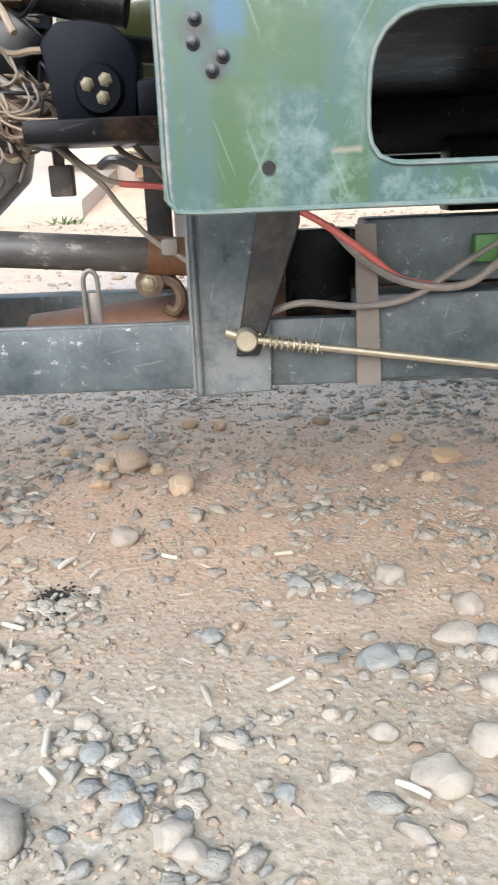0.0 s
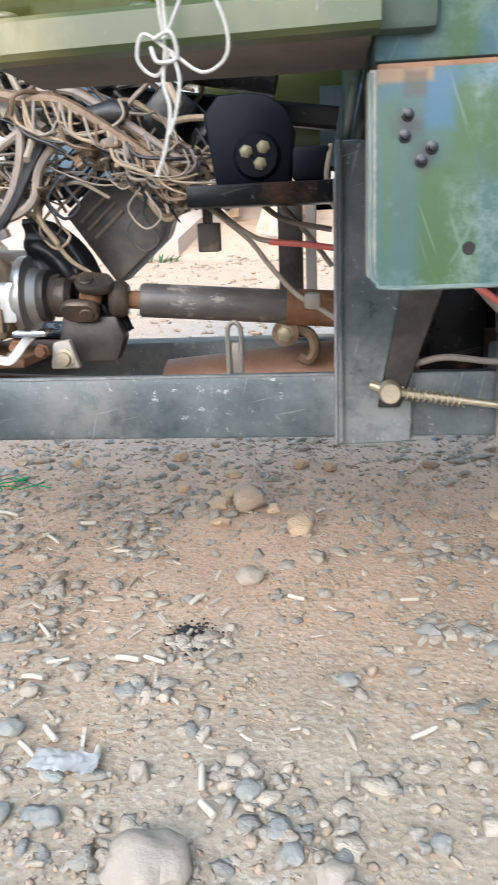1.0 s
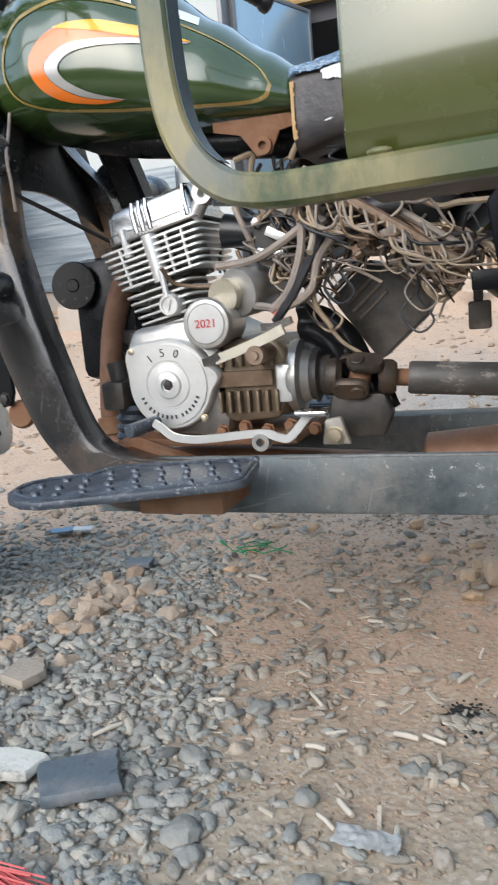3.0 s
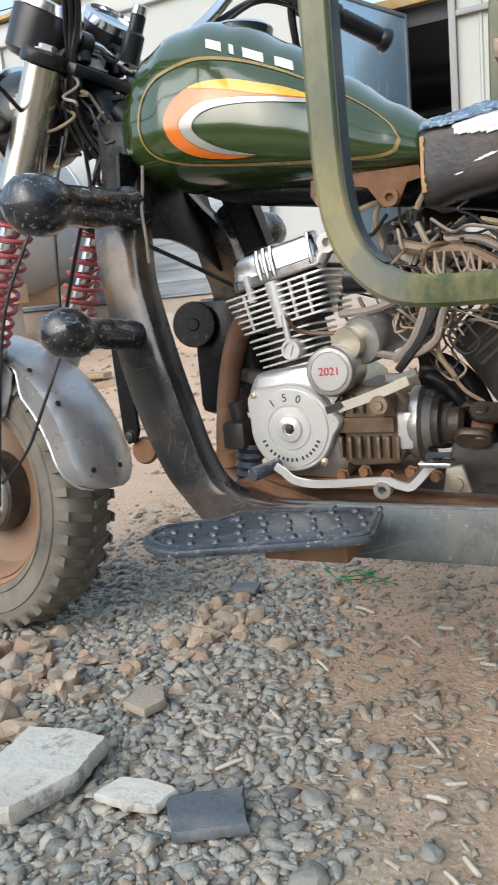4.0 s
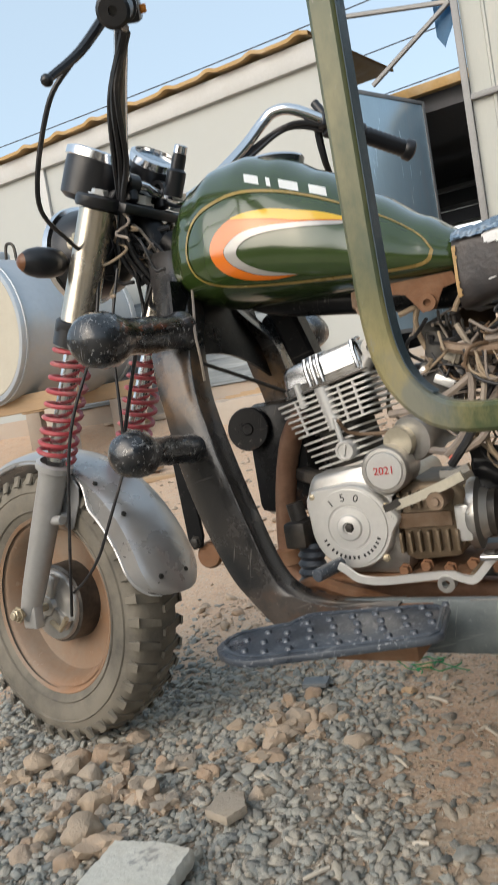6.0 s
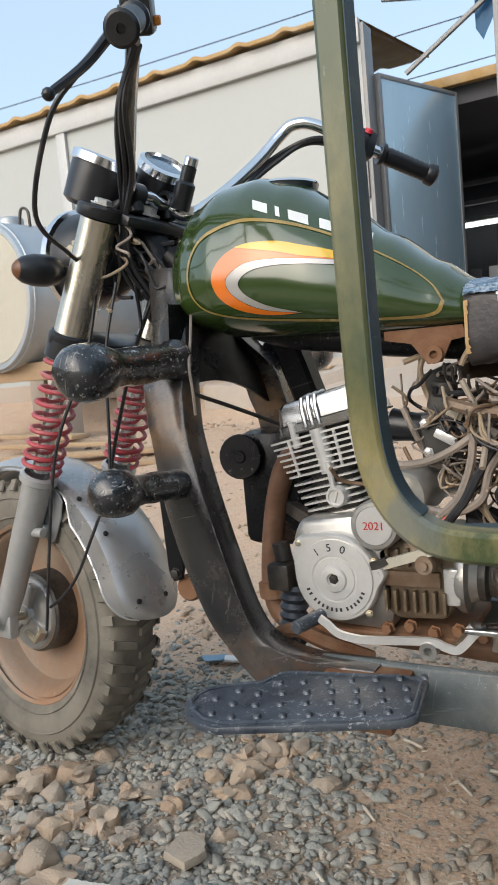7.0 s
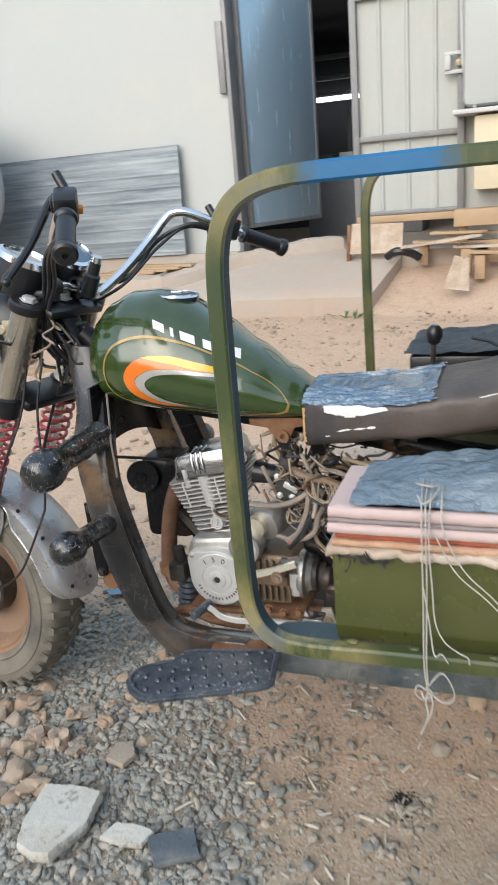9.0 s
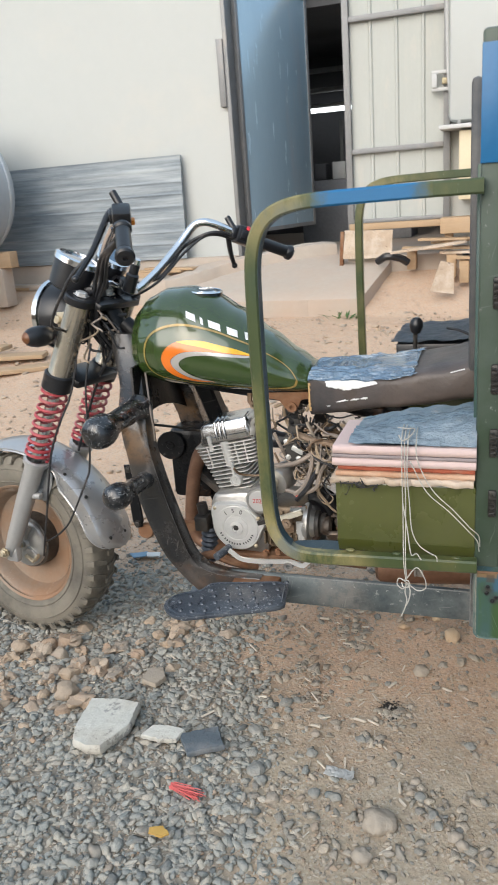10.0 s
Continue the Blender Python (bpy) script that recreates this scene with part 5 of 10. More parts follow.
bm = B()
pl, pr = smooth_path(bar_points(-1), 5), smooth_path(bar_points(1), 5)
tube(bm, pl[::-1] + pr[1:], 0.0112, 14)
bars = part("handlebar", steered(bm), chrome, trike, "high chrome handlebar")
for side in (-1, 1):
    e = bar_points(side)
    d = (e[9] - e[8]).normalized()
    bm = B()
    L = 0.115
    prof = [(0.012, -0.004), (0.021, -0.004), (0.021, 0.004), (0.0165, 0.008)] + [(0.0165 + 0.0012 * (i % 2), 0.012 + (L - 0.03) * i / 16) for i in range(17)] + [(0.021, L - 0.012), (0.022, L), (0.018, L + 0.004), (0.006, L + 0.004), (0.006, L - 0.003), (0, L - 0.003)]
    lathe(bm, prof, e[9] - d * (L - 0.006), d, 24)
    part("grip", steered(bm), plastic_black, bars, "black rubber grip")
    s = e[9] - d * 0.155
    q = Matrix.Translation(s) @ d.to_track_quat("X", "Z").to_matrix().to_4x4()
    bm = B()
    box(bm, -0.026, 0.026, -0.021, 0.021, -0.024, 0.026, 0.006, q)
    box(bm, -0.018, 0.006, -0.028, -0.018, -0.012, 0.014, 0.004, q)
    box(bm, -0.04, -0.024, -0.016, 0.016, -0.016, 0.016, 0.004, q)
    sw = part("switch_box", steered(bm), plastic_black, bars, "black switch housing")
    bm = B()
    box(bm, -0.008, 0.008, 0.018, 0.029, -0.014, -0.002, 0.002, q)
    part("switch", steered(bm), orange_plastic, sw, "orange switch button")
    if side > 0:
        bm = B()
        lathe(bm, [(0, 0), (0.008, 0), (0.008, 0.008), (0, 0.01)], q @ Vector((0.004, -0.02, 0.018)), q.to_3x3() @ Vector((0, -0.5, 1)), 12)
        part("switch", steered(bm), red_plastic, sw, "red kill switch")
    bm = B()
    pv = q @ Vector((-0.03, 0, 0))
    end = STEER.inverted() @ Vector((-0.859, 0.702, 1.132))
    end = Vector((end.x, FY + side * (FY - end.y), end.z))
    lev = smooth_path([pv, pv + Vector((-0.025, side * 0.012, -0.004)), pv.lerp(end, 0.55) + Vector((-0.012, 0, -0.006)), end], 5)
    tube(bm, lev, [0.010 - 0.004 * i / (len(lev) - 1) for i in range(len(lev))], 8)
    ball(bm, lev[-1], 0.009, 2)
    part("lever", steered(bm), plastic_black, bars, "black hand lever with ball end")
    bm = B()
    rod(bm, pv + Vector((0, 0, 0.012)), pv + Vector((-0.02, 0, 0.045)), 0.009, 10)
    part("mirror_mount", steered(bm), plastic_black, bars)
# clamps
for y in (-0.04, 0.04):
    bm = B()
    lathe(bm, [(0.0115, -0.012), (0.019, -0.012), (0.019, 0.012), (0.0115, 0.012)], (-0.985, FY + y, 1.078), (0, 1, 0), 16)
    rod(bm, (-0.985, FY + y, 1.045), (-0.985, FY + y, 1.066), 0.013, 12)
    part("bar_clamp", steered(bm), plastic_black, bars)

# control cables from the bars
def cable(name, pts, r, mat_, label="", n=8, turn=False, parent=None):
    bm = B()
    tube(bm, smooth_path(pts, n), r, 7)
    if turn:
        steered(bm)
    return part(name, bm, mat_, trike if parent is None else parent, label)


gl = bar_points(-1)
cable("cable", [(-0.80, FY - 0.30, 1.155), (-0.855, FY - 0.315, 1.10), (-0.96, FY - 0.27, 1.00), (-1.03, FY - 0.16, 0.97), (-1.06, FY - 0.08, 0.95)], 0.004, wire_black, turn=True)
cable("cable", [gl[7] + Vector((-0.01, 0, -0.02)), (-0.86, FY - 0.165, 1.155), (-0.95, FY - 0.085, 1.085), (-1.03, FY - 0.06, 1.03), (-1.05, FY - 0.03, 0.96)], 0.0045, wire_black, turn=True)
cable("cable", [gl[7] + Vector((0.005, 0, -0.022)), (-0.84, FY - 0.175, 1.165), (-0.94, FY - 0.095, 1.09), (-1.00, FY - 0.05, 1.05), (-1.01, FY - 0.03, 0.93)], 0.0055, wire_grey, turn=True)
for k, off in enumerate((-0.013, 0.002, 0.016)):
    cable("cable", [gl[7] + Vector((0.0, 0.004 * k, -0.024)), Vector((-0.846 + off, FY - 0.185 - 0.006 * k, 1.148)), Vector((-0.93 + off, FY - 0.112, 1.085)), Vector((-0.985 + off, FY - 0.06 - 0.01 * k, 1.03)), Vector((-1.01 + off, FY - 0.05, 0.96)), Vector((-1.0 + off, FY - 0.01, 0.90))], (0.0048, 0.0060, 0.0050)[k], (wire_black, plastic_black, wire_black)[k], turn=True)
for i in range(12):
    r = random.Random(70 + i)
    a = Vector((-1.02 + r.uniform(-0.03, 0.03), FY + r.uniform(-0.09, 0.02), 1.02 + r.uniform(-0.04, 0.02)))
    pts = [a]
    for k in range(4):
        a = a + Vector((r.uniform(-0.025, 0.045), r.uniform(-0.02, 0.025), r.uniform(-0.060, 0.005)))
        pts.append(a)
    cable("wire", pts, r.choice((0.0026, 0.0036, 0.0046)), (wire_black, wire_black, wire_grey)[i % 3])
gr = bar_points(1)
cable("cable", [gr[8] + Vector((0.004, 0, -0.010)), gr[7] + Vector((-0.004, 0.004, -0.024)), (-0.878, FY + 0.215, 1.165), (-0.912, FY + 0.130, 1.085), (-1.01, FY + 0.05, 1.05), (-1.03, FY + 0.02, 0.93)], 0.0055, wire_black, turn=True)
cable("cable", [gr[8] + Vector((-0.004, 0, -0.014)), gr[7] + Vector((-0.016, 0.002, -0.030)), (-0.870, FY + 0.205, 1.150), (-0.918, FY + 0.11, 1.065), (-1.05, FY + 0.04, 1.0)], 0.004, wire_black, turn=True)
cable("brake_cable", [(-1.055, 0.99, 0.93), (-1.075, 0.98, 0.84), (-1.094, 0.97, 0.782), (-1.107, 0.965, 0.756), (-1.146, 0.955, 0.680), (-1.178, 0.955, 0.597), (-1.221, 0.965, 0.448), (-1.277, 0.99, 0.284)], 0.0032, wire_black, "black brake cable")
cable("speedometer_cable", [(-1.02, 1.00, 0.93), (-1.040, 0.985, 0.84), (-1.048, 0.98, 0.775), (-1.058, 0.98, 0.645), (-1.069, 0.98, 0.576), (-1.079, 0.975, 0.548), (-1.115, 0.965, 0.475), (-1.155, 0.965, 0.410), (-1.205, 0.975, 0.365), (-1.259, 0.99, 0.332)], 0.0030, wire_black, "black speedometer cable")
cable("cable", [(-1.00, FY, 0.90), (-1.07, FY + 0.01, 0.80), (-1.15, FY + 0.03, 0.66), (-1.20, FY + 0.05, 0.58)], 0.004, wire_black, turn=True)
for i in range(9):
    r = random.Random(40 + i)
    a = Vector((-1.03 + r.uniform(-0.02, 0.02), FY + r.uniform(-0.07, 0.0), 1.0 + r.uniform(-0.03, 0.04)))
    pts = [a]
    for k in range(4):
        a = a + Vector((r.uniform(-0.03, 0.045), r.uniform(-0.025, 0.03), r.uniform(-0.055, 0.02)))
        pts.append(a)
    cable("wire", pts, 0.0028, (wire_grey, wire_black, wire_tan)[i % 3])

# front mudguard
bm = B()
rings = []
GR = 0.322
beads = ([], [])
for i in range(61):
    u = (i / 60) ** 1.25
    a = radians(4 + 164 * u)
    GU = GR + 0.030 * max(0.0, 1 - u / 0.40) ** 1.4
    er = Vector((math.cos(a), 0, math.sin(a)))
    c = AXLE + Vector((0, 0, 0.005))
    # deep skirt behind the fork leg, a curved cut beside it, a shallow lip in front
    k_ = max(0.0, min(1.0, (u - 0.25) / 0.07))
    k_ = k_ * k_ * (3 - 2 * k_)
    end = math.sqrt(max(0.0, 1 - (1 - min(1.0, u / 0.075)) ** 2))
    fl = (0.045 * (1 - k_) + 0.008 * k_) * (0.25 + 0.75 * end)
    gap = 0.0
    w = (0.067 + 0.008 * max(0.0, 1 - u / 0.3)) * (0.42 + 0.58 * end)
    sec = [(-w, GU - 0.012 - fl), (-w - 0.002, GU - 0.013), (-w * 0.86, GU - 0.003), (-w * 0.45, GU + 0.004), (0, GU + 0.006), (w * 0.45, GU + 0.004), (w * 0.86, GU - 0.003), (w + 0.002, GU - 0.013), (w, GU - 0.012 - fl)]
    if gap < 0.35:
        beads[u > 0.56].append([c + er * sec[k][1] + Vector((0, sec[k][0], 0)) for k in (0, -1)])
    rings.append([c + er * rr + Vector((0, y, 0)) for y, rr in sec] + [c + er * (rr - 0.003) + Vector((0, y * 0.985, 0)) for y, rr in sec[::-1]])
loft(bm, rings)
guard = part("mudguard", steered(bm), fender_grey, trike, "dusty grey steel front mudguard")
for run in beads:
    for k in (0, 1):
        bm = B()
        tube(bm, [q[k] for q in run], 0.0032, 6)
        part("rolled_edge", steered(bm), fender_grey, guard)
# raised black discs colour in the dark of the guard's holes
for a, y, out_ in ((11, -0.045, 0.026), (11, 0.02, 0.026), (34, -0.06, 0.014), (50, -0.062, 0.004)):
    er = Vector((math.cos(radians(a)), 0, math.sin(radians(a))))
    bm = B()
    lathe(bm, [(0, 0), (0.005, 0), (0.005, 0.0035), (0, 0.0035)], AXLE + er * (GR + out_ + 0.0045 - 0.5 * abs(y) * 0.1) + Vector((0, y, 0)), er, 10)
    part("hole", steered(bm), char_hole_black, guard)
for sd in (-1, 1):
    # lug that ties the guard to the fork leg
    bm = B()
    o = AXLE + Vector((0, sd * 0.069, 0))
    plate(bm, [o + Vector(q) for q in ((0.085, 0, 0.30), (0.15, 0, 0.275), (0.172, 0, 0.247), (0.165, 0, 0.213), (0.150, 0, 0.185), (0.140, 0, 0.166), (0.125, 0, 0.163), (0.112, 0, 0.175), (0.10, 0, 0.22))], (0, sd * 0.004, 0))
    bevel_all(bm, 0.0012, 1)
    part("guard_lug", steered(bm), fender_grey, guard)
    bm = B()
    rod(bm, o + Vector((0.118, 0, 0.192)), o + Vector((0.118, sd * 0.016, 0.192)), 0.009, 12)
    part("lug_bolt", steered(bm), fork_silver, guard)


# ---- fuel tank ----
def lerp_table(tab, x):
    for (a, va), (b, vb) in zip(tab, tab[1:]):
        if x <= b:
            t = max(0.0, (x - a) / (b - a))
            t = t * t * (3 - 2 * t) * 0.5 + t * 0.5
            return va + (vb - va) * t
    return tab[-1][1]


TOP = [(-0.922, 0.925), (-0.912, 0.975), (-0.89, 1.012), (-0.86, 1.040), (-0.81, 1.061), (-0.75, 1.064), (-0.69, 1.046), (-0.62, 1.004), (-0.54, 0.944), (-0.47, 0.893), (-0.425, 0.862)]
LOW = [(-0.922, 0.905), (-0.912, 0.868), (-0.89, 0.842), (-0.86, 0.826), (-0.81, 0.813), (-0.70, 0.803), (-0.55, 0.793), (-0.47, 0.790), (-0.425, 0.792)]
WID = [(-0.922, 0.02), (-0.912, 0.065), (-0.89, 0.097), (-0.86, 0.118), (-0.80, 0.139), (-0.72, 0.143), (-0.64, 0.135), (-0.55, 0.115), (-0.47, 0.088), (-0.425, 0.072)]


def tank_side(x, z, off=0.0):
    """The near side's point of the tank at x, z."""
    t, l, w = lerp_table(TOP, x), lerp_table(LOW, x), lerp_table(WID, x)
    zc = l + (t - l) * 0.36
    h = (t - zc) if z > zc else (zc - l)
    k = min(0.999, abs((z - zc) / h))
    p = 1.9 if z > zc else 2.6
    return Vector((x, YC - w * (1 - k ** p) ** (1 / 2.2) - off, z))


bm = B()
rings = []
for i in range(61):
    x = -0.922 + 0.497 * (i / 60) ** 1.15
    t, l, w = lerp_table(TOP, x), lerp_table(LOW, x), lerp_table(WID, x)
    zc = l + (t - l) * 0.36
    ring = []
    for j in range(40):
        a = 2 * math.pi * j / 40
        s, c = math.sin(a), math.cos(a)
        up = s > 0
        p = 1.9 if up else 2.6
        zz = abs(s) ** (2 / (p + 0.3))
        k = min(1.0, zz)
        y = w * max(0.0, (1 - k ** p)) ** (1 / 2.2)
        ring.append((x, YC + math.copysign(y, c), zc + (t - zc) * zz if up else zc - (zc - l) * zz))
    rings.append(ring)
loft(bm, rings)
tank = part("fuel_tank", bm, tank_paint, trike, "glossy dark green fuel tank with flame decal", angle=80)


def decal(name, outer, inner, mat_, n=40, off=0.0012, label="", both=True):
    """A thin skin on the tank between two curves given in x, z."""
    for mirror in ((False, True) if both else (False,)):
        o, i = smooth_path([(x, 0, z) for x, z in outer], 10), smooth_path([(x, 0, z) for x, z in inner], 10)
        m = n
        def at(c, t):
            f = t * (len(c) - 1)
            k = min(int(f), len(c) - 2)
            return c[k].lerp(c[k + 1], f - k)
        bm = B()
        g = []
        for a in range(m + 1):
            p, q = at(o, a / m), at(i, a / m)
            row = []
            for b in range(6):
                c = p.lerp(q, b / 5)
                s = tank_side(c.x, c.z, off)
                if mirror:
                    s.y = 2 * YC - s.y
                row.append(bm.verts.new(s))
            g.append(row)
        for a in range(m):
            for b in range(5):
                bm.faces.new((g[a][b], g[a + 1][b], g[a + 1][b + 1], g[a][b + 1]))
        part(name, bm, mat_, tank, label, angle=180)


decal("flame", [(-0.555, 0.898), (-0.62, 0.925), (-0.68, 0.942), (-0.735, 0.945), (-0.772, 0.930), (-0.790, 0.903), (-0.780, 0.872), (-0.750, 0.850), (-0.70, 0.838), (-0.65, 0.836)],
      [(-0.555, 0.8975), (-0.62, 0.910), (-0.68, 0.918), (-0.725, 0.918), (-0.752, 0.908), (-0.765, 0.895), (-0.757, 0.875), (-0.732, 0.856), (-0.70, 0.844), (-0.65, 0.8355)], flame_orange, label="orange crescent decal")
decal("flame", [(-0.555, 0.899), (-0.60, 0.9195), (-0.64, 0.932), (-0.68, 0.9435), (-0.72, 0.9465), (-0.745, 0.944)],
      [(-0.555, 0.8985), (-0.60, 0.908), (-0.64, 0.9165), (-0.68, 0.928), (-0.72, 0.937), (-0.745, 0.9425)], flame_yellow, off=0.0018, label="yellow edge of the crescent decal")
decal("flame", [(-0.555, 0.897), (-0.62, 0.9095), (-0.68, 0.9175), (-0.725, 0.9175), (-0.752, 0.907), (-0.764, 0.894), (-0.756, 0.875), (-0.731, 0.8565), (-0.70, 0.8445), (-0.65, 0.836)],
      [(-0.575, 0.8955), (-0.63, 0.9035), (-0.675, 0.908), (-0.712, 0.9065), (-0.733, 0.899), (-0.742, 0.888), (-0.735, 0.874), (-0.716, 0.860), (-0.693, 0.849), (-0.66, 0.839)], flame_silver, off=0.0016, label="silver inner crescent decal")
LINE = [(-0.452, 0.830), (-0.47, 0.858), (-0.52, 0.898), (-0.60, 0.943), (-0.67, 0.972), (-0.74, 0.986), (-0.80, 0.975), (-0.835, 0.948), (-0.846, 0.905), (-0.83, 0.868), (-0.79, 0.846), (-0.72, 0.832), (-0.60, 0.818), (-0.50, 0.811), (-0.462, 0.814), (-0.452, 0.830)]
mid = Vector((-0.65, 0, 0.885))
decal("pinstripe", LINE, [(x + (mid.x - x) * 0.022, z + (mid.z - z) * 0.055) for x, z in LINE], gold_line, 110, label="gold pinstripe loop")
# white name blocks on the flank, five plain slanted shapes
for k, (x0, wd) in enumerate(((-0.726, 0.026), (-0.688, 0.008), (-0.668, 0.030), (-0.623, 0.026), (-0.582, 0.029))):
    z0 = 1.004 - 0.42 * (x0 + 0.720)
    decal("lettering", [(x0 - 0.002, z0 + 0.0082), (x0 + wd - 0.003, z0 + 0.0082 - wd * 0.42)], [(x0 + 0.003, z0 - 0.0082), (x0 + wd + 0.002, z0 - 0.0082 - wd * 0.42)], white_print, 8, label="plain white name block")
# filler cap
cc = Vector((-0.712, YC, 1.0445))
bm = B()
lathe(bm, [(0.046, -0.006), (0.047, 0.003), (0.043, 0.006), (0.040, 0.003), (0.030, 0.003), (0.029, 0.007), (0.026, 0.009), (0.0, 0.010)], cc, (0.10, 0, 1), 36)
filler = part("filler_cap", bm, surface("dark glossy cap", (0.03, 0.04, 0.045), 0.2, 0.3, 0.2, 14, 0.05, (0.2, 0.17, 0.14), 0.25, coat=0.6), tank, "dark filler cap sunk in a chrome ring")
for r0 in (0.045, 0.0285):
    bm = B()
    lathe(bm, [(r0 - 0.0025, 0.004), (r0, 0.0075), (r0 + 0.0025, 0.004)], cc, (0.10, 0, 1), 36)
    part("ring", bm, chrome, filler, "chrome ring")
bm = B()
box(bm, cc.x - 0.013, cc.x + 0.013, YC - 0.006, YC + 0.006, cc.z + 0.008, cc.z + 0.0135, 0.002)
part("lock_flap", bm, chrome, filler)
# tank seam and rear bracket
bm = B()
plate(bm, [(-0.545, YC - 0.075, 0.797), (-0.435, YC - 0.062, 0.797), (-0.43, YC - 0.062, 0.780), (-0.452, YC - 0.062, 0.776), (-0.466, YC - 0.064, 0.747), (-0.486, YC - 0.066, 0.745), (-0.508, YC - 0.068, 0.776), (-0.545, YC - 0.075, 0.784)], (0, 0.004, 0))
lathe(bm, [(0.006, -0.003), (0.013, -0.003), (0.013, 0.003), (0.006, 0.003)], (-0.476, YC - 0.068, 0.758), (0, 1, 0), 16)
part("tank_bracket", bm, rusty_steel, tank, "rusty tank mounting bracket")
bm = B()
tube(bm, [(-0.585, YC - 0.07, 0.795), (-0.585, YC - 0.075, 0.775), (-0.575, YC - 0.08, 0.765)], 0.007, 8)
lathe(bm, [(0.004, -0.004), (0.009, -0.004), (0.009, 0.004), (0.004, 0.004)], (-0.572, YC - 0.085, 0.766), (0, 1, 0), 14)
part("fuel_tap", bm, brown_iron, tank)

# ---- saddle ----
def seat_point(u, a, grow=0.0):
    """The saddle's skin: u along it from the tank, a round it."""
    x = -0.425 + 0.40 * u
    top = 0.851 + 0.004 * math.sin(u * 6) + (0.050 * max(0, (u - 0.3) / 0.7) ** 1.4) + grow
    low = 0.738 + 0.060 * u - grow
    w = 0.088 + 0.055 * min(1, u * 1.6) + grow
    c, s = math.cos(a), math.sin(a)
    y = math.copysign(abs(c) ** 0.42, c) * w
    z = (top + low) / 2 + math.copysign(abs(s) ** 0.45, s) * (top - low) / 2
    return Vector((x, YC + y + n3(x, y, z, 25) * 0.005, z + n3(x + 3, y, z, 18) * 0.005))


bm = B()
loft(bm, [[seat_point(i / 30, 2 * math.pi * j / 44) for j in range(44)] for i in range(31)])
saddle = part("saddle", bm, seat_vinyl, trike, "black vinyl saddle, torn and patched with film", angle=80)


def skin(name, mat_, label, inside, u0, u1, a0, a1, nu, na, lift, crinkle=0.0, thick=0.003):
    """A patch on the saddle where inside(u, a) holds."""
    bm = B()
    g = {}
    for i in range(nu + 1):
        for j in range(na + 1):
            u, a = u0 + (u1 - u0) * i / nu, a0 + (a1 - a0) * j / na
            p = seat_point(u, a, lift + crinkle * (n3(u * 13, a * 6, 3) + 0.8 * abs(n3(u * 26, a * 13, 8))))
            g[i, j] = (bm.verts.new(p), inside(u, a))
    for i in range(nu):
        for j in range(na):
            q = (g[i, j], g[i + 1, j], g[i + 1, j + 1], g[i, j + 1])
            if all(k[1] for k in q):
                bm.faces.new([k[0] for k in q])
    bmesh.ops.delete(bm, geom=[v for v in bm.verts if not v.link_faces], context="VERTS")
    part(name, bm, mat_, saddle, label, angle=70)


PI = math.pi
def film_edge(u):
    return PI * (0.885 + 0.035 * n3(u * 9, 3) - 0.02 * (u > 0.42))


skin("film_patch", seat_film, "shiny crinkled blue-white plastic film over the saddle front", lambda u, a: u < 0.66 + 0.06 * n3(a * 5, 1) and a < film_edge(u), 0.0, 0.75, 0.02, PI * 0.98, 100, 90, 0.004, 0.0042)
skin("foam_tear", foam_white, "torn spot showing white foam", lambda u, a: a > film_edge(u) - 0.06 and ((u - 0.27) / 0.19) ** 2 + ((a - PI * 0.92) / 0.24) ** 2 < 0.85 + 0.5 * n3(u * 16, a * 6, 4), 0.05, 0.55, PI * 0.75, PI * 1.2, 80, 60, 0.0030)
skin("foam_tear", foam_white, "small torn spot showing white foam", lambda u, a: ((u - 0.90) / 0.06) ** 2 + ((a - PI * 0.90) / 0.045) ** 2 < 0.7 + 0.9 * n3(u * 40, a * 15, 7), 0.8, 1.0, PI * 0.8, PI * 1.05, 40, 30, 0.005)
for u1, a1, ln in ((0.22, 1.02, 0.05), (0.30, 1.015, 0.04), (0.36, 1.01, 0.03), (0.13, 1.06, 0.02)):
    skin("split", foam_white, "thin split in the vinyl", lambda u, a: abs(u - u1) < ln and abs(a - PI * a1 + 0.3 * (u - u1)) < 0.022 * (1 - ((u - u1) / ln) ** 2), u1 - ln, u1 + ln, PI * (a1 - 0.02), PI * (a1 + 0.02), 20, 16, 0.0015)
skin("torn_rim", surface("torn tan backing", (0.52, 0.33, 0.15), 0.8, 0, 0.25, 30, 0.5), "torn tan backing at the saddle's front edge", lambda u, a: u < 0.016 + 0.014 * n3(a * 9, 2), 0.0, 0.06, PI * 0.92, PI * 1.13, 16, 40, 0.003)
# back board
bm = B()
box(bm, -0.036, -0.013, 0.80, 1.36, 0.90, 1.455, 0.010)
for v in bm.verts:
    v.co.x += 0.006 * n3(*v.co, 8)
part("backrest", bm, surface("dusty grey board cloth", (0.060, 0.062, 0.066), 0.6, 0, 0.3, 9, 0.4, (0.16, 0.145, 0.13), 0.45), trike, "dusty dark padded back board")
bm = B()
box(bm, -0.012, 0.0, 0.52, 1.64, 0.64, 1.30, 0.003)
part("front_bulkhead", bm, panel_weathered, trike, "worn green front wall of the cargo bed")

shaded_inner_blue = scuffed("blue grey paint with shade", (0.026, 0.044, 0.054), (0.060, 0.082, 0.090), (0.24, 0.24, 0.19), 0.42, 0.42, 0.36, 9.0, 0.0, 0.3)
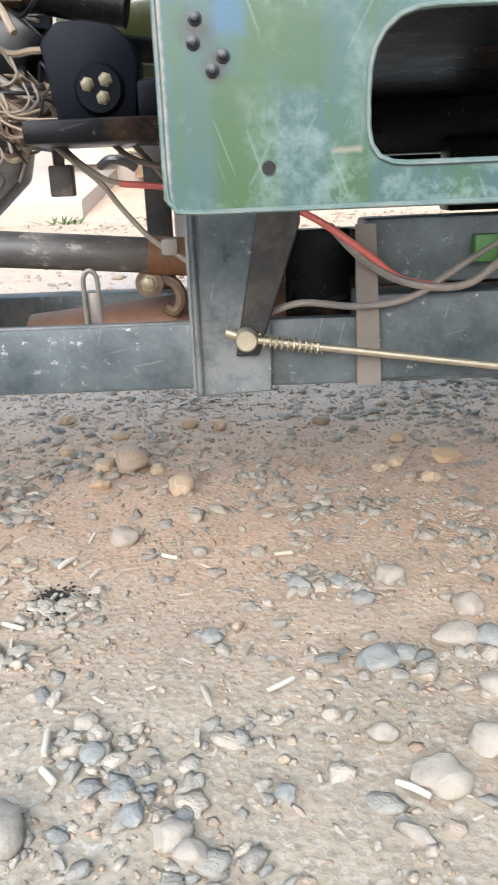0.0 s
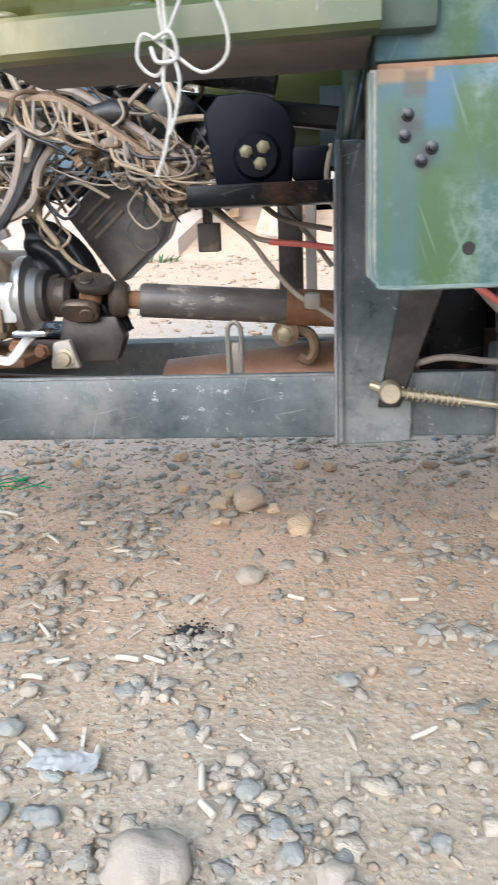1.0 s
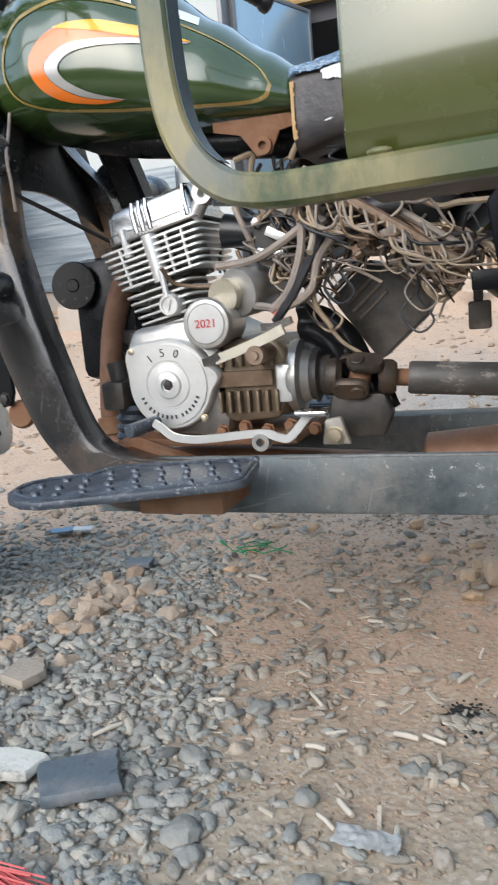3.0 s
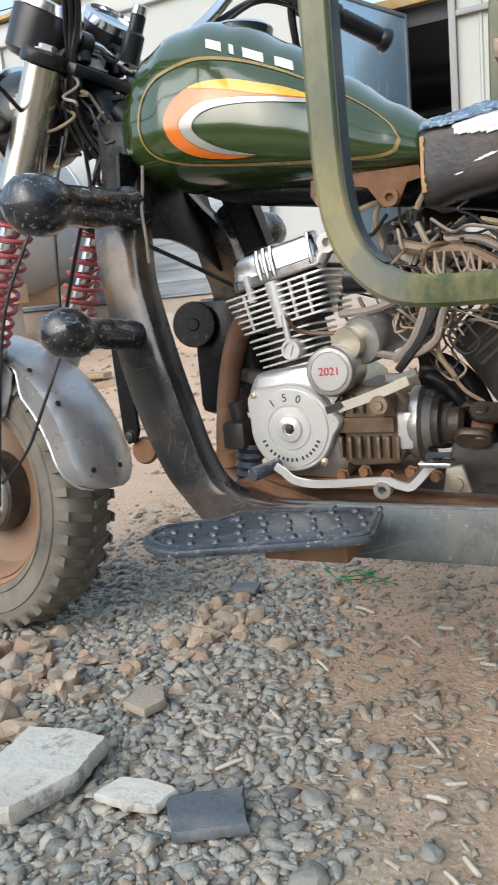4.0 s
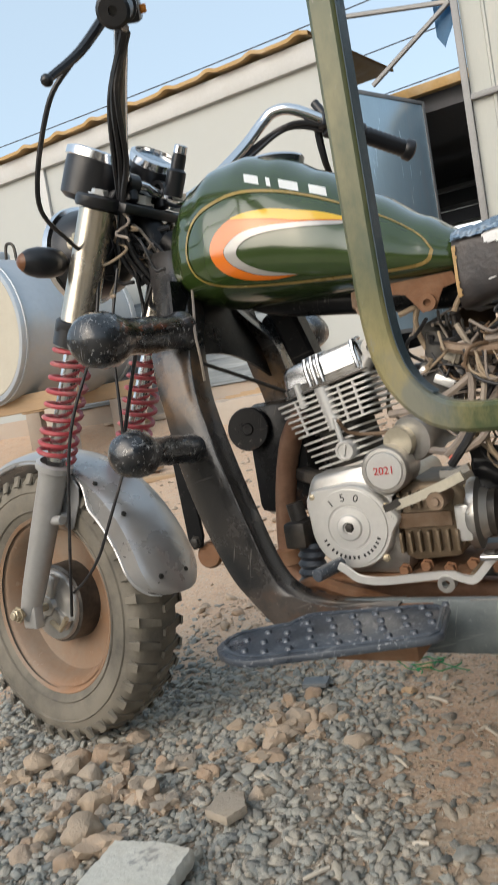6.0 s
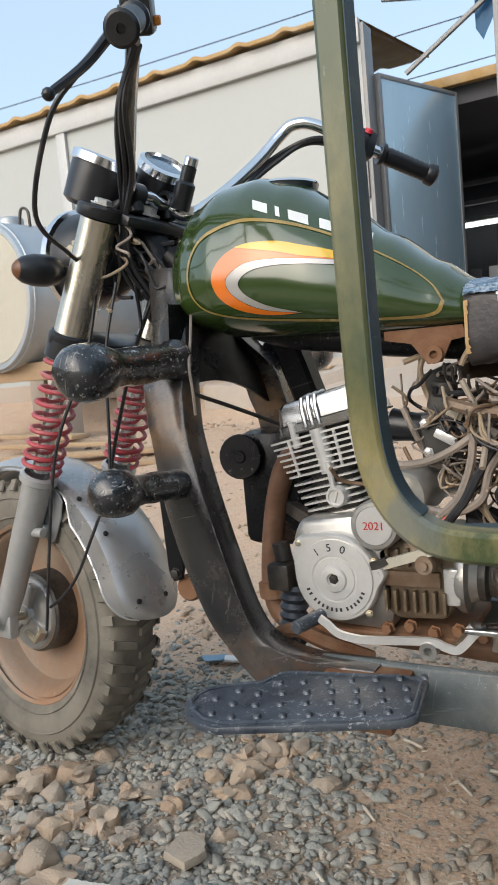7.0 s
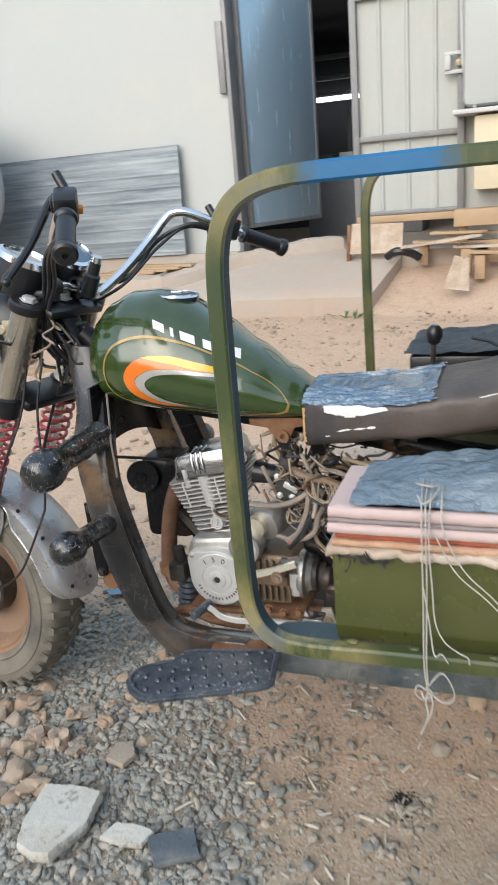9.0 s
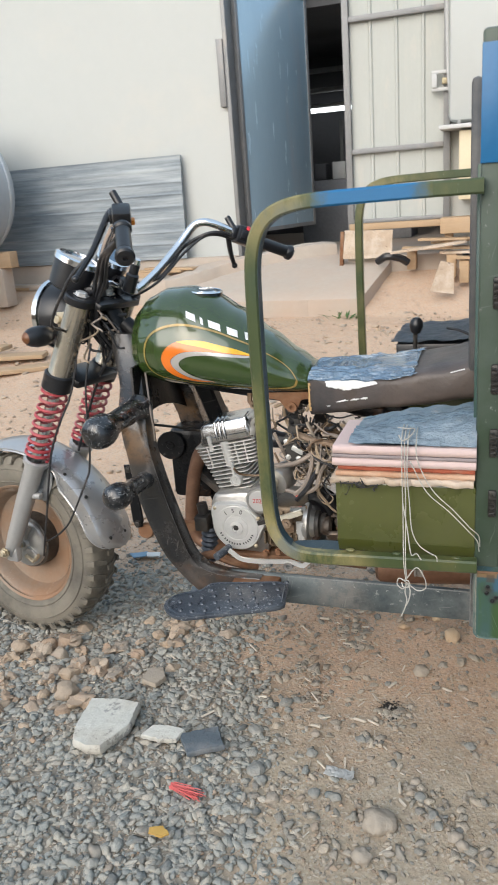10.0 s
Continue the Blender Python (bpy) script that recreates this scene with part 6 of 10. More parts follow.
floor_brown = surface("dusty brown steel", (0.085, 0.070, 0.058), 0.6, 0.1, 0.4, 9, 0.25, (0.19, 0.155, 0.125), 0.45)

# ---- side guards, side boxes, cargo bed ----
for y, yb0, yb1, sgn, sx in ((0.4750, 0.4880, 0.618, -1, 0.0), (2 * YC - 0.49, 2 * YC - 0.80, 2 * YC - 0.508, 1, -0.035)):
    pts = [(0.0, y, 1.2685), (-0.12, y, 1.268), (-0.24, y, 1.266), (-0.272, y, 1.2645), (-0.303, y, 1.2605), (-0.331, y, 1.2515), (-0.352, y, 1.236), (-0.3665, y, 1.212), (-0.3755, y, 1.175), (-0.3785, y, 1.12), (-0.3795, y, 1.0), (-0.3785, y, 0.85), (-0.3775, y, 0.76), (-0.3755, y, 0.71), (-0.3695, y, 0.676), (-0.3570, y, 0.651), (-0.338, y, 0.633), (-0.313, y, 0.625), (-0.27, y, 0.6235), (-0.2, y, 0.6255), (0.0, y, 0.6295)]
    bm = B()
    tube(bm, smooth_path([(p[0] + (sx if p[0] < -0.01 else 0), p[1], p[2] + (0.020 if sgn > 0 and p[2] > 1.1 else 0.0)) for p in pts], 3), 0.0118, square=True)
    guard_loop = part("guard_loop", bm, loop_paint, trike, "square tube side guard brushed green with blue and yellow traces and painted golden glints", angle=35)
    if sgn < 0:
        # thin strip on the inner face: blue grey wear darkened by painted shade
        run = [Vector(p) for p in smooth_path(pts[3:17], 3)]
        rings = []
        for k in range(1, len(run) - 1):
            d = (run[k + 1] - run[k - 1]).normalized()
            inward = Vector((-d.z, 0, d.x))
            if inward.x < -0.2:
                inward = -inward
            c = run[k] + inward * 0.0120
            rings.append([c + Vector((0, -0.0108, 0)), c + Vector((0, 0.0108, 0)), c + inward * 0.0008 + Vector((0, 0.0105, 0)), c + inward * 0.0008 + Vector((0, -0.0105, 0))])
        bm = B()
        loft(bm, rings)
        part("inner_face", bm, shaded_inner_blue, guard_loop, "rubbed blue grey inner face of the tube with its shade coloured in", angle=35)
        bm = B()
        tube(bm, [(-0.268, y, 1.2648), (-0.24, y, 1.2660), (-0.12, y, 1.268), (-0.075, y, 1.2684)], 0.0122, square=True)
        part("blue_band", bm, blue_over_green, guard_loop, "blue painted stretch of the tube", angle=35)
    bm = B()
    box(bm, -0.252, -0.004, yb0, yb1, 0.656, 0.772, 0.004)
    inset = 0.011 if sgn < 0 else 0.0
    loft(bm, [[(x, yb0, 0.6575), (x, yb0 + inset, 0.630), (x, yb1, 0.630), (x, yb1, 0.6575)] for x in (-0.2515, -0.0045)])
    sb = part("side_box", bm, box_green, trike, "olive green sheet metal side box")
    bm = B()
    for wx in (-0.226, -0.140, -0.035):
        bm = B()
        ball(bm, (wx, y - sgn * 0.003, 0.6400), 0.0055, 2, (1.7, 1.0, 0.6))
        part("weld", bm, loop_paint, sb)
    bm = B()
    box(bm, -0.245, -0.004, yb0, yb0 + 0.098, 0.617, 0.6295, 0.002)
    part("box_floor", bm, floor_brown, sb, "dusty brown steel box floor")
    bm = B()
    plate(bm, [(px, yb0 + py * -sgn if sgn < 0 else yb1 - py, 0.6225) for px, py in ((-0.2465, -0.002), (-0.2465, 0.052), (-0.300, 0.050), (-0.340, 0.042), (-0.360, 0.016), (-0.350, -0.002))], (0, 0, 0.004))
    part("floor_lip", bm, shaded_inner_blue, sb, "rubbed blue grey floor plate in the bend of the tube")
# side panel of the cargo bed with its opening
for y, d in ((0.50, 0.004), (2 * YC - 0.50, -0.004)):
    bm = B()
    outer = [(-0.0045, 0.6015), (-0.004, 0.482), (0.000, 0.473), (0.012, 0.469), (0.62, 0.469), (0.62, 0.6015)]
    hole = [(0.158, 0.577), (0.147, 0.576), (0.136, 0.5725), (0.127, 0.565), (0.1215, 0.556), (0.119, 0.546), (0.1180, 0.53), (0.1182, 0.513), (0.120, 0.504), (0.125, 0.497), (0.133, 0.4935), (0.143, 0.4925), (0.54, 0.4925), (0.55, 0.502), (0.55, 0.57), (0.54, 0.577)]
    def ring_fill(bm, o, h, y):
        ov = [bm.verts.new((a, y, b)) for a, b in o]
        hv = [bm.verts.new((a, y, b)) for a, b in h]
        es = [bm.edges.new((ov[i], ov[(i + 1) % len(ov)])) for i in range(len(ov))] + [bm.edges.new((hv[i], hv[(i + 1) % len(hv)])) for i in range(len(hv))]
        bmesh.ops.triangle_fill(bm, edges=es, use_beauty=True)
    ring_fill(bm, outer, hole, y)
    out = bmesh.ops.extrude_face_region(bm, geom=bm.faces[:])
    bmesh.ops.translate(bm, vec=(0, d * 3, 0), verts=[v for v in out["geom"] if isinstance(v, bmesh.types.BMVert)])
    sp = part("bed_skirt", bm, panel_weathered, trike, "scratched green skirt panel with a rounded opening", smooth=False)
    if d > 0:
        for bx, bz in ((0.0188, 0.575), (0.0170, 0.5625), (0.0340, 0.555), (0.0275, 0.5475)):
            bm = B()
            lathe(bm, [(0.0042, 0.0), (0.004, 0.0015), (0.0026, 0.002), (0.0022, 0.005), (0.0, 0.0055)], (bx, y, bz), (0, -1, 0), 10)
            part("bolt", bm, plastic_black, sp, "grimy bolt")
        # solid black disc painted as the dark inside of a hole
        bm = B()
        lathe(bm, [(0, 0), (0.0042, 0), (0.0042, 0.0012), (0, 0.0012)], (0.0585, y, 0.493), (0, -1, 0), 14)
        part("hole", bm, char_hole_black, sp)
        bm = B()
        tube(bm, smooth_path([(-0.0045, y - 0.0005, 0.600), (-0.0043, y - 0.0005, 0.54), (-0.004, y - 0.0005, 0.484), (0.000, y - 0.0005, 0.473), (0.012, y - 0.0005, 0.469), (0.10, y - 0.0005, 0.469), (0.62, y - 0.0005, 0.469)], 4), 0.0017, 6)
        part("rolled_edge", bm, edge_paint, sp, "pale worn rolled edge")
        bm = B()
        box(bm, -0.0060, -0.0042, y + 0.0005, y + 0.034, 0.476, 0.6005, 0.0006)
        part("return_flange", bm, panel_weathered, sp, "pale worn flange folded back from the skirt")
        bm = B()
        tube(bm, [(a, y - 0.0005, b) for a, b in hole], 0.0018, 6, closed=True)
        part("rolled_edge", bm, edge_paint, sp, "pale worn rolled edge")
    bm = B()
    box(bm, -0.002, 2.3, min(y, y + d * 8), max(y, y + d * 8), 0.6055, 1.28, 0.003)
    bm_gap = B()
    box(bm_gap, 0.000, 2.29, min(y + d * 0.5, y + d * 6), max(y + d * 0.5, y + d * 6), 0.597, 0.6052, 0.001)
    part("seam_angle", bm_gap, rusty_steel, trike, "rusty angle iron in the panel seam")
    sd = part("bed_side", bm, panel_weathered, trike, "worn green and blue side wall of the cargo bed")
    bm = B()
    box(bm, -0.006, 0.036, min(y - d * 3, y + d * 10), max(y - d * 3, y + d * 10), 0.62, 1.485, 0.006)
    part("corner_post", bm, post_paint, trike, "green corner post with blue paint showing")
    if d > 0:
        for zz in (0.72, 0.83, 0.94, 1.08):
            bm = B()
            box(bm, 0.016, 0.030, y - 0.019, y - 0.010, zz, zz + 0.05, 0.003)
            tube(bm, [(0.023 + 0.006 * math.cos(i * 1.3), y - 0.022 + 0.004 * math.sin(i * 1.3), zz + 0.004 + i * 0.0018) for i in range(24)], 0.0016, 5)
            part("latch_spring", bm, dark_steel, sd)
        bm = B()
        box(bm, -0.0065, 0.0365, y - 0.016, y - 0.0125, 1.30, 1.465, 0.001)
        part("blue_patch", bm, blue_paint, sd, "chipped blue paint patch")
bm = B()
box(bm, 0.0, 2.3, 0.52, 1.64, 0.60, 0.64, 0.004)
part("bed_floor", bm, black_paint, trike, "dark steel cargo bed floor")
bm = B()
for x in (0.9, 1.6, 2.2):
    box(bm, x, x + 0.06, 0.53, 1.63, 0.545, 0.598, 0.004)
part("cross_member", bm, black_paint, trike)
bm = B()
box(bm, 0.10, 2.2, 1.24, 1.30, 0.523, 0.598, 0.004)
box(bm, 0.33, 0.52, 1.18, 1.24, 0.44, 0.54, 0.006)
part("bed_runner", bm, black_paint, trike, "black steel runner under the cargo bed")
bm = B()
box(bm, 2.28, 2.3, 0.53, 1.63, 0.645, 1.28, 0.003)
part("tailgate", bm, panel_weathered, trike, "worn green tailgate")
# rear axle and wheels, behind the seen stretch
for y in (0.60, 1.56):
    bm = B()
    lathe(bm, [(0.10, -0.06), (0.17, -0.055), (0.25, -0.065), (0.28, -0.05), (0.287, 0), (0.28, 0.05), (0.25, 0.065), (0.17, 0.055), (0.10, 0.06)], (1.65, y, 0.287), (0, 1, 0), 48)
    rw = part("rear_wheel", bm, tyre_rubber, trike, "dusty rear tyre")
    bm = B()
    lathe(bm, [(0, -0.03), (0.08, -0.03), (0.15, -0.04), (0.18, -0.05), (0.18, 0.05), (0, 0.05)], (1.65, y, 0.287), (0, 1, 0), 32)
    part("rim", bm, rim_paint, rw)
bm = B()
rod(bm, (1.65, 0.56, 0.287), (1.65, 1.60, 0.287), 0.04, 16)
part("rear_axle", bm, dark_steel, trike)

# ---- posts and linkages under the bed ----
bm = B()
plate(bm, [(-0.026, 0.884, 0.252), (0.062, 0.884, 0.256), (0.066, 0.884, 0.60), (-0.022, 0.884, 0.60)], (0, 0.014, 0))
box(bm, -0.026, -0.018, 0.875, 0.96, 0.256, 0.60, 0.002)
bevel_all(bm, 0.0015, 1)
bed_post = part("bed_post", bm, rail_paint, trike, "scuffed dark channel post carrying the bed")
worn_edge = surface("rubbed pale edge", (0.26, 0.26, 0.25), 0.55, 0.1, 0.5, 30, 0.3, (0.10, 0.10, 0.10), 0.42)
bm = B()
tube(bm, [(-0.0265, 0.8745, 0.262), (-0.0265, 0.8745, 0.36), (-0.0260, 0.8745, 0.48), (-0.0255, 0.8745, 0.56)], 0.0022, 6)
part("worn_edge", bm, worn_edge, bed_post, "pale rubbed edge of the post")
bm = B()
tube(bm, [(-0.45, 0.9015, 0.3365), (-0.30, 0.9013, 0.3367), (-0.15, 0.9015, 0.3365), (-0.03, 0.9014, 0.3366)], 0.0018, 6)
part("worn_edge", bm, worn_edge, trike, "pale rubbed edge of the rail")
bm = B()
plate(bm, [(0.022, 0.876, 0.30), (0.048, 0.876, 0.30), (0.098, 0.876, 0.445), (0.098, 0.876, 0.475), (0.055, 0.876, 0.475)], (0, 0.006, 0))
bevel_all(bm, 0.0015, 1)
part("lever_arm", bm, dark_steel, trike, "dark steel lever arm")
bm = B()
rod(bm, (0.035, 0.865, 0.322), (0.62, 0.868, 0.235), 0.0045, 10)
part("pull_rod", bm, zinc, trike, "tan plated pull rod")
bm = B()
lathe(bm, [(0, -0.012), (0.011, -0.012), (0.013, -0.009), (0.013, 0.009), (0.011, 0.012), (0, 0.012)], (0.035, 0.862, 0.322), (0, 1, 0), 16)
rod(bm, (0.035, 0.865, 0.322), (0.012, 0.868, 0.330), 0.006, 10)
part("rod_end", bm, zinc, trike, "plated rod end")
bm = B()
tube(bm, [(0.05 + 0.0022 * i / 2, 0.8655 + 0.007 * math.sin(i * 1.05), 0.3195 - 0.00033 * i / 2 + 0.007 * math.cos(i * 1.05)) for i in range(64)], 0.0014, 5)
part("return_spring", bm, zinc, trike, "coil return spring on the rod")
bm = B()
box(bm, 0.165, 0.75, 0.895, 0.975, 0.262, 0.362, 0.005)
box(bm, 0.172, 0.75, 0.905, 0.975, 0.372, 0.445, 0.005)
part("rear_crossbeam", bm, rail_paint, trike, "dusty grey rear frame section")
bm = B()
plate(bm, [(0.162, 0.886, 0.258), (0.190, 0.886, 0.258), (0.182, 0.886, 0.44), (0.160, 0.886, 0.44)], (0, 0.01, 0))
part("hanger_plate", bm, surface("tan primer", (0.23, 0.19, 0.155), 0.7, 0, 0.2, 12, 0.2), trike)
bm = B()
box(bm, 0.29, 0.315, 0.880, 0.898, 0.395, 0.425, 0.003)
part("green_clip", bm, surface("green clip paint", (0.08, 0.20, 0.05), 0.5, 0, 0.2, 12, 0.2), trike)
bm = B()
box(bm, 0.07, 0.9, 1.19, 1.27, 0.262, 0.42, 0.004)
box(bm, 0.085, 0.17, 1.02, 1.03, 0.26, 0.43, 0.003)
part("inner_frame", bm, black_paint, trike)
# black bracket with the motor cover and its bolts
bm = B()
box(bm, -0.195, -0.02, 0.885, 0.995, 0.536, 0.560, 0.003)
part("shelf_bracket", bm, black_paint, trike, "black steel shelf bracket")
bm = B()
plate(bm, [(-0.166, 0.93, 0.560), (-0.078, 0.93, 0.560), (-0.072, 0.93, 0.620), (-0.080, 0.93, 0.640), (-0.098, 0.93, 0.656), (-0.128, 0.93, 0.662), (-0.160, 0.93, 0.660), (-0.178, 0.93, 0.640)], (0, 0.05, 0))
bevel_all(bm, 0.004)
box(bm, -0.075, -0.03, 0.92, 0.98, 0.561, 0.600, 0.006)
lathe(bm, [(0.0, 0.006), (0.024, 0.006), (0.028, 0.0)], (-0.116, 0.930, 0.592), (0, -1, 0), 28)
mc = part("relay_box", bm, surface("navy black cover", (0.004, 0.005, 0.010), 0.5, 0, 0.3, 9, 0.1, (0.04, 0.035, 0.032), 0.3, spec=0.2), trike, "black moulded relay cover")
for bx, bz in ((-0.128, 0.597), (-0.108, 0.601), (-0.112, 0.583)):
    bm = B()
    hexbolt(bm, (bx, 0.9245, bz), (0, -1, 0), 0.0058, 0.005)
    part("bolt", bm, brass, mc, "brass bolt head")
bm = B()
box(bm, -0.113, -0.075, 1.20, 1.215, 0.34, 0.56, 0.003)
part("stay", bm, dark_steel, trike)
bm = B()
box(bm, -0.071, -0.054, 1.20, 1.212, 0.36, 0.56, 0.002)
part("stay", bm, surface("pale dusty primer", (0.40, 0.37, 0.33), 0.7, 0, 0.25, 12, 0.2, DUST, 0.4), trike, "pale dusty upright strip")
# lower left mount, clips on the rail
bm = B()
tube(bm, smooth_path([(-0.1675, 0.98, 0.325), (-0.168, 0.98, 0.375), (-0.166, 0.98, 0.388), (-0.159, 0.98, 0.3935), (-0.152, 0.98, 0.388), (-0.150, 0.98, 0.375), (-0.1505, 0.98, 0.325)], 4), 0.0032, 8)
box(bm, -0.165, -0.1535, 0.983, 0.987, 0.322, 0.366, 0.001)
part("rail_clip", bm, surface("dull plated clip", (0.30, 0.27, 0.235), 0.5, 0.4, 0.3, 25, 0.2, (0.16, 0.12, 0.09), 0.4), trike, "slotted steel clip")
# rusty cylinder (silencer) lying between the rails
bm = B()
tube(bm, [(-0.29, 1.14, 0.268), (-0.28, 1.14, 0.268), (0.1, 1.14, 0.30), (0.45, 1.14, 0.30)], [0.04, 0.052, 0.056, 0.056], 24)
part("silencer", bm, exhaust_steel, trike, "rust-pink exhaust silencer")


# ---- engine ----
def boxy(bm, pts, y0, y1, bev):
    plate(bm, [(x, y0, z) for x, z in pts], (0, y1 - y0, 0))
    bevel_all(bm, bev)


bm = B()
boxy(bm, [(-0.715, 0.49), (-0.70, 0.39), (-0.66, 0.355), (-0.56, 0.350), (-0.545, 0.40), (-0.54, 0.50), (-0.60, 0.53), (-0.70, 0.52)], 0.985, 1.20, 0.012)
engine = part("engine", bm, aluminium, trike, "air-cooled single-cylinder engine, dusty aluminium")
# left cover: round face with a front lobe and a rear ear
CC = Vector((-0.635, 0.962, 0.436))
pts = []
for i in range(64):
    a = 2 * math.pi * i / 64
    r = 0.0685 + 0.018 * math.exp(-((a - 2.45) / 0.34) ** 2) + 0.013 * math.exp(-((a - 0.12) / 0.20) ** 2) + 0.013 * math.exp(-((a - 6.40) / 0.20) ** 2)
    pts.append((CC.x + r * math.cos(a), CC.z + r * math.sin(a)))
bm = B()
secs = []
for y, k in ((0.992, 1.0), (0.972, 1.0), (0.966, 0.985), (0.9635, 0.95)):
    secs.append([(CC.x + (x - CC.x) * k, y, CC.z + (z - CC.z) * k) for x, z in pts])
loft(bm, secs)
cover = part("crankcase_cover", bm, aluminium_clean, engine, "bright cast aluminium crankcase cover")
bm = B()
lathe(bm, [(0.0605, 0.0), (0.060, 0.003), (0.037, 0.0035), (0.0355, 0.0015), (0.033, 0.0015), (0.032, 0.004), (0.021, 0.005), (0.019, 0.0085), (0.010, 0.010), (0.009, 0.006), (0.0, 0.006)], (CC.x, 0.9635, CC.z), (0, -1, 0), 48)
part("cover_cap", bm, aluminium_clean, cover, "ringed inspection cap")
bm = B()
hexbolt(bm, (CC.x, 0.958, CC.z), (0, -1, 0), 0.006, 0.004)
part("bolt", bm, dark_steel, cover)


def flat_text(body, at, size, spin=0.0, tilt=0.0):
    # letters that face the near side
    return text_mesh(body, size, 0.0004, Matrix.Translation(at) @ Matrix.Rotation(radians(90), 4, "X") @ Matrix.Rotation(spin, 4, "Z"))


for k, ch in enumerate("150"):
    a = radians(90 + 34 - 27 * k)
    part("digit", flat_text(ch, (CC.x + 0.0475 * math.cos(a), 0.9598, CC.z + 0.0475 * math.sin(a)), 0.017, a - math.pi / 2), black_print, cover, "black engraved digit", smooth=False)
# unread maker's line along the lower rim: plain bars
for k in range(15):
    a = radians(203 + 8.9 * k + (4 if k > 1 else 0) + (4 if k > 8 else 0))
    bm = B()
    box(bm, -0.0016, 0.0016, -0.0003, 0.0003, -0.0028, 0.0028, 0, Matrix.Translation((CC.x + 0.0485 * math.cos(a), 0.9598, CC.z + 0.0485 * math.sin(a))) @ Matrix.Rotation(-(a + math.pi / 2), 4, "Y"))
    part("print_bar", bm, black_print, cover, "small black print mark", smooth=False)
for dx, dz in ((-0.058, 0.052), (0.062, 0.028), (0.05, -0.052), (-0.03, -0.066)):
    bm = B()
    hexbolt(bm, (CC.x + dx, 0.966, CC.z + dz), (0, -1, 0), 0.005, 0.005)
    part("bolt", bm, zinc, cover)

# the round dated cap with its barrel
DC = Vector((-0.562, 0.950, 0.521))
bm = B()
lathe(bm, [(0, 0.07), (0.036, 0.07), (0.037, 0.012), (0.037, 0.004), (0.034, 0.0), (0.029, -0.0005), (0.028, 0.001), (0.0, 0.001)], DC, (0, 1, 0), 40)
cap = part("dated_cap", bm, aluminium, engine, "round aluminium cap with red print")
bm = B()
lathe(bm, [(0.0282, 0.0), (0.027, -0.0012), (0.0, -0.0015)], DC, (0, 1, 0), 40)
face = part("cap_face", bm, surface("silver cap face", (0.60, 0.59, 0.57), 0.3, 0.45, 0.1, 20, 0.05, (0.4, 0.34, 0.28), 0.25), cap, "silver metal face")
part("date_print", flat_text("2021", (DC.x, DC.y - 0.0021, DC.z), 0.0165), red_print, cap, "red printed number", smooth=False)
# starter barrel behind
bm = B()
lathe(bm, [(0, 0), (0.034, 0.0), (0.036, 0.004), (0.036, 0.05), (0.031, 0.056), (0.031, 0.12), (0, 0.12)], (-0.527, 0.992, 0.560), (0.35, 1, 0.12), 32)
part("starter_motor", bm, aluminium, engine, "dull grey starter motor")
bm = B()
lathe(bm, [(0, 0), (0.024, 0), (0.025, 0.003), (0.025, 0.016), (0, 0.016)], (-0.545, 0.980, 0.557), (0.2, 1, 0.1), 28)
part("starter_cap", bm, surface("cream metal cap", (0.50, 0.45, 0.35), 0.35, 0.6, 0.2, 20, 0.1, (0.25, 0.2, 0.14), 0.35), engine, "cream end cap")

# cylinder: fins stacked along an axis that leans forward
LEAN_U, LEAN_V = Vector((-0.208, 0, 0.978)), Vector((0.978, 0, 0.208))
CO = Vector((-0.640, YC, 0.490))


def cyl(a, y, b):
    return CO + LEAN_V * a + LEAN_U * b + Vector((0, y, 0))


def rounded(a0, a1, w, b0, b1, r=0.012, n=4):
    """A rounded rectangular slab of the cylinder."""
    sec = []
    for cx, cy, s in ((a1 - r, w - r, 0), (a0 + r, w - r, 1), (a0 + r, -w + r, 2), (a1 - r, -w + r, 3)):
        for k in range(n + 1):
            t = math.pi / 2 * (s + k / n)
            sec.append((cx + r * math.cos(t), cy + r * math.sin(t)))
    return [[cyl(a, y, b) for a, y in sec] for b in (b0, b1)]


# near-black core: the shade between the fins is put into its colour
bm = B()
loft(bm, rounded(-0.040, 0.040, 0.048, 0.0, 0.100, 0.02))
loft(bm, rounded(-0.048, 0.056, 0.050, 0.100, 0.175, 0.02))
barrel = part("cylinder", bm, dirty_shaded_case, engine, "aluminium cylinder with cooling fins")
levels = [(0.034 + 0.0112 * i, -0.052 - 0.0028 * i, 0.050, 0.062) for i in range(6)] + [(0.104 + 0.0098 * i, -0.068 - 0.0028 * i, 0.082 + 0.0018 * i, 0.068) for i in range(7)]
for b, a0, a1, w in levels:
    bm = B()
    loft(bm, rounded(a0, a1, w, b, b + 0.0032, 0.014))
    part("fin", bm, aluminium_clean, barrel, smooth=True)
for a in (-0.045, 0.032, 0.058):
    bm = B()
    p, q = cyl(a, -0.064, 0.104), cyl(a * 1.05, -0.066, 0.163)
    tube(bm, [p, q], 0.0028, 6)
    part("fin_rib", bm, aluminium_clean, barrel)
bm = B()
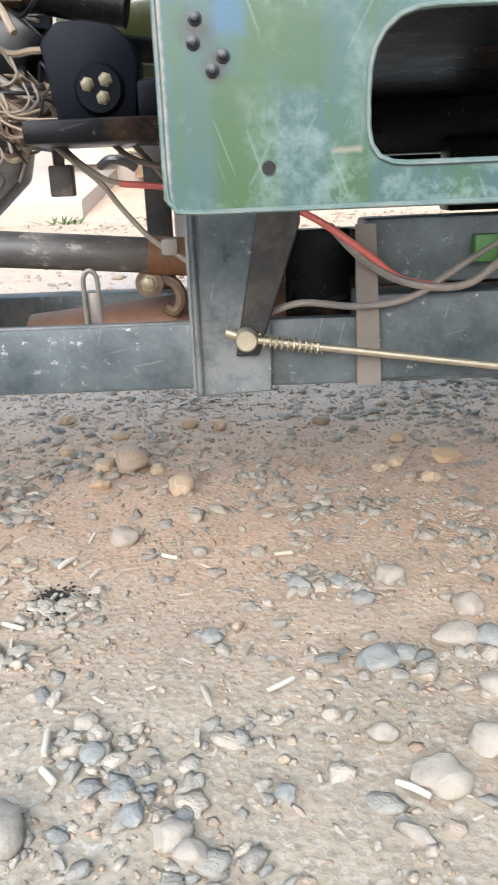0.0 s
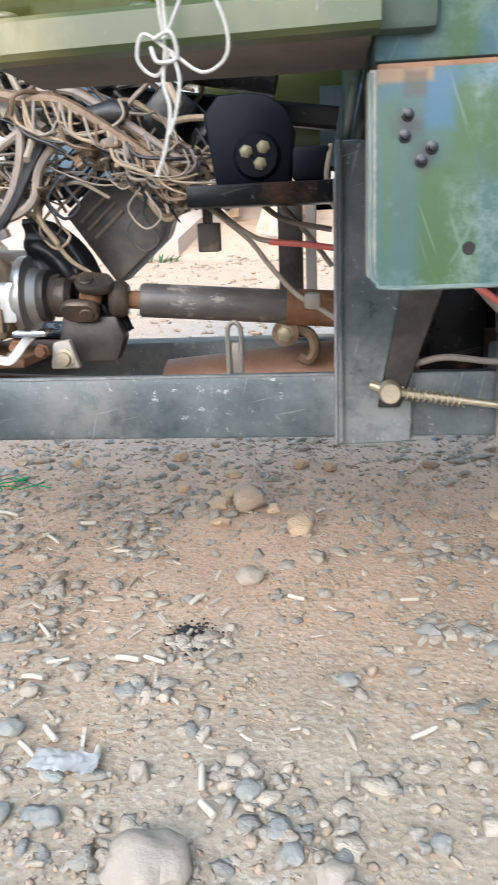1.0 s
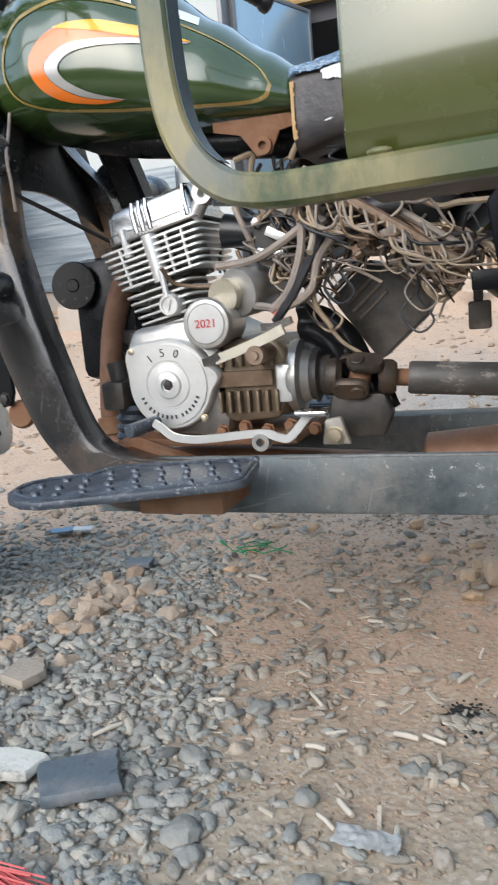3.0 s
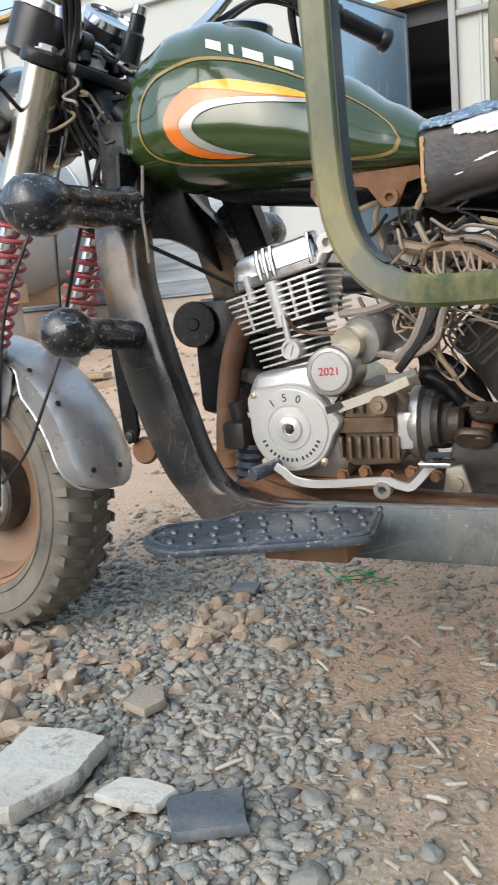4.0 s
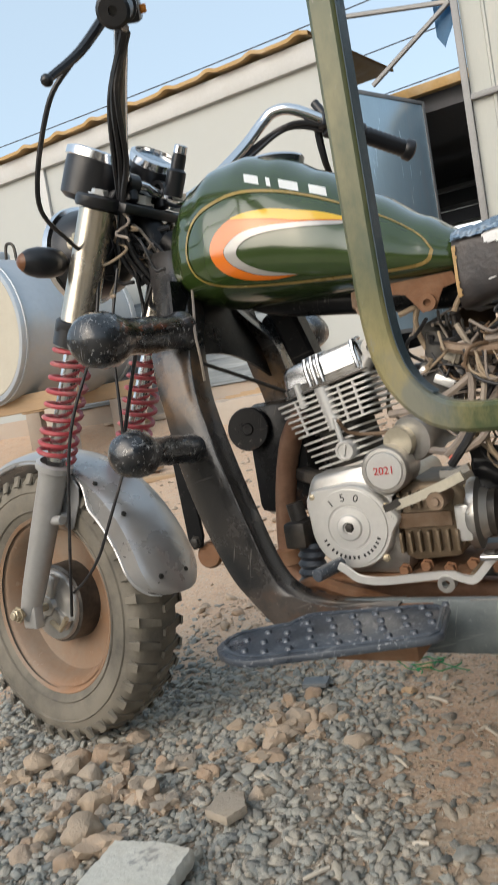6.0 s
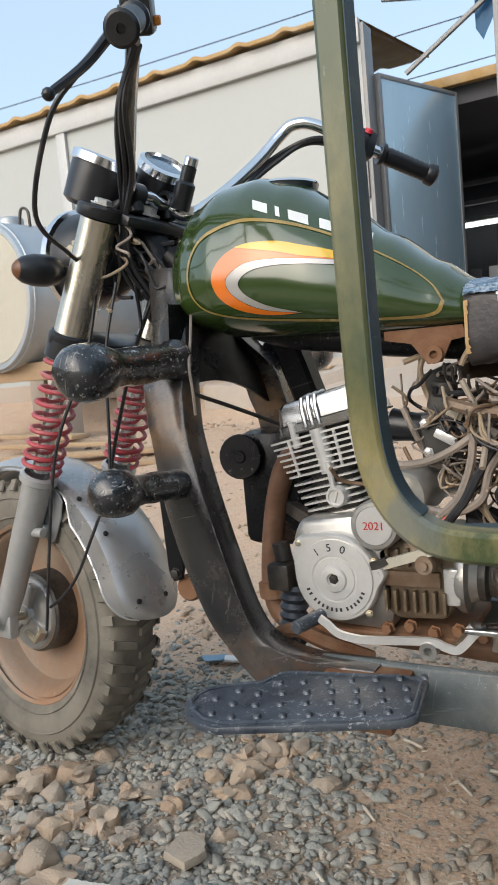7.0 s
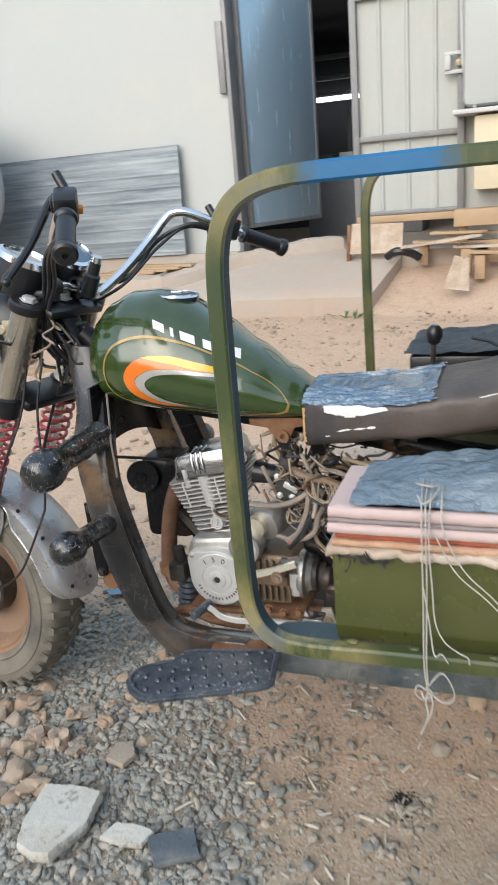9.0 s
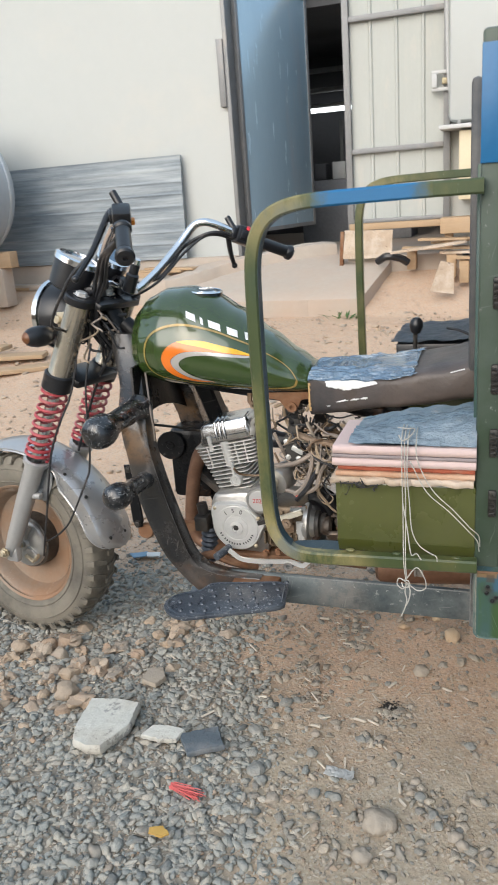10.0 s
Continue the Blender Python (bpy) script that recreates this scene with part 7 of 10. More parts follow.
# rocker cover: a slab-sided lid with a stepped top edge
secs = [rounded(-0.062, 0.090, 0.065, 0.174, 0.18, 0.010)[0], rounded(-0.062, 0.090, 0.065, 0.186, 0.19, 0.010)[0], rounded(-0.060, 0.088, 0.063, 0.188, 0.19, 0.010)[0], rounded(-0.056, 0.086, 0.061, 0.214, 0.22, 0.010)[0], rounded(-0.050, 0.082, 0.056, 0.222, 0.22, 0.010)[0], rounded(-0.030, 0.066, 0.040, 0.226, 0.222, 0.010)[0]]
loft(bm, secs)
head = part("rocker_cover", bm, chrome_head, engine, "bright slab-sided rocker cover", angle=28)
for a in (-0.010, 0.002, 0.014, 0.078):
    bm = B()
    tube(bm, [cyl(a, -0.065, 0.178), cyl(a, -0.064, 0.206), cyl(a, -0.057, 0.222), cyl(a, -0.02, 0.227)], 0.0040, 8)
    part("cover_rib", bm, chrome_head, head)
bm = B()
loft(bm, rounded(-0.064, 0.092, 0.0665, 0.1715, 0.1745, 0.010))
part("gasket", bm, dirty_shaded_case, head)
# smooth pillar between the fin banks
bm = B()
tube(bm, [cyl(0.004, -0.056, 0.10), cyl(0.004, -0.058, 0.172)], 0.0135, 12)
tube(bm, [cyl(-0.036, -0.060, 0.150), cyl(-0.034, -0.064, 0.192)], [0.0075, 0.006], 10)
part("pushrod_tunnel", bm, aluminium_clean, barrel)
bm = B()
tube(bm, [cyl(0.080, -0.052, 0.172), cyl(0.098, -0.052, 0.190)], 0.012, 12)
lathe(bm, [(0.0065, -0.012), (0.0155, -0.012), (0.0165, -0.009), (0.0165, 0.012), (0.0065, 0.012), (0.0065, -0.012)], cyl(0.107, -0.052, 0.200), (0, 1, 0), 24)
part("mount_lug", bm, aluminium, engine, "engine mounting lug with bolt hole")
# chain-tunnel cap and the rod to it
bm = B()
RC = Vector((-0.643, 1.006, 0.552))
lathe(bm, [(0.017, 0.03), (0.017, 0.002), (0.015, -0.002), (0.0115, -0.002), (0.011, 0.001), (0.0, 0.001)], RC, (0, 1, 0), 24)
box(bm, -0.002, 0.002, -0.002, 0.0, -0.009, 0.009, 0, Matrix.Translation(RC) @ Matrix.Rotation(0.3, 4, "Y"))
tube(bm, [RC + Vector((-0.004, 0.004, 0.014)), RC + Vector((-0.010, 0.005, 0.055))], 0.005, 8)
part("tensioner_cap", bm, aluminium_clean, engine, "ring-shaped tensioner cap")
bm = B()
box(bm, -0.695, -0.585, 0.992, 1.15, 0.498, 0.515, 0.005, Matrix.Translation((-0.64, 0, 0.505)) @ Matrix.Rotation(radians(-10), 4, "Y") @ Matrix.Translation((0.64, 0, -0.505)))
part("base_flange", bm, aluminium, engine)

# ribbed gearbox, output flange
bm = B()
boxy(bm, [(-0.578, 0.475), (-0.57, 0.385), (-0.545, 0.372), (-0.475, 0.376), (-0.462, 0.40), (-0.455, 0.47), (-0.475, 0.492), (-0.56, 0.495)], 0.985, 1.14, 0.008)
gearbox = part("gearbox", bm, oily_case, engine, "oil-stained brown gearbox casting")
for k in range(7):
    bm = B()
    x = -0.563 + 0.0145 * k
    box(bm, x, x + 0.005, 0.972, 0.986, 0.388, 0.420, 0.0015)
    part("rib", bm, oily_case, gearbox)
for k in range(6):
    bm = B()
    x = -0.558 + 0.0155 * k
    box(bm, x, x + 0.005, 0.974, 0.986, 0.455, 0.482, 0.0015)
    part("rib", bm, oily_case, gearbox)
bm = B()
box(bm, -0.562, -0.478, 0.974, 0.984, 0.426, 0.449, 0.002)
part("name_plate", bm, brown_iron, gearbox, "blank raised plate")
bm = B()
lathe(bm, [(0.0, 0), (0.052, 0), (0.055, 0.004), (0.055, 0.014), (0.04, 0.018), (0.034, 0.03), (0, 0.03)], (-0.462, 1.03, 0.432), (1, 0.03, -0.02), 32)
part("output_flange", bm, aluminium, gearbox, "machined output flange")
bm = B()
lathe(bm, [(0.0, 0.028), (0.034, 0.028), (0.036, 0.032), (0.036, 0.040), (0.027, 0.044), (0.030, 0.050), (0.030, 0.058), (0.022, 0.062), (0, 0.062)], (-0.462, 1.03, 0.432), (1, 0.03, -0.02), 32)
part("output_seal", bm, dark_steel, gearbox, "grimy output seal")
for k in range(5):
    a = radians(60 + 55 * k)
    bm = B()
    hexbolt(bm, (-0.452, 1.03 + 0.047 * math.cos(a), 0.432 + 0.047 * math.sin(a)), (-1, 0, 0), 0.006, 0.012)
    part("bolt", bm, brass, gearbox)
bm = B()
box(bm, -0.475, -0.452, 0.978, 0.992, 0.40, 0.455, 0.004)
part("bright_lug", bm, aluminium_clean, gearbox)

# universal joint and drive shaft
UJ = Vector((-0.362, 1.026, 0.427))
sd_ = Vector((1, 0.15, -0.09)).normalized()
def yoke(back, pin, name):
    """A forked yoke: a hub on the side "back" with two rounded arms that hold the ends of one pin."""
    bm = B()
    tube(bm, [UJ + back * 0.052, UJ + back * 0.046, UJ + back * 0.034, UJ + back * 0.026], [0.020, 0.025, 0.026, 0.020], 20)
    side = back.cross(pin).normalized()
    for s in (-1, 1):
        ring = []
        for f, d in ((1.0, 0.021), (1.06, 0.024), (1.06, 0.029), (0.92, 0.033)):
            sec = []
            for k in range(16):
                a = 2 * math.pi * k / 16
                e = back * (0.016 * math.cos(a) * f + (0.020 if math.cos(a) > 0 else 0)) + side * (0.0165 * math.sin(a) * f)
                sec.append(UJ + e + pin * (s * d))
            ring.append(sec)
        loft(bm, ring)
        lathe(bm, [(0.0, 0.0355), (0.0085, 0.0355), (0.010, 0.034), (0.010, 0.02), (0.0, 0.02)], UJ, pin * s, 16)
    part(name, bm, greasy_iron, trike, "greasy forged fork of the universal joint")


yoke(-sd_, Vector((0, 0.80, 0.60)), "universal_joint")
yoke(sd_, Vector((0.05, -0.60, 0.80)).normalized(), "universal_joint")
bm = B()
ball(bm, UJ, 0.017, 2)
part("joint_cross", bm, rusty_steel, trike)
bm = B()
tube(bm, [UJ + sd_ * 0.04, UJ + sd_ * 0.075], 0.0125, 12)
part("spline", bm, rusty_steel, trike)
bm = B()
sh0, sh1 = UJ + sd_ * 0.068, UJ + sd_ * 0.34
tube(bm, [sh0, sh0 + sd_ * 0.004, sh1 - sd_ * 0.004, sh1], [0.021, 0.0235, 0.0235, 0.021], 28)
part("drive_shaft", bm, shaft_steel, trike, "stained steel drive shaft tube")
bm = B()
tube(bm, [sh1 - sd_ * 0.07, sh1 - sd_ * 0.066, sh1 + sd_ * 0.02], [0.0238, 0.0255, 0.0255], 24)
tube(bm, [sh1, sh1 + sd_ * 0.10], 0.016, 14)
part("shaft_sleeve", bm, rusty_steel, trike, "rusty sleeve at the shaft end")
bm = B()
lathe(bm, [(0.009, -0.012), (0.019, -0.012), (0.019, 0.012), (0.009, 0.012), (0.009, -0.012)], (-0.097, 1.075, 0.366), (0, 1, 0), 20)
tube(bm, smooth_path([(-0.082, 1.075, 0.372), (-0.062, 1.075, 0.362), (-0.056, 1.075, 0.340), (-0.066, 1.075, 0.326), (-0.078, 1.075, 0.332)], 4), 0.008, 8)
tube(bm, [(-0.097, 1.07, 0.40), (-0.062, 1.07, 0.395)], 0.012, 8)
part("shaft_yoke", bm, brown_iron, trike, "brown cast yoke with hook")
bm = B()
hexbolt(bm, (-0.097, 1.064, 0.366), (0, -1, 0), 0.009, 0.008)
part("yoke_bolt", bm, brass, trike)

# levers
def lever(pts, r, mat_, name, label, flat=0.5):
    bm = B()
    tube(bm, smooth_path(pts, 4), r, 10)
    return part(name, bm, mat_, engine, label)


def strip(pts, h, y, t, name, mat_, parent, label=""):
    """A flat bar cut along a path in the upright plane y."""
    q = [Vector((a, 0, b)) for a, b in pts]
    q = smooth_path(q, 4)
    up, lo = [], []
    for i, c in enumerate(q):
        d = (q[min(i + 1, len(q) - 1)] - q[max(i - 1, 0)]).normalized()
        nrm = Vector((-d.z, 0, d.x)) * h / 2
        up.append((c.x + nrm.x, c.z + nrm.z))
        lo.append((c.x - nrm.x, c.z - nrm.z))
    bm = B()
    loft(bm, [[(u[0], y, u[1]), (u[0], y + t, u[1]), (l[0], y + t, l[1]), (l[0], y, l[1])] for u, l in zip(up, lo)])
    bevel_all(bm, 0.0012, 1)
    return part(name, bm, mat_, parent, label)


gl_ = strip([(-0.648, 0.386), (-0.636, 0.378), (-0.619, 0.365), (-0.59, 0.360), (-0.556, 0.361), (-0.484, 0.3665), (-0.462, 0.361), (-0.447, 0.358), (-0.436, 0.366), (-0.418, 0.386), (-0.410, 0.391)], 0.0110, 0.921, 0.006, "gear_lever", aluminium_clean, engine, "bright flat heel-and-toe gear lever")
bm = B()
rod(bm, (-0.652, 0.945, 0.384), (-0.672, 0.890, 0.380), 0.0105, 16)
part("toe_peg", bm, black_rubber, gl_, "grey rubber toe peg")
bm = B()
box(bm, -0.428, -0.384, 0.898, 0.934, 0.391, 0.3985, 0.0025)
part("heel_pad", bm, chrome, gl_)
bm = B()
lathe(bm, [(0.006, -0.006), (0.0125, -0.006), (0.0125, 0.014), (0.006, 0.014)], (-0.485, 0.924, 0.354), (0, 1, 0), 18)
part("lever_boss", bm, aluminium, gl_)
bm = B()
tube(bm, [(-0.447, 0.930, 0.362), (-0.436, 0.96, 0.372)], 0.006, 8)
part("lever_stem", bm, oily_case, gl_)
kl = strip([(-0.545, 0.471), (-0.528, 0.476), (-0.50, 0.485), (-0.47, 0.4955), (-0.442, 0.507)], 0.0135, 0.926, 0.008, "kick_lever", cream_metal, engine, "worn cream-coloured kick lever")
strip([(-0.562, 0.468), (-0.548, 0.472), (-0.538, 0.478)], 0.011, 0.9245, 0.009, "lever_tip", dark_steel, kl)
strip([(-0.474, 0.511), (-0.455, 0.511), (-0.432, 0.518)], 0.010, 0.930, 0.012, "lever_claw", chrome, kl)
bm = B()
lathe(bm, [(0.0, -0.013), (0.006, -0.013), (0.0065, -0.008), (0.0125, -0.008), (0.0135, -0.005), (0.0135, 0.050), (0, 0.050)], (-0.484, 0.930, 0.474), (0, 1, 0), 20)
part("lever_boss", bm, brown_iron, kl, "brown rusty lever boss")

# carburettor and intake
bm = B()
tube(bm, [(-0.565, 1.07, 0.655), (-0.53, 1.07, 0.650), (-0.51, 1.07, 0.646)], [0.026, 0.022, 0.026], 18)
part("intake", bm, plastic_black, engine, "black rubber intake")
bm = B()
box(bm, -0.512, -0.462, 1.035, 1.105, 0.600, 0.672, 0.008)
tube(bm, [(-0.487, 1.07, 0.665), (-0.480, 1.07, 0.715)], [0.024, 0.020], 16)
rod(bm, (-0.487, 1.07, 0.575), (-0.487, 1.07, 0.605), 0.020, 16)
tube(bm, [(-0.462, 1.07, 0.64), (-0.42, 1.07, 0.645)], 0.026, 16)
carb = part("carburettor", bm, dirty_shaded_case, engine, "dirty carburettor")
for x, z in ((-0.503, 0.658), (-0.472, 0.612), (-0.50, 0.615)):
    bm = B()
    hexbolt(bm, (x, 1.035, z), (0, -1, 0), 0.006, 0.006)
    part("screw", bm, aluminium_clean, carb)
bm = B()
box(bm, -0.486, -0.452, 1.024, 1.032, 0.638, 0.652, 0.002, Matrix.Translation((-0.485, 0, 0.646)) @ Matrix.Rotation(0.5, 4, "Y") @ Matrix.Translation((0.485, 0, -0.646)))
part("throttle_link", bm, aluminium_clean, carb)

# exhaust
bm = B()
tube(bm, smooth_path([(-0.715, 1.10, 0.625), (-0.755, 1.115, 0.612), (-0.795, 1.135, 0.575), (-0.822, 1.145, 0.51), (-0.840, 1.15, 0.43), (-0.848, 1.152, 0.35), (-0.83, 1.15, 0.30), (-0.77, 1.145, 0.285), (-0.60, 1.14, 0.285), (-0.32, 1.14, 0.27)], 6), 0.0205, 16)
part("exhaust_pipe", bm, exhaust_steel, engine, "heat-browned exhaust pipe")
bm = B()
lathe(bm, [(0.022, 0), (0.029, 0.003), (0.029, 0.03), (0.022, 0.033)], (-0.846, 1.152, 0.365), (0.05, 0, -1), 20)
part("exhaust_clamp", bm, rusty_steel, engine)
# brake master boot in front of the engine
bm = B()
prof = []
for i in range(15):
    prof.append((0.020 + 0.005 * (i % 2), i * 0.0075))
lathe(bm, prof, (-0.752, 1.03, 0.295), (0.1, 0.05, 1), 18)
part("rubber_boot", bm, black_rubber, engine, "ribbed black rubber boot")
bm = B()
box(bm, -0.775, -0.735, 1.0, 1.06, 0.395, 0.44, 0.006)
tube(bm, [(-0.755, 1.03, 0.44), (-0.76, 1.03, 0.47)], 0.015, 12)
part("bracket_block", bm, dark_steel, engine)
bm = B()
tube(bm, smooth_path([(-0.80, 0.99, 0.30), (-0.72, 0.97, 0.345), (-0.66, 0.96, 0.335), (-0.60, 1.0, 0.30)], 4), 0.012, 8)
part("brake_link", bm, rusty_steel, engine)
bm = B()
box(bm, -0.72, -0.45, 0.98, 1.16, 0.338, 0.352, 0.004)
part("skid_plate", bm, rusty_steel, engine, "rusty engine mounting plate")
for k in range(5):
    bm = B()
    hexbolt(bm, (-0.56 + 0.035 * k, 0.975, 0.362 + 0.006 * (k % 2)), (0, -1, 0), 0.008, 0.012)
    part("bolt", bm, rusty_steel, engine)

bm = B()
tube(bm, [(-0.70, 1.05, 0.50), (-0.84, 1.20, 0.505)], 0.012, square=True)
part("engine_stay", bm, dark_steel, engine)
# black drape, mounts, tilted box
bm = B()
spine = smooth_path([Vector((-0.452, 0, 0.490)), Vector((-0.430, 0, 0.490)), Vector((-0.402, 0, 0.470)), Vector((-0.378, 0, 0.430)), Vector((-0.352, 0, 0.392)), Vector((-0.338, 0, 0.366))], 5)
rings = []
for i, c in enumerate(spine):
    d = (spine[min(i + 1, len(spine) - 1)] - spine[max(i - 1, 0)]).normalized()
    nrm = Vector((-d.z, 0, d.x)) if d.x > 0 else Vector((d.z, 0, -d.x))
    w = 0.046 - 0.014 * i / len(spine)
    rings.append([c + nrm * (w * (j - 6) / 6) + Vector((0, 1.036 + 0.012 * ((j - 6) / 6) ** 2 + 0.005 * math.sin(j * 1.5 + i * 0.25) + 0.003 * n3(i * 0.4, j * 0.6), 0)) for j in range(13)])
loft(bm, rings, cap=False, closed=False)
bmesh.ops.solidify(bm, geom=bm.faces[:], thickness=0.005)
part("rubber_flap", bm, plastic_black, trike, "creased black rubber flap", angle=70)
bm = B()
boxy(bm, [(-0.405, 0.402), (-0.328, 0.402), (-0.317, 0.372), (-0.331, 0.339), (-0.418, 0.339)], 1.02, 1.05, 0.004)
part("mount_bracket", bm, dark_steel, trike, "grimy steel mounting bracket")
bm = B()
boxy(bm, [(-0.408, 0.372), (-0.385, 0.376), (-0.372, 0.336), (-0.414, 0.336)], 0.982, 0.995, 0.003)
mb = part("mount_tab", bm, surface("pale metal tab", (0.45, 0.41, 0.35), 0.5, 0.3, 0.2, 20, 0.2, DUST, 0.4), trike, "pale steel tab with bolt")
bm = B()
lathe(bm, [(0.0, 0.008), (0.009, 0.007), (0.010, 0.002), (0.014, 0.0015), (0.014, 0)], (-0.393, 0.982, 0.350), (0, -1, 0), 18)
part("bolt", bm, zinc, mb)
bm = B()
plate(bm, [(-0.420, 1.12, 0.540), (-0.358, 1.12, 0.594), (-0.30, 1.12, 0.565), (-0.262, 1.12, 0.545), (-0.272, 1.12, 0.505), (-0.349, 1.12, 0.438)], (0, 0.07, 0))
bevel_all(bm, 0.006)
ab = part("air_box", bm, scuffed("dusty black box", (0.022, 0.022, 0.022), (0.20, 0.175, 0.15), (0.26, 0.24, 0.21), 0.45, 0.52, 0.34, 9.0), trike, "tilted dusty black air box")
bm = B()
tube(bm, [(-0.412, 1.117, 0.553), (-0.350, 1.117, 0.607)], 0.005, 6)
part("box_ridge", bm, plastic_black, ab)
for k in range(3):
    bm = B()
    o = Vector((0.010, 0, -0.0115)) * (k + 1)
    tube(bm, [Vector((-0.405, 1.118, 0.540)) + o, Vector((-0.362, 1.118, 0.578)) + o], 0.0028, 6)
    part("box_rib", bm, wire_grey, ab)
# plug-in connectors and taped joints hanging in the loom
pale_plug = surface("dirty pale connector", (0.40, 0.36, 0.29), 0.5, 0, 0.2, 30, 0.2, (0.22, 0.17, 0.12), 0.4)
rj = random.Random(77)
for k in range(16):
    t = rj.random()
    c = Vector((-0.47, 1.03, 0.675)).lerp(Vector((-0.215, 0.985, 0.565)), t) + Vector((rj.gauss(0, 0.014), rj.uniform(-0.03, 0.02), rj.gauss(0.004, 0.016)))
    w, h = rj.uniform(0.009, 0.017), rj.uniform(0.005, 0.008)
    mm = Matrix.Translation(c) @ Matrix.Rotation(rj.uniform(-1.2, 1.2), 4, "Y") @ Matrix.Rotation(rj.uniform(-0.7, 0.7), 4, "Z")
    bm = B()
    box(bm, -w, w, -h, h, -h, h, 0.002, mm)
    box(bm, w * 0.2, w * 0.5, -h * 1.25, h * 1.25, -h * 1.25, h * 1.25, 0.001, mm)
    part("connector", bm, (pale_plug, plastic_black, brown_iron, wire_grey)[k % 4], trike, "dirty plug connector in the loom")
bm = B()
box(bm, -0.21, -0.18, 1.035, 1.055, 0.482, 0.520, 0.003)
box(bm, -0.203, -0.190, 1.04, 1.05, 0.52, 0.548, 0.002)
part("hanging_relay", bm, surface("dark brown relay", (0.06, 0.05, 0.042), 0.55, 0.1, 0.3, 25, 0.2, DUST, 0.35), trike, "small dark relay block hanging on its wires")
# coil and clutter under the saddle
for i, (x, y, z, sx, sy, sz, m_) in enumerate(((-0.255, 1.10, 0.665, 0.075, 0.05, 0.05, plastic_black), (-0.50, 1.12, 0.72, 0.05, 0.04, 0.03, dirty_shaded_case), (-0.445, 1.16, 0.74, 0.06, 0.05, 0.05, dark_rust), (-0.29, 1.10, 0.655, 0.05, 0.04, 0.035, plastic_black), (-0.215, 1.15, 0.645, 0.06, 0.05, 0.05, plastic_black), (-0.35, 1.02, 0.655, 0.055, 0.022, 0.022, plastic_black), (-0.43, 1.12, 0.68, 0.05, 0.04, 0.04, dark_steel), (-0.31, 1.06, 0.585, 0.03, 0.02, 0.02, cardboard))):
    bm = B()
    box(bm, x - sx / 2, x + sx / 2, y - sy / 2, y + sy / 2, z - sz / 2, z + sz / 2, 0.005, Matrix.Translation((x, y, z)) @ Matrix.Rotation(0.4 * (i - 2), 4, "Y") @ Matrix.Rotation(0.3 * i, 4, "Z") @ Matrix.Translation((-x, -y, -z)))
    part("relay", bm, m_, trike, "dirty electrical relay")
bm = B()
tube(bm, smooth_path([(-0.40, 1.06, 0.70), (-0.33, 1.03, 0.632), (-0.26, 1.0, 0.575), (-0.215, 0.985, 0.552)], 5), 0.014, 10)
part("loom_sleeve", bm, brown_iron, trike, "brown taped sleeve of the main wiring loom")
bm = B()
tube(bm, [(-0.345, 1.0, 0.652), (-0.30, 0.995, 0.658), (-0.285, 0.995, 0.655)], [0.013, 0.016, 0.014], 12)
part("loom_boot", bm, wire_black, trike, "black rubber boot on the loom")


def harness():
    anchors = [Vector(p) for p in ((-0.50, 1.05, 0.66), (-0.42, 1.03, 0.655), (-0.36, 1.03, 0.64), (-0.30, 1.01, 0.60), (-0.25, 1.0, 0.56), (-0.22, 0.99, 0.555), (-0.19, 1.03, 0.60), (-0.28, 1.08, 0.64), (-0.47, 1.02, 0.60), (-0.40, 1.02, 0.57))]
    mats = (wire_tan, wire_grey, wire_black, wire_black, wire_grey, wire_tan, brown_iron)
    for i in range(84):
        r = random.Random(900 + i)
        k = r.randrange(len(anchors) - 1)
        a, b = anchors[k], anchors[min(len(anchors) - 1, k + r.choice((1, 1, 2)))]
        pts = [a + Vector((r.gauss(0, 0.010), r.gauss(0, 0.018), r.gauss(0, 0.010)))]
        n = r.choice((3, 4, 5))
        for j in range(1, n):
            t = j / n
            pts.append(a.lerp(b, t) + Vector((r.gauss(0, 0.012), r.gauss(0, 0.018), r.gauss(-0.006, 0.015))))
        pts.append(b + Vector((r.gauss(0, 0.014), r.gauss(0, 0.016), r.gauss(0, 0.014))))
        if i % 5 == 0:
            c = pts[-1]
            pts += [c + Vector((0.02, -0.01, -0.03)), c + Vector((0.0, -0.015, -0.045)), c + Vector((-0.022, -0.008, -0.02)), c + Vector((-0.006, 0, 0.006))]
        cable("wire", pts, r.choice((0.0013, 0.0016, 0.0019, 0.0022, 0.0036)), mats[i % len(mats)], n=6)


harness()
wire_pale = surface("dusty pale cable", (0.32, 0.265, 0.205), 0.7, 0, 0.25, 30, 0.2, DUST, 0.35)
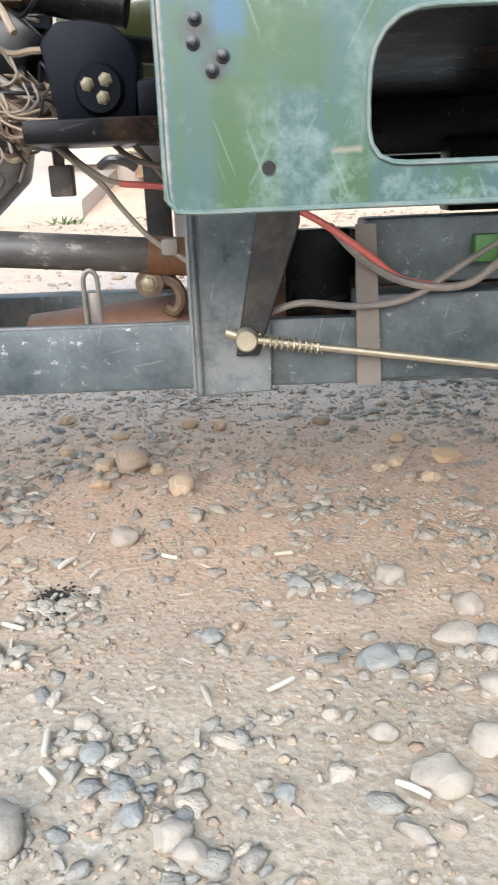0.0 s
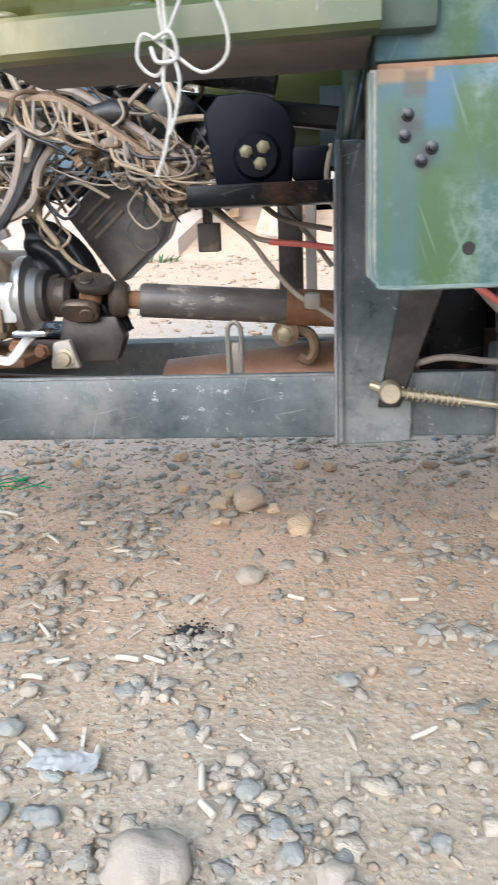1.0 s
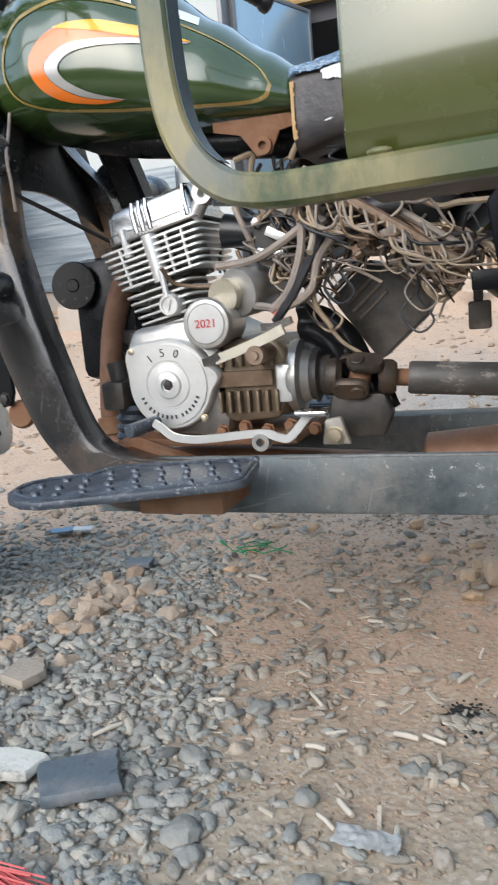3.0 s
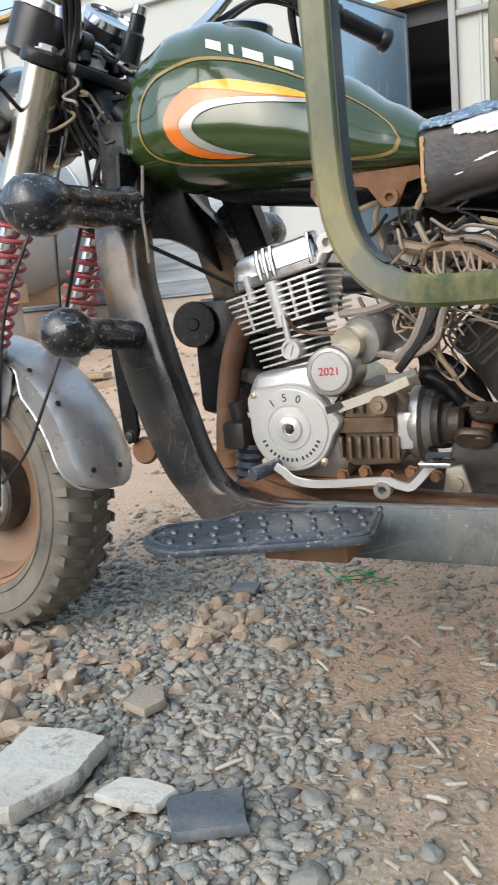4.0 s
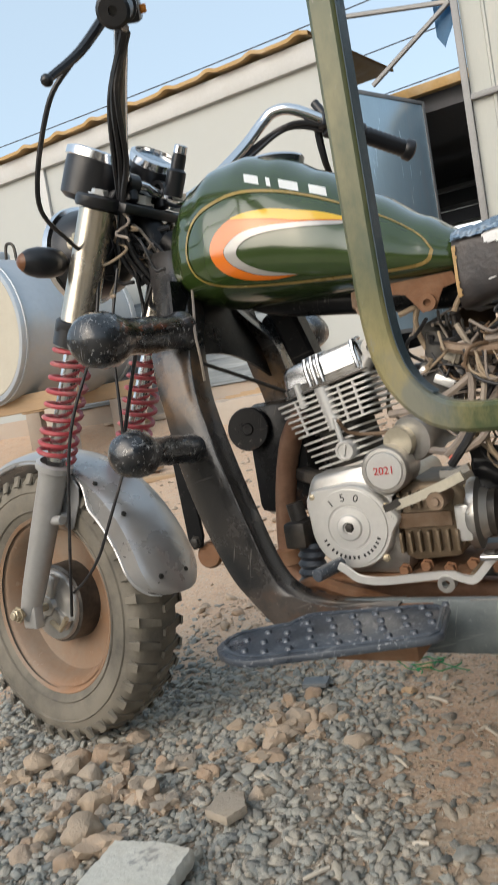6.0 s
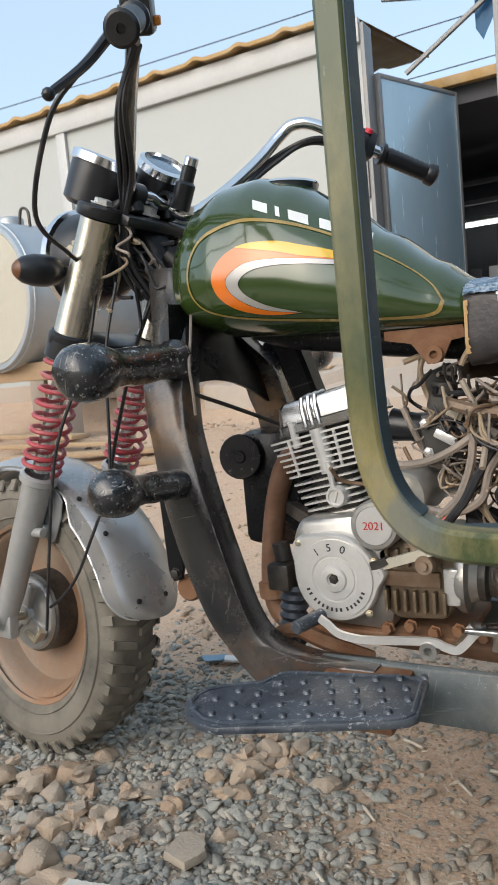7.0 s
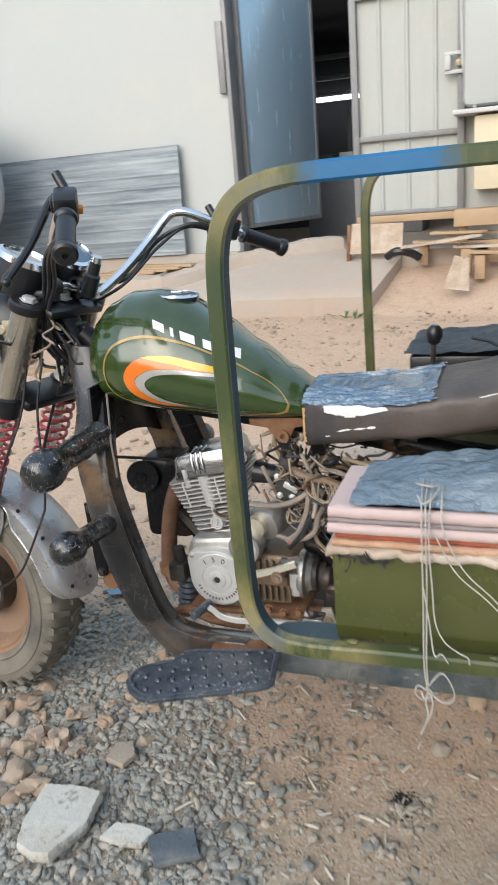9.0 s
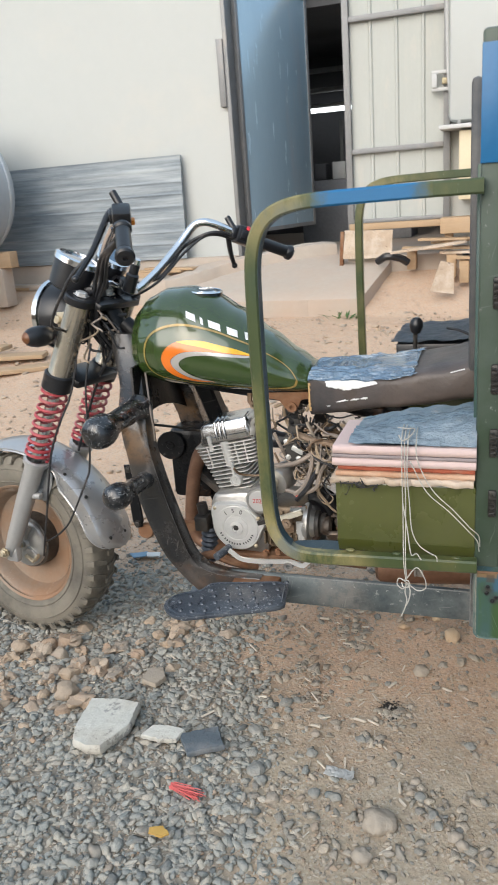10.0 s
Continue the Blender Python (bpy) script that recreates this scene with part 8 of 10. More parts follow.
# taped main loom with pale wires hanging from it in loops
LOOM = [Vector(p) for p in ((-0.46, 1.0, 0.690), (-0.41, 0.985, 0.676), (-0.362, 0.98, 0.670), (-0.296, 0.975, 0.629), (-0.239, 0.972, 0.589), (-0.205, 0.975, 0.565))]
cable("loom", LOOM, 0.0085, brown_iron, "dusty brown taped wiring loom")
cable("loom", [p + Vector((0.012, 0.02, 0.014)) for p in LOOM[1:]], 0.0055, wire_grey)
for i in range(30):
    r = random.Random(4100 + i)
    k = r.uniform(0.6, 4.6)
    a = LOOM[int(k)].lerp(LOOM[int(k) + 1], k % 1)
    b_ = a + Vector((r.uniform(0.02, 0.085), r.uniform(-0.018, 0.012), r.uniform(-0.075, -0.020)))
    sag = r.uniform(0.008, 0.030)
    pts = [a + Vector((0, -0.008, 0)), a.lerp(b_, 0.3) + Vector((-0.008, -0.012, -sag)), a.lerp(b_, 0.65) + Vector((0.004, -0.010, -sag * 0.7)), b_]
    if i % 3 == 0:
        pts += [b_ + Vector((0.012, 0, 0.012)), b_ + Vector((0.006, 0.004, 0.030))]
    cable("wire", pts, r.choice((0.0013, 0.0016, 0.0020, 0.0024)), (wire_pale, wire_tan, wire_black, wire_grey, wire_tan, brown_iron)[i % 6], n=6)
# brown and tan leads between carburettor, cylinder and saddle
for i in range(34):
    r = random.Random(5200 + i)
    a = Vector((r.uniform(-0.56, -0.30), r.uniform(1.0, 1.13), r.uniform(0.62, 0.75)))
    pts = [a]
    d = Vector((r.uniform(-0.02, 0.045), r.gauss(0, 0.014), r.uniform(-0.03, 0.015)))
    for k in range(4):
        d = d * 0.6 + Vector((r.gauss(0.006, 0.018), r.gauss(0, 0.012), r.gauss(-0.006, 0.018)))
        pts.append(pts[-1] + d)
    cable("wire", pts, r.choice((0.0018, 0.0024, 0.0032, 0.0045)), (wire_tan, brown_iron, wire_grey, wire_pale, wire_tan, wire_grey)[i % 6], n=6)
# thick cables beside the starter
for pts, r, m_ in (([(-0.43, 1.0, 0.69), (-0.425, 0.99, 0.62), (-0.445, 0.985, 0.56), (-0.475, 0.985, 0.53)], 0.006, wire_grey), ([(-0.39, 1.0, 0.64), (-0.42, 0.985, 0.585), (-0.44, 0.98, 0.55), (-0.47, 0.985, 0.515)], 0.0065, wire_black),
                   ([(-0.36, 1.01, 0.65), (-0.40, 0.99, 0.60), (-0.415, 0.985, 0.555), (-0.455, 0.985, 0.535), (-0.50, 0.99, 0.54)], 0.006, wire_grey), ([(-0.56, 1.01, 0.60), (-0.50, 1.0, 0.605), (-0.45, 0.99, 0.625), (-0.40, 1.0, 0.66)], 0.006, wire_grey),
                   ([(-0.44, 1.02, 0.55), (-0.41, 1.01, 0.52), (-0.385, 1.02, 0.48), (-0.36, 1.03, 0.46)], 0.003, wire_tan), ([(-0.41, 1.0, 0.60), (-0.415, 1.0, 0.54), (-0.395, 1.01, 0.50)], 0.004, wire_tan)):
    cable("cable", pts, r, m_)
cable("wire_end", [(-0.47, 0.985, 0.525), (-0.455, 0.983, 0.532), (-0.447, 0.983, 0.538)], 0.004, wire_red, "red wire terminal")
# wires running back past the post
cable("wire", [(-0.20, 0.985, 0.555), (-0.178, 0.965, 0.535), (-0.134, 0.965, 0.498), (-0.106, 0.965, 0.462), (-0.075, 0.965, 0.428), (-0.043, 0.965, 0.407), (-0.011, 0.965, 0.385)], 0.0034, wire_pale)
cable("wire", [(-0.185, 0.985, 0.548), (-0.155, 0.965, 0.520), (-0.125, 0.956, 0.500), (-0.105, 0.955, 0.494)], 0.0032, wire_pale)
cable("wire", [(-0.107, 0.955, 0.4935), (-0.064, 0.955, 0.489), (-0.016, 0.953, 0.482), (0.03, 0.945, 0.480), (0.07, 0.90, 0.47), (0.12, 0.88, 0.445), (0.17, 0.876, 0.41), (0.21, 0.88, 0.38), (0.26, 0.885, 0.37)], 0.004, wire_red, "faded red wire")
cable("wire", [(-0.095, 1.0, 0.54), (-0.06, 0.99, 0.50), (-0.03, 0.985, 0.46)], 0.0035, wire_grey)
cable("wire", [(-0.13, 1.0, 0.55), (-0.09, 0.98, 0.52), (-0.03, 0.975, 0.505)], 0.0035, wire_grey)
cable("wire", [(0.06, 0.90, 0.345), (0.10, 0.885, 0.357), (0.16, 0.878, 0.352), (0.22, 0.876, 0.36), (0.28, 0.88, 0.395), (0.34, 0.885, 0.43)], 0.004, wire_grey)
cable("wire", [(0.13, 0.885, 0.44), (0.17, 0.876, 0.40), (0.22, 0.874, 0.375), (0.28, 0.874, 0.372), (0.33, 0.88, 0.405)], 0.0045, wire_grey)
cable("wire", [(-0.03, 0.93, 0.60), (-0.035, 0.90, 0.56), (-0.025, 0.89, 0.53), (-0.015, 0.895, 0.56), (-0.02, 0.92, 0.60)], 0.003, wire_tan)
bm = B()
box(bm, -0.066, -0.044, 0.958, 0.974, 0.408, 0.430, 0.006)
part("wire_connector", bm, wire_grey, trike, "grey plug connector")

# upper tangle between carburettor and saddle
for i in range(30):
    r = random.Random(1500 + i)
    a = Vector((r.uniform(-0.50, -0.20), r.uniform(0.99, 1.14), r.uniform(0.66, 0.75)))
    pts = [a]
    for k in range(4):
        a = a + Vector((r.uniform(-0.03, 0.05), r.gauss(0, 0.02), r.uniform(-0.035, 0.012)))
        pts.append(a)
    cable("wire", pts, r.choice((0.0016, 0.0022, 0.003, 0.005)), (wire_tan, wire_grey, wire_black, brown_iron, wire_black)[i % 5], n=6)
bm = B()
tube(bm, [(-0.47 + 0.0016 * i, 1.03 + 0.011 * math.cos(i * 0.9), 0.735 - 0.0009 * i + 0.011 * math.sin(i * 0.9)) for i in range(70)], 0.0022, 5)
part("stand_spring", bm, dark_steel, trike, "dark coil spring under the saddle")
bm = B()
tube(bm, [(-0.46, 1.20, 0.77), (-0.30, 1.20, 0.70), (-0.02, 1.20, 0.66)], 0.016, square=True)
part("seat_rail", bm, black_paint, trike)
bm = B()
box(bm, -0.047, 0.020, 1.300, 1.306, 0.602, 0.722, 0.002)
part("bed_apron", bm, surface("dull blue grey sheet", (0.17, 0.225, 0.25), 0.5, 0, 0.35, 9, 0.25, (0.19, 0.215, 0.215), 0.45, stretch=(3, 3, 0.6)), trike, "dull blue grey flap hanging under the bed")


# ---- the load on the near side box ----
def layer(name, x0, x1, y0, y1, z0, z1, mat_, label, cat, seed, wob=0.004, rag=0.0):
    bm = B()
    n, m = 26, 10
    rings = []
    for i in range(n + 1):
        x = x0 + (x1 - x0) * i / n
        r0 = y0 + rag * (n3(x * 40, seed) + 0.5 * n3(x * 110, seed + 3))
        w = wob * n3(x * 9, seed + 7)
        th = (z1 - z0)
        sec = [(r0 + th * 0.25, z0 + w), (r0, z0 + w + th * 0.3), (r0, z0 + w + th * 0.7), (r0 + th * 0.25, z1 + w)]
        for j in range(1, m):
            y = r0 + (y1 - r0) * j / m
            sec.append((y, z1 + w + wob * n3(x * 14, y * 14, seed)))
        sec += [(y1, z1 + w), (y1, z0 + w)]
        rings.append([(x, y, z) for y, z in sec])
    loft(bm, rings)
    return solid(name, bm, mat_, label, cat, angle=50)


layer("cardboard_sheet", -0.256, -0.008, 0.474, 0.63, 0.7735, 0.7855, cardboard, "torn brown cardboard sheet on the green side box", "cardboard", 1, 0.003, 0.026)
layer("folded_cloth", -0.248, -0.006, 0.479, 0.625, 0.787, 0.796, surface("faded orange cloth", (0.50, 0.29, 0.18), 0.9, 0, 0.3, 20, 0.5, (0.58, 0.44, 0.33), 0.42), "faded orange folded cloth in the pile on the side box", "cloth", 2, 0.0015, 0.007)
layer("red_cloth", -0.244, -0.006, 0.481, 0.625, 0.798, 0.807, red_cloth, "rust red folded cloth under the pink mats", "cloth", 3, 0.002, 0.004)
layer("foam_mat", -0.252, -0.004, 0.470, 0.628, 0.809, 0.8225, pink_mat, "pale pink foam mat tied on the side box", "mat", 4, 0.001, 0.002)
layer("grey_mat", -0.251, -0.004, 0.473, 0.628, 0.824, 0.830, grey_mat, "thin grey mat between two pink mats", "mat", 5, 0.001, 0.002)
layer("foam_mat", -0.250, -0.004, 0.470, 0.628, 0.8315, 0.8465, pink_mat, "pale pink foam mat on top of the pile", "mat", 6, 0.001, 0.002)


bm = B()
for k in range(14):
    r = random.Random(k + 40)
    c = Vector((-0.195 + r.gauss(0, 0.020), 0.472 + r.uniform(-0.004, 0.002), 0.772 + r.gauss(0, 0.006)))
    tube(bm, smooth_path([c + Vector((r.gauss(0, 0.007), r.gauss(0, 0.002), r.gauss(0, 0.004))) for j in range(4)], 4), 0.0009, 5)
solid("frayed_thread", bm, wire_black, "dark frayed threads hanging from the cardboard edge", "thread", kind="stuff")


def tarp_z(base, sx, sy, seed, slope=0.0):
    def f(x, y):
        return base + slope * (x - sx) + 0.008 * n3(x * 12, y * 12, seed) + 0.009 * abs(n3(x * 20, y * 34, seed + 2)) + 0.0025 * abs(n3(x * 50, y * 70, seed))
    return f


bm = B()
f0 = tarp_z(0.8515, -0.22, 0, 4, 0.17)
sheet(bm, -0.222, -0.004, 0.475, 0.626, lambda x, y: max(0.850, f0(x, y) - 0.030 * max(0, (0.523 - y) / 0.04) ** 2 * (x + 0.25) / 0.25), 64, 60)
solid("tarpaulin", bm, tarp, "crumpled grey tarpaulin on the pile of mats", "tarpaulin", angle=60)
bm = B()
f1 = tarp_z(0.852, -0.2, 0, 9, 0.05)
sheet(bm, -0.275, -0.006, 1.358, 1.655, lambda x, y: max(0.8465, f1(x, y)), 40, 40)
solid("tarpaulin", bm, dark_tarp, "dark blue grey tarpaulin over the far side box", "tarpaulin", angle=60)
bm = B()
box(bm, -0.262, -0.012, 1.366, 1.645, 0.7735, 0.845, 0.006)
solid("crate", bm, plastic_black, "low black crate under the tarpaulin on the far side box", "crate")
bm = B()
tube(bm, [(-0.205, 1.33, 0.80), (-0.203, 1.33, 0.885)], 0.006, 8)
part("shift_rod", bm, dark_steel, trike)
bm = B()
lathe(bm, [(0.006, 0), (0.014, 0.006), (0.019, 0.022), (0.017, 0.036), (0.009, 0.045), (0, 0.046)], (-0.203, 1.33, 0.88), (0.1, 0, 1), 20)
part("shift_knob", bm, plastic_black, trike, "black shift lever knob")
bm = B()
tube(bm, smooth_path([(-0.115, 1.30, 0.90), (-0.08, 1.24, 0.905), (-0.05, 1.2, 0.90)], 4), 0.004, 6)
part("seat_strap", bm, plastic_black, trike)

# rope over the pile: strands over the top, a knot, loose loops and tails
rope = thing("rope", (-0.12, 0.49, 0.53), "thin white nylon rope tied round the mats with loose loops", "rope")


def strand(pts, r=0.00105, n=7):
    bm = B()
    pts = [(x, y - 0.026, z - 0.045 * max(0.0, min(1.0, (z - 0.70) / 0.12))) for x, y, z in pts]
    tube(bm, smooth_path(pts, n), r, 6)
    part("strand", bm, rope_white, rope)


strand([(-0.125, 0.60, 0.918), (-0.124, 0.53, 0.915), (-0.123, 0.497, 0.902), (-0.122, 0.4875, 0.87), (-0.121, 0.486, 0.80), (-0.121, 0.4825, 0.72), (-0.120, 0.466, 0.65), (-0.118, 0.463, 0.615)])
strand([(-0.131, 0.60, 0.918), (-0.130, 0.53, 0.914), (-0.128, 0.496, 0.90), (-0.127, 0.4865, 0.86), (-0.126, 0.485, 0.79), (-0.125, 0.480, 0.70), (-0.123, 0.466, 0.645), (-0.119, 0.462, 0.608)])
strand([(-0.119, 0.60, 0.916), (-0.117, 0.52, 0.914), (-0.117, 0.495, 0.90), (-0.118, 0.487, 0.85), (-0.114, 0.4855, 0.77), (-0.110, 0.480, 0.70), (-0.098, 0.475, 0.675), (-0.080, 0.473, 0.662), (-0.068, 0.474, 0.655), (-0.066, 0.474, 0.645)])
strand([(-0.126, 0.4845, 0.78), (-0.118, 0.481, 0.70), (-0.110, 0.466, 0.66), (-0.100, 0.462, 0.664), (-0.092, 0.462, 0.652)])
strand([(-0.120, 0.460, 0.610), (-0.100, 0.455, 0.640), (-0.086, 0.454, 0.622), (-0.084, 0.455, 0.602), (-0.098, 0.457, 0.594), (-0.116, 0.459, 0.606), (-0.130, 0.458, 0.615), (-0.134, 0.459, 0.602), (-0.124, 0.459, 0.594), (-0.115, 0.459, 0.606)])
strand([(-0.118, 0.458, 0.608), (-0.120, 0.456, 0.590), (-0.117, 0.455, 0.575), (-0.121, 0.455, 0.556), (-0.127, 0.455, 0.541)])
strand([(-0.115, 0.458, 0.606), (-0.111, 0.456, 0.592), (-0.113, 0.455, 0.577), (-0.118, 0.455, 0.563)])
strand([(-0.124, 0.457, 0.612), (-0.114, 0.453, 0.614), (-0.112, 0.456, 0.602), (-0.122, 0.454, 0.600), (-0.126, 0.457, 0.608)], 0.0012)
strand([(-0.138, 0.53, 0.918), (-0.120, 0.512, 0.922), (-0.108, 0.52, 0.919), (-0.114, 0.50, 0.912), (-0.126, 0.496, 0.905), (-0.134, 0.505, 0.912)], 0.0012)
strand([(-0.106, 0.56, 0.918), (-0.103, 0.50, 0.908), (-0.100, 0.487, 0.872), (-0.075, 0.486, 0.82), (-0.04, 0.484, 0.765), (-0.012, 0.484, 0.715), (0.002, 0.496, 0.690), (0.004, 0.515, 0.66)])
strand([(-0.113, 0.486, 0.872), (-0.085, 0.485, 0.815), (-0.048, 0.483, 0.762), (-0.016, 0.483, 0.708), (0.000, 0.495, 0.68), (0.003, 0.515, 0.65)])


# ---- things by the shed ----
def cistern():
    c0, R, L = Vector((-4.88, 4.25, 1.41)), 0.575, 1.15
    along = Vector((0.20, 1, 0)).normalized()
    t = thing("water_cistern", (-4.84, 4.8, 0.3), "galvanised cylindrical water tank on a timber cradle", "tank")
    bm = B()
    lathe(bm, [(0, 0.02), (R * 0.91, 0.02), (R * 0.925, 0.0), (R * 0.985, 0.0), (R, 0.012), (R, L * 0.5), (R, L - 0.05), (R * 0.93, L + 0.04), (R * 0.6, L + 0.10), (0, L + 0.12)], c0, along, 56)
    body = part("tank_shell", bm, cistern_steel, t, "dusty galvanised shell")
    bm = B()
    lathe(bm, [(0, 0.012), (R * 0.895, 0.012), (R * 0.905, 0.021)], c0, along, 56)
    part("end_disc", bm, cistern_end, t, "cream dusty tank end")
    for y in (0.03, L - 0.06):
        bm = B()
        lathe(bm, [(R, y), (R + 0.012, y + 0.003), (R + 0.012, y + 0.022), (R, y + 0.025)], c0, along, 56)
        part("hoop", bm, cistern_steel, t)
    bm = B()
    lathe(bm, [(0.0, 0), (0.10, 0), (0.10, 0.06), (0.085, 0.075), (0, 0.08)], (-4.84, 4.55, 1.975), (0, 0, 1), 24)
    part("hatch", bm, cistern_steel, t, "round filler hatch")
    bm = B()
    tube(bm, smooth_path([(-4.70, 4.50, 1.96), (-4.67, 4.50, 2.08), (-4.60, 4.50, 2.06), (-4.59, 4.50, 1.94)], 4), 0.012, 8)
    part("hatch_handle", bm, dark_steel, t)
    for y in (4.40, 5.20):
        bm = B()
        box(bm, -5.49, -4.16, y - 0.06, y + 0.06, 0.74, 0.88, 0.008)
        part("cradle_beam", bm, raw_wood, t, "rough timber beam")
        for x in (-5.34, -4.34):
            bm = B()
            box(bm, x - 0.09, x + 0.09, y - 0.08, y + 0.08, ground_z(x, y) - 0.02, 0.739, 0.01)
            part("cradle_pier", bm, concrete, t, "white-washed block pier")


cistern()


def board_stack():
    m = Matrix.Translation((0, WALL_Y - 0.115, 0.705)) @ Matrix.Rotation(radians(-4), 4, "X")
    for k, (x0, x1, h) in enumerate(((-5.9, -2.70, 0.87),)):
        bm = B()
        rings = []
        n = 60
        for i in range(n + 1):
            z = h * i / n
            d = 0.004 * max(0, math.sin(z * 2 * math.pi / 0.105)) ** 8
            rings.append([m @ Vector((x0, -0.012 - d, z)), m @ Vector((x1, -0.012 - d, z)), m @ Vector((x1, 0.012, z)), m @ Vector((x0, 0.012, z))])
        loft(bm, rings)
        solid("leaning_sheet", bm, planks_grey, "weathered grey ribbed sheet leaning on the white wall", "sheet", smooth=False)


board_stack()


def plank(x, y, z, lx, ly, lz, rz, mat_, label, name="plank", tilt=0.0, cat="plank", group=""):
    bm = B()
    box(bm, -lx / 2, lx / 2, -ly / 2, ly / 2, 0, lz, 0.004, Matrix.Translation((x, y, z)) @ Matrix.Rotation(rz, 4, "Z") @ Matrix.Rotation(tilt, 4, "Y"))
    return solid(name, bm, mat_, label, cat, group)


rp = random.Random(77)
for k in range(9):
    x = -4.5 + 0.27 * k
    y = 5.62 - 0.015 * k
    z = 0.525 + 0.0 * k
    plank(x, y - 0.03, 0.49 if k % 3 else 0.515, rp.uniform(0.5, 0.9), rp.uniform(0.07, 0.12), 0.028, rp.uniform(-0.12, 0.12), raw_wood if k % 2 else concrete, "rough pine plank lying on the apron by the wall" if k % 2 else "dusty grey plank lying on the apron", group="planks by the wall")
for k in range(5):
    plank(-3.3 + 0.12 * k, 5.45 + 0.03 * k, 0.565 + 0.014 * k, 0.55, 0.09, 0.022, 0.1 - 0.09 * k, raw_wood, "rough pine plank lying on the apron by the wall", group="planks by the wall")
# boards and brick rubble beside the front wheel, far side of the yard
for k in range(4):
    x, y = -3.3 - 0.35 * k, 3.6 + 0.16 * k
    plank(x, y, ground_z(x, y) + 0.01 + 0.03 * k, 1.1, 0.14, 0.03, 0.5 - 0.25 * k, raw_wood, "long rough board lying on the soil", group="boards on the soil")


def splintered(t, x0, x1, y, z, w, th, rz, ry, seed, mat_):
    """A thin broken board with jagged ends."""
    bm = B()
    r = random.Random(seed)
    m = Matrix.Translation(((x0 + x1) / 2, y, z)) @ Matrix.Rotation(rz, 4, "Z") @ Matrix.Rotation(ry, 4, "Y")
    L = (x1 - x0) / 2
    k = 7
    near = [(-L + r.uniform(0, 0.10), -w / 2 + w * i / k) for i in range(k + 1)]
    far = [(L - r.uniform(0, 0.10), w / 2 - w * i / k) for i in range(k + 1)]
    plate(bm, [m @ Vector((a, b, 0)) for a, b in near + far], m.to_3x3() @ Vector((0, 0, th)))
    part("slat", bm, mat_, t, smooth=False)


def pallet():
    t = thing("pallet", (-0.5, 5.45, 0.45), "broken pine pallet in splintered boards by the door", "pallet")
    for k, (x0, x1, y, z, w, rz, ry) in enumerate(((-0.86, -0.28, 5.36, 0.715, 0.10, 0.03, -0.10), (-0.66, -0.25, 5.50, 0.760, 0.09, -0.05, 0.02), (-0.80, -0.20, 5.56, 0.690, 0.12, 0.08, 0.04), (-0.52, -0.10, 5.40, 0.665, 0.08, -0.1, 0.0), (-0.42, 0.0, 5.30, 0.628, 0.09, 0.05, 0.05), (-0.60, -0.15, 5.6, 0.735, 0.07, 0.0, -0.04))):
        splintered(t, x0, x1, y, z, w, 0.018, rz, ry, 30 + k, raw_wood if k % 3 else cardboard)
    for x, y, z1 in ((-0.40, 5.42, 0.66), (-0.22, 5.58, 0.70), (-0.72, 5.60, 0.69), (-0.30, 5.32, 0.62)):
        bm = B()
        box(bm, x - 0.035, x + 0.035, y - 0.05, y + 0.05, ground_z(x, y) - 0.01, z1, 0.005)
        part("bearer", bm, raw_wood, t)
    bm = B()
    box(bm, -0.49, -0.18, 5.44, 5.68, 0.81, 0.925, 0.006)
    part("orange_block", bm, raw_wood, t, "orange pine offcut on the pallet")
    bm = B()
    box(bm, -0.46, -0.40, 5.5, 5.62, 0.70, 0.809, 0.004)
    part("block", bm, raw_wood, t)


pallet()
bm = B()
plate(bm, [(-1.275, 5.56, 0.645), (-0.885, 5.60, 0.635), (-0.880, 5.66, 0.850), (-1.13, 5.645, 0.858), (-1.265, 5.63, 0.867)], (0.002, 0.006, 0))
solid("cardboard_sheet", bm, cardboard, "pale cardboard panel leaning under the white door", "cardboard", smooth=False)
plank(-1.300, 5.62, 0.55, 0.03, 0.045, 0.31, 0.0, rusty_steel, "rusty upright angle iron by the door", "batten", cat="batten", tilt=0.06)
bm = B()
box(bm, -1.24, -0.48, 5.70, 5.80, 0.855, 0.908, 0.006)
solid("sill_board", bm, raw_wood, "worn brown board under the white door", "board")
bm = B()
plate(bm, [(-0.53, 5.06, 0.43), (-0.36, 5.10, 0.40), (-0.365, 5.16, 0.615), (-0.46, 5.14, 0.64)], (0.0, 0.005, 0))
solid("cardboard_flap", bm, cardboard, "flat piece of cardboard leaning by the pallet", "cardboard", smooth=False)
bm = B()
tube(bm, smooth_path([(-0.98, 5.50, 0.62), (-0.9, 5.45, 0.66), (-0.8, 5.47, 0.64), (-0.74, 5.5, 0.60)], 5), 0.03, 8)
solid("black_bag", bm, plastic_black, "crumpled black plastic bag beside the crate", "bag")
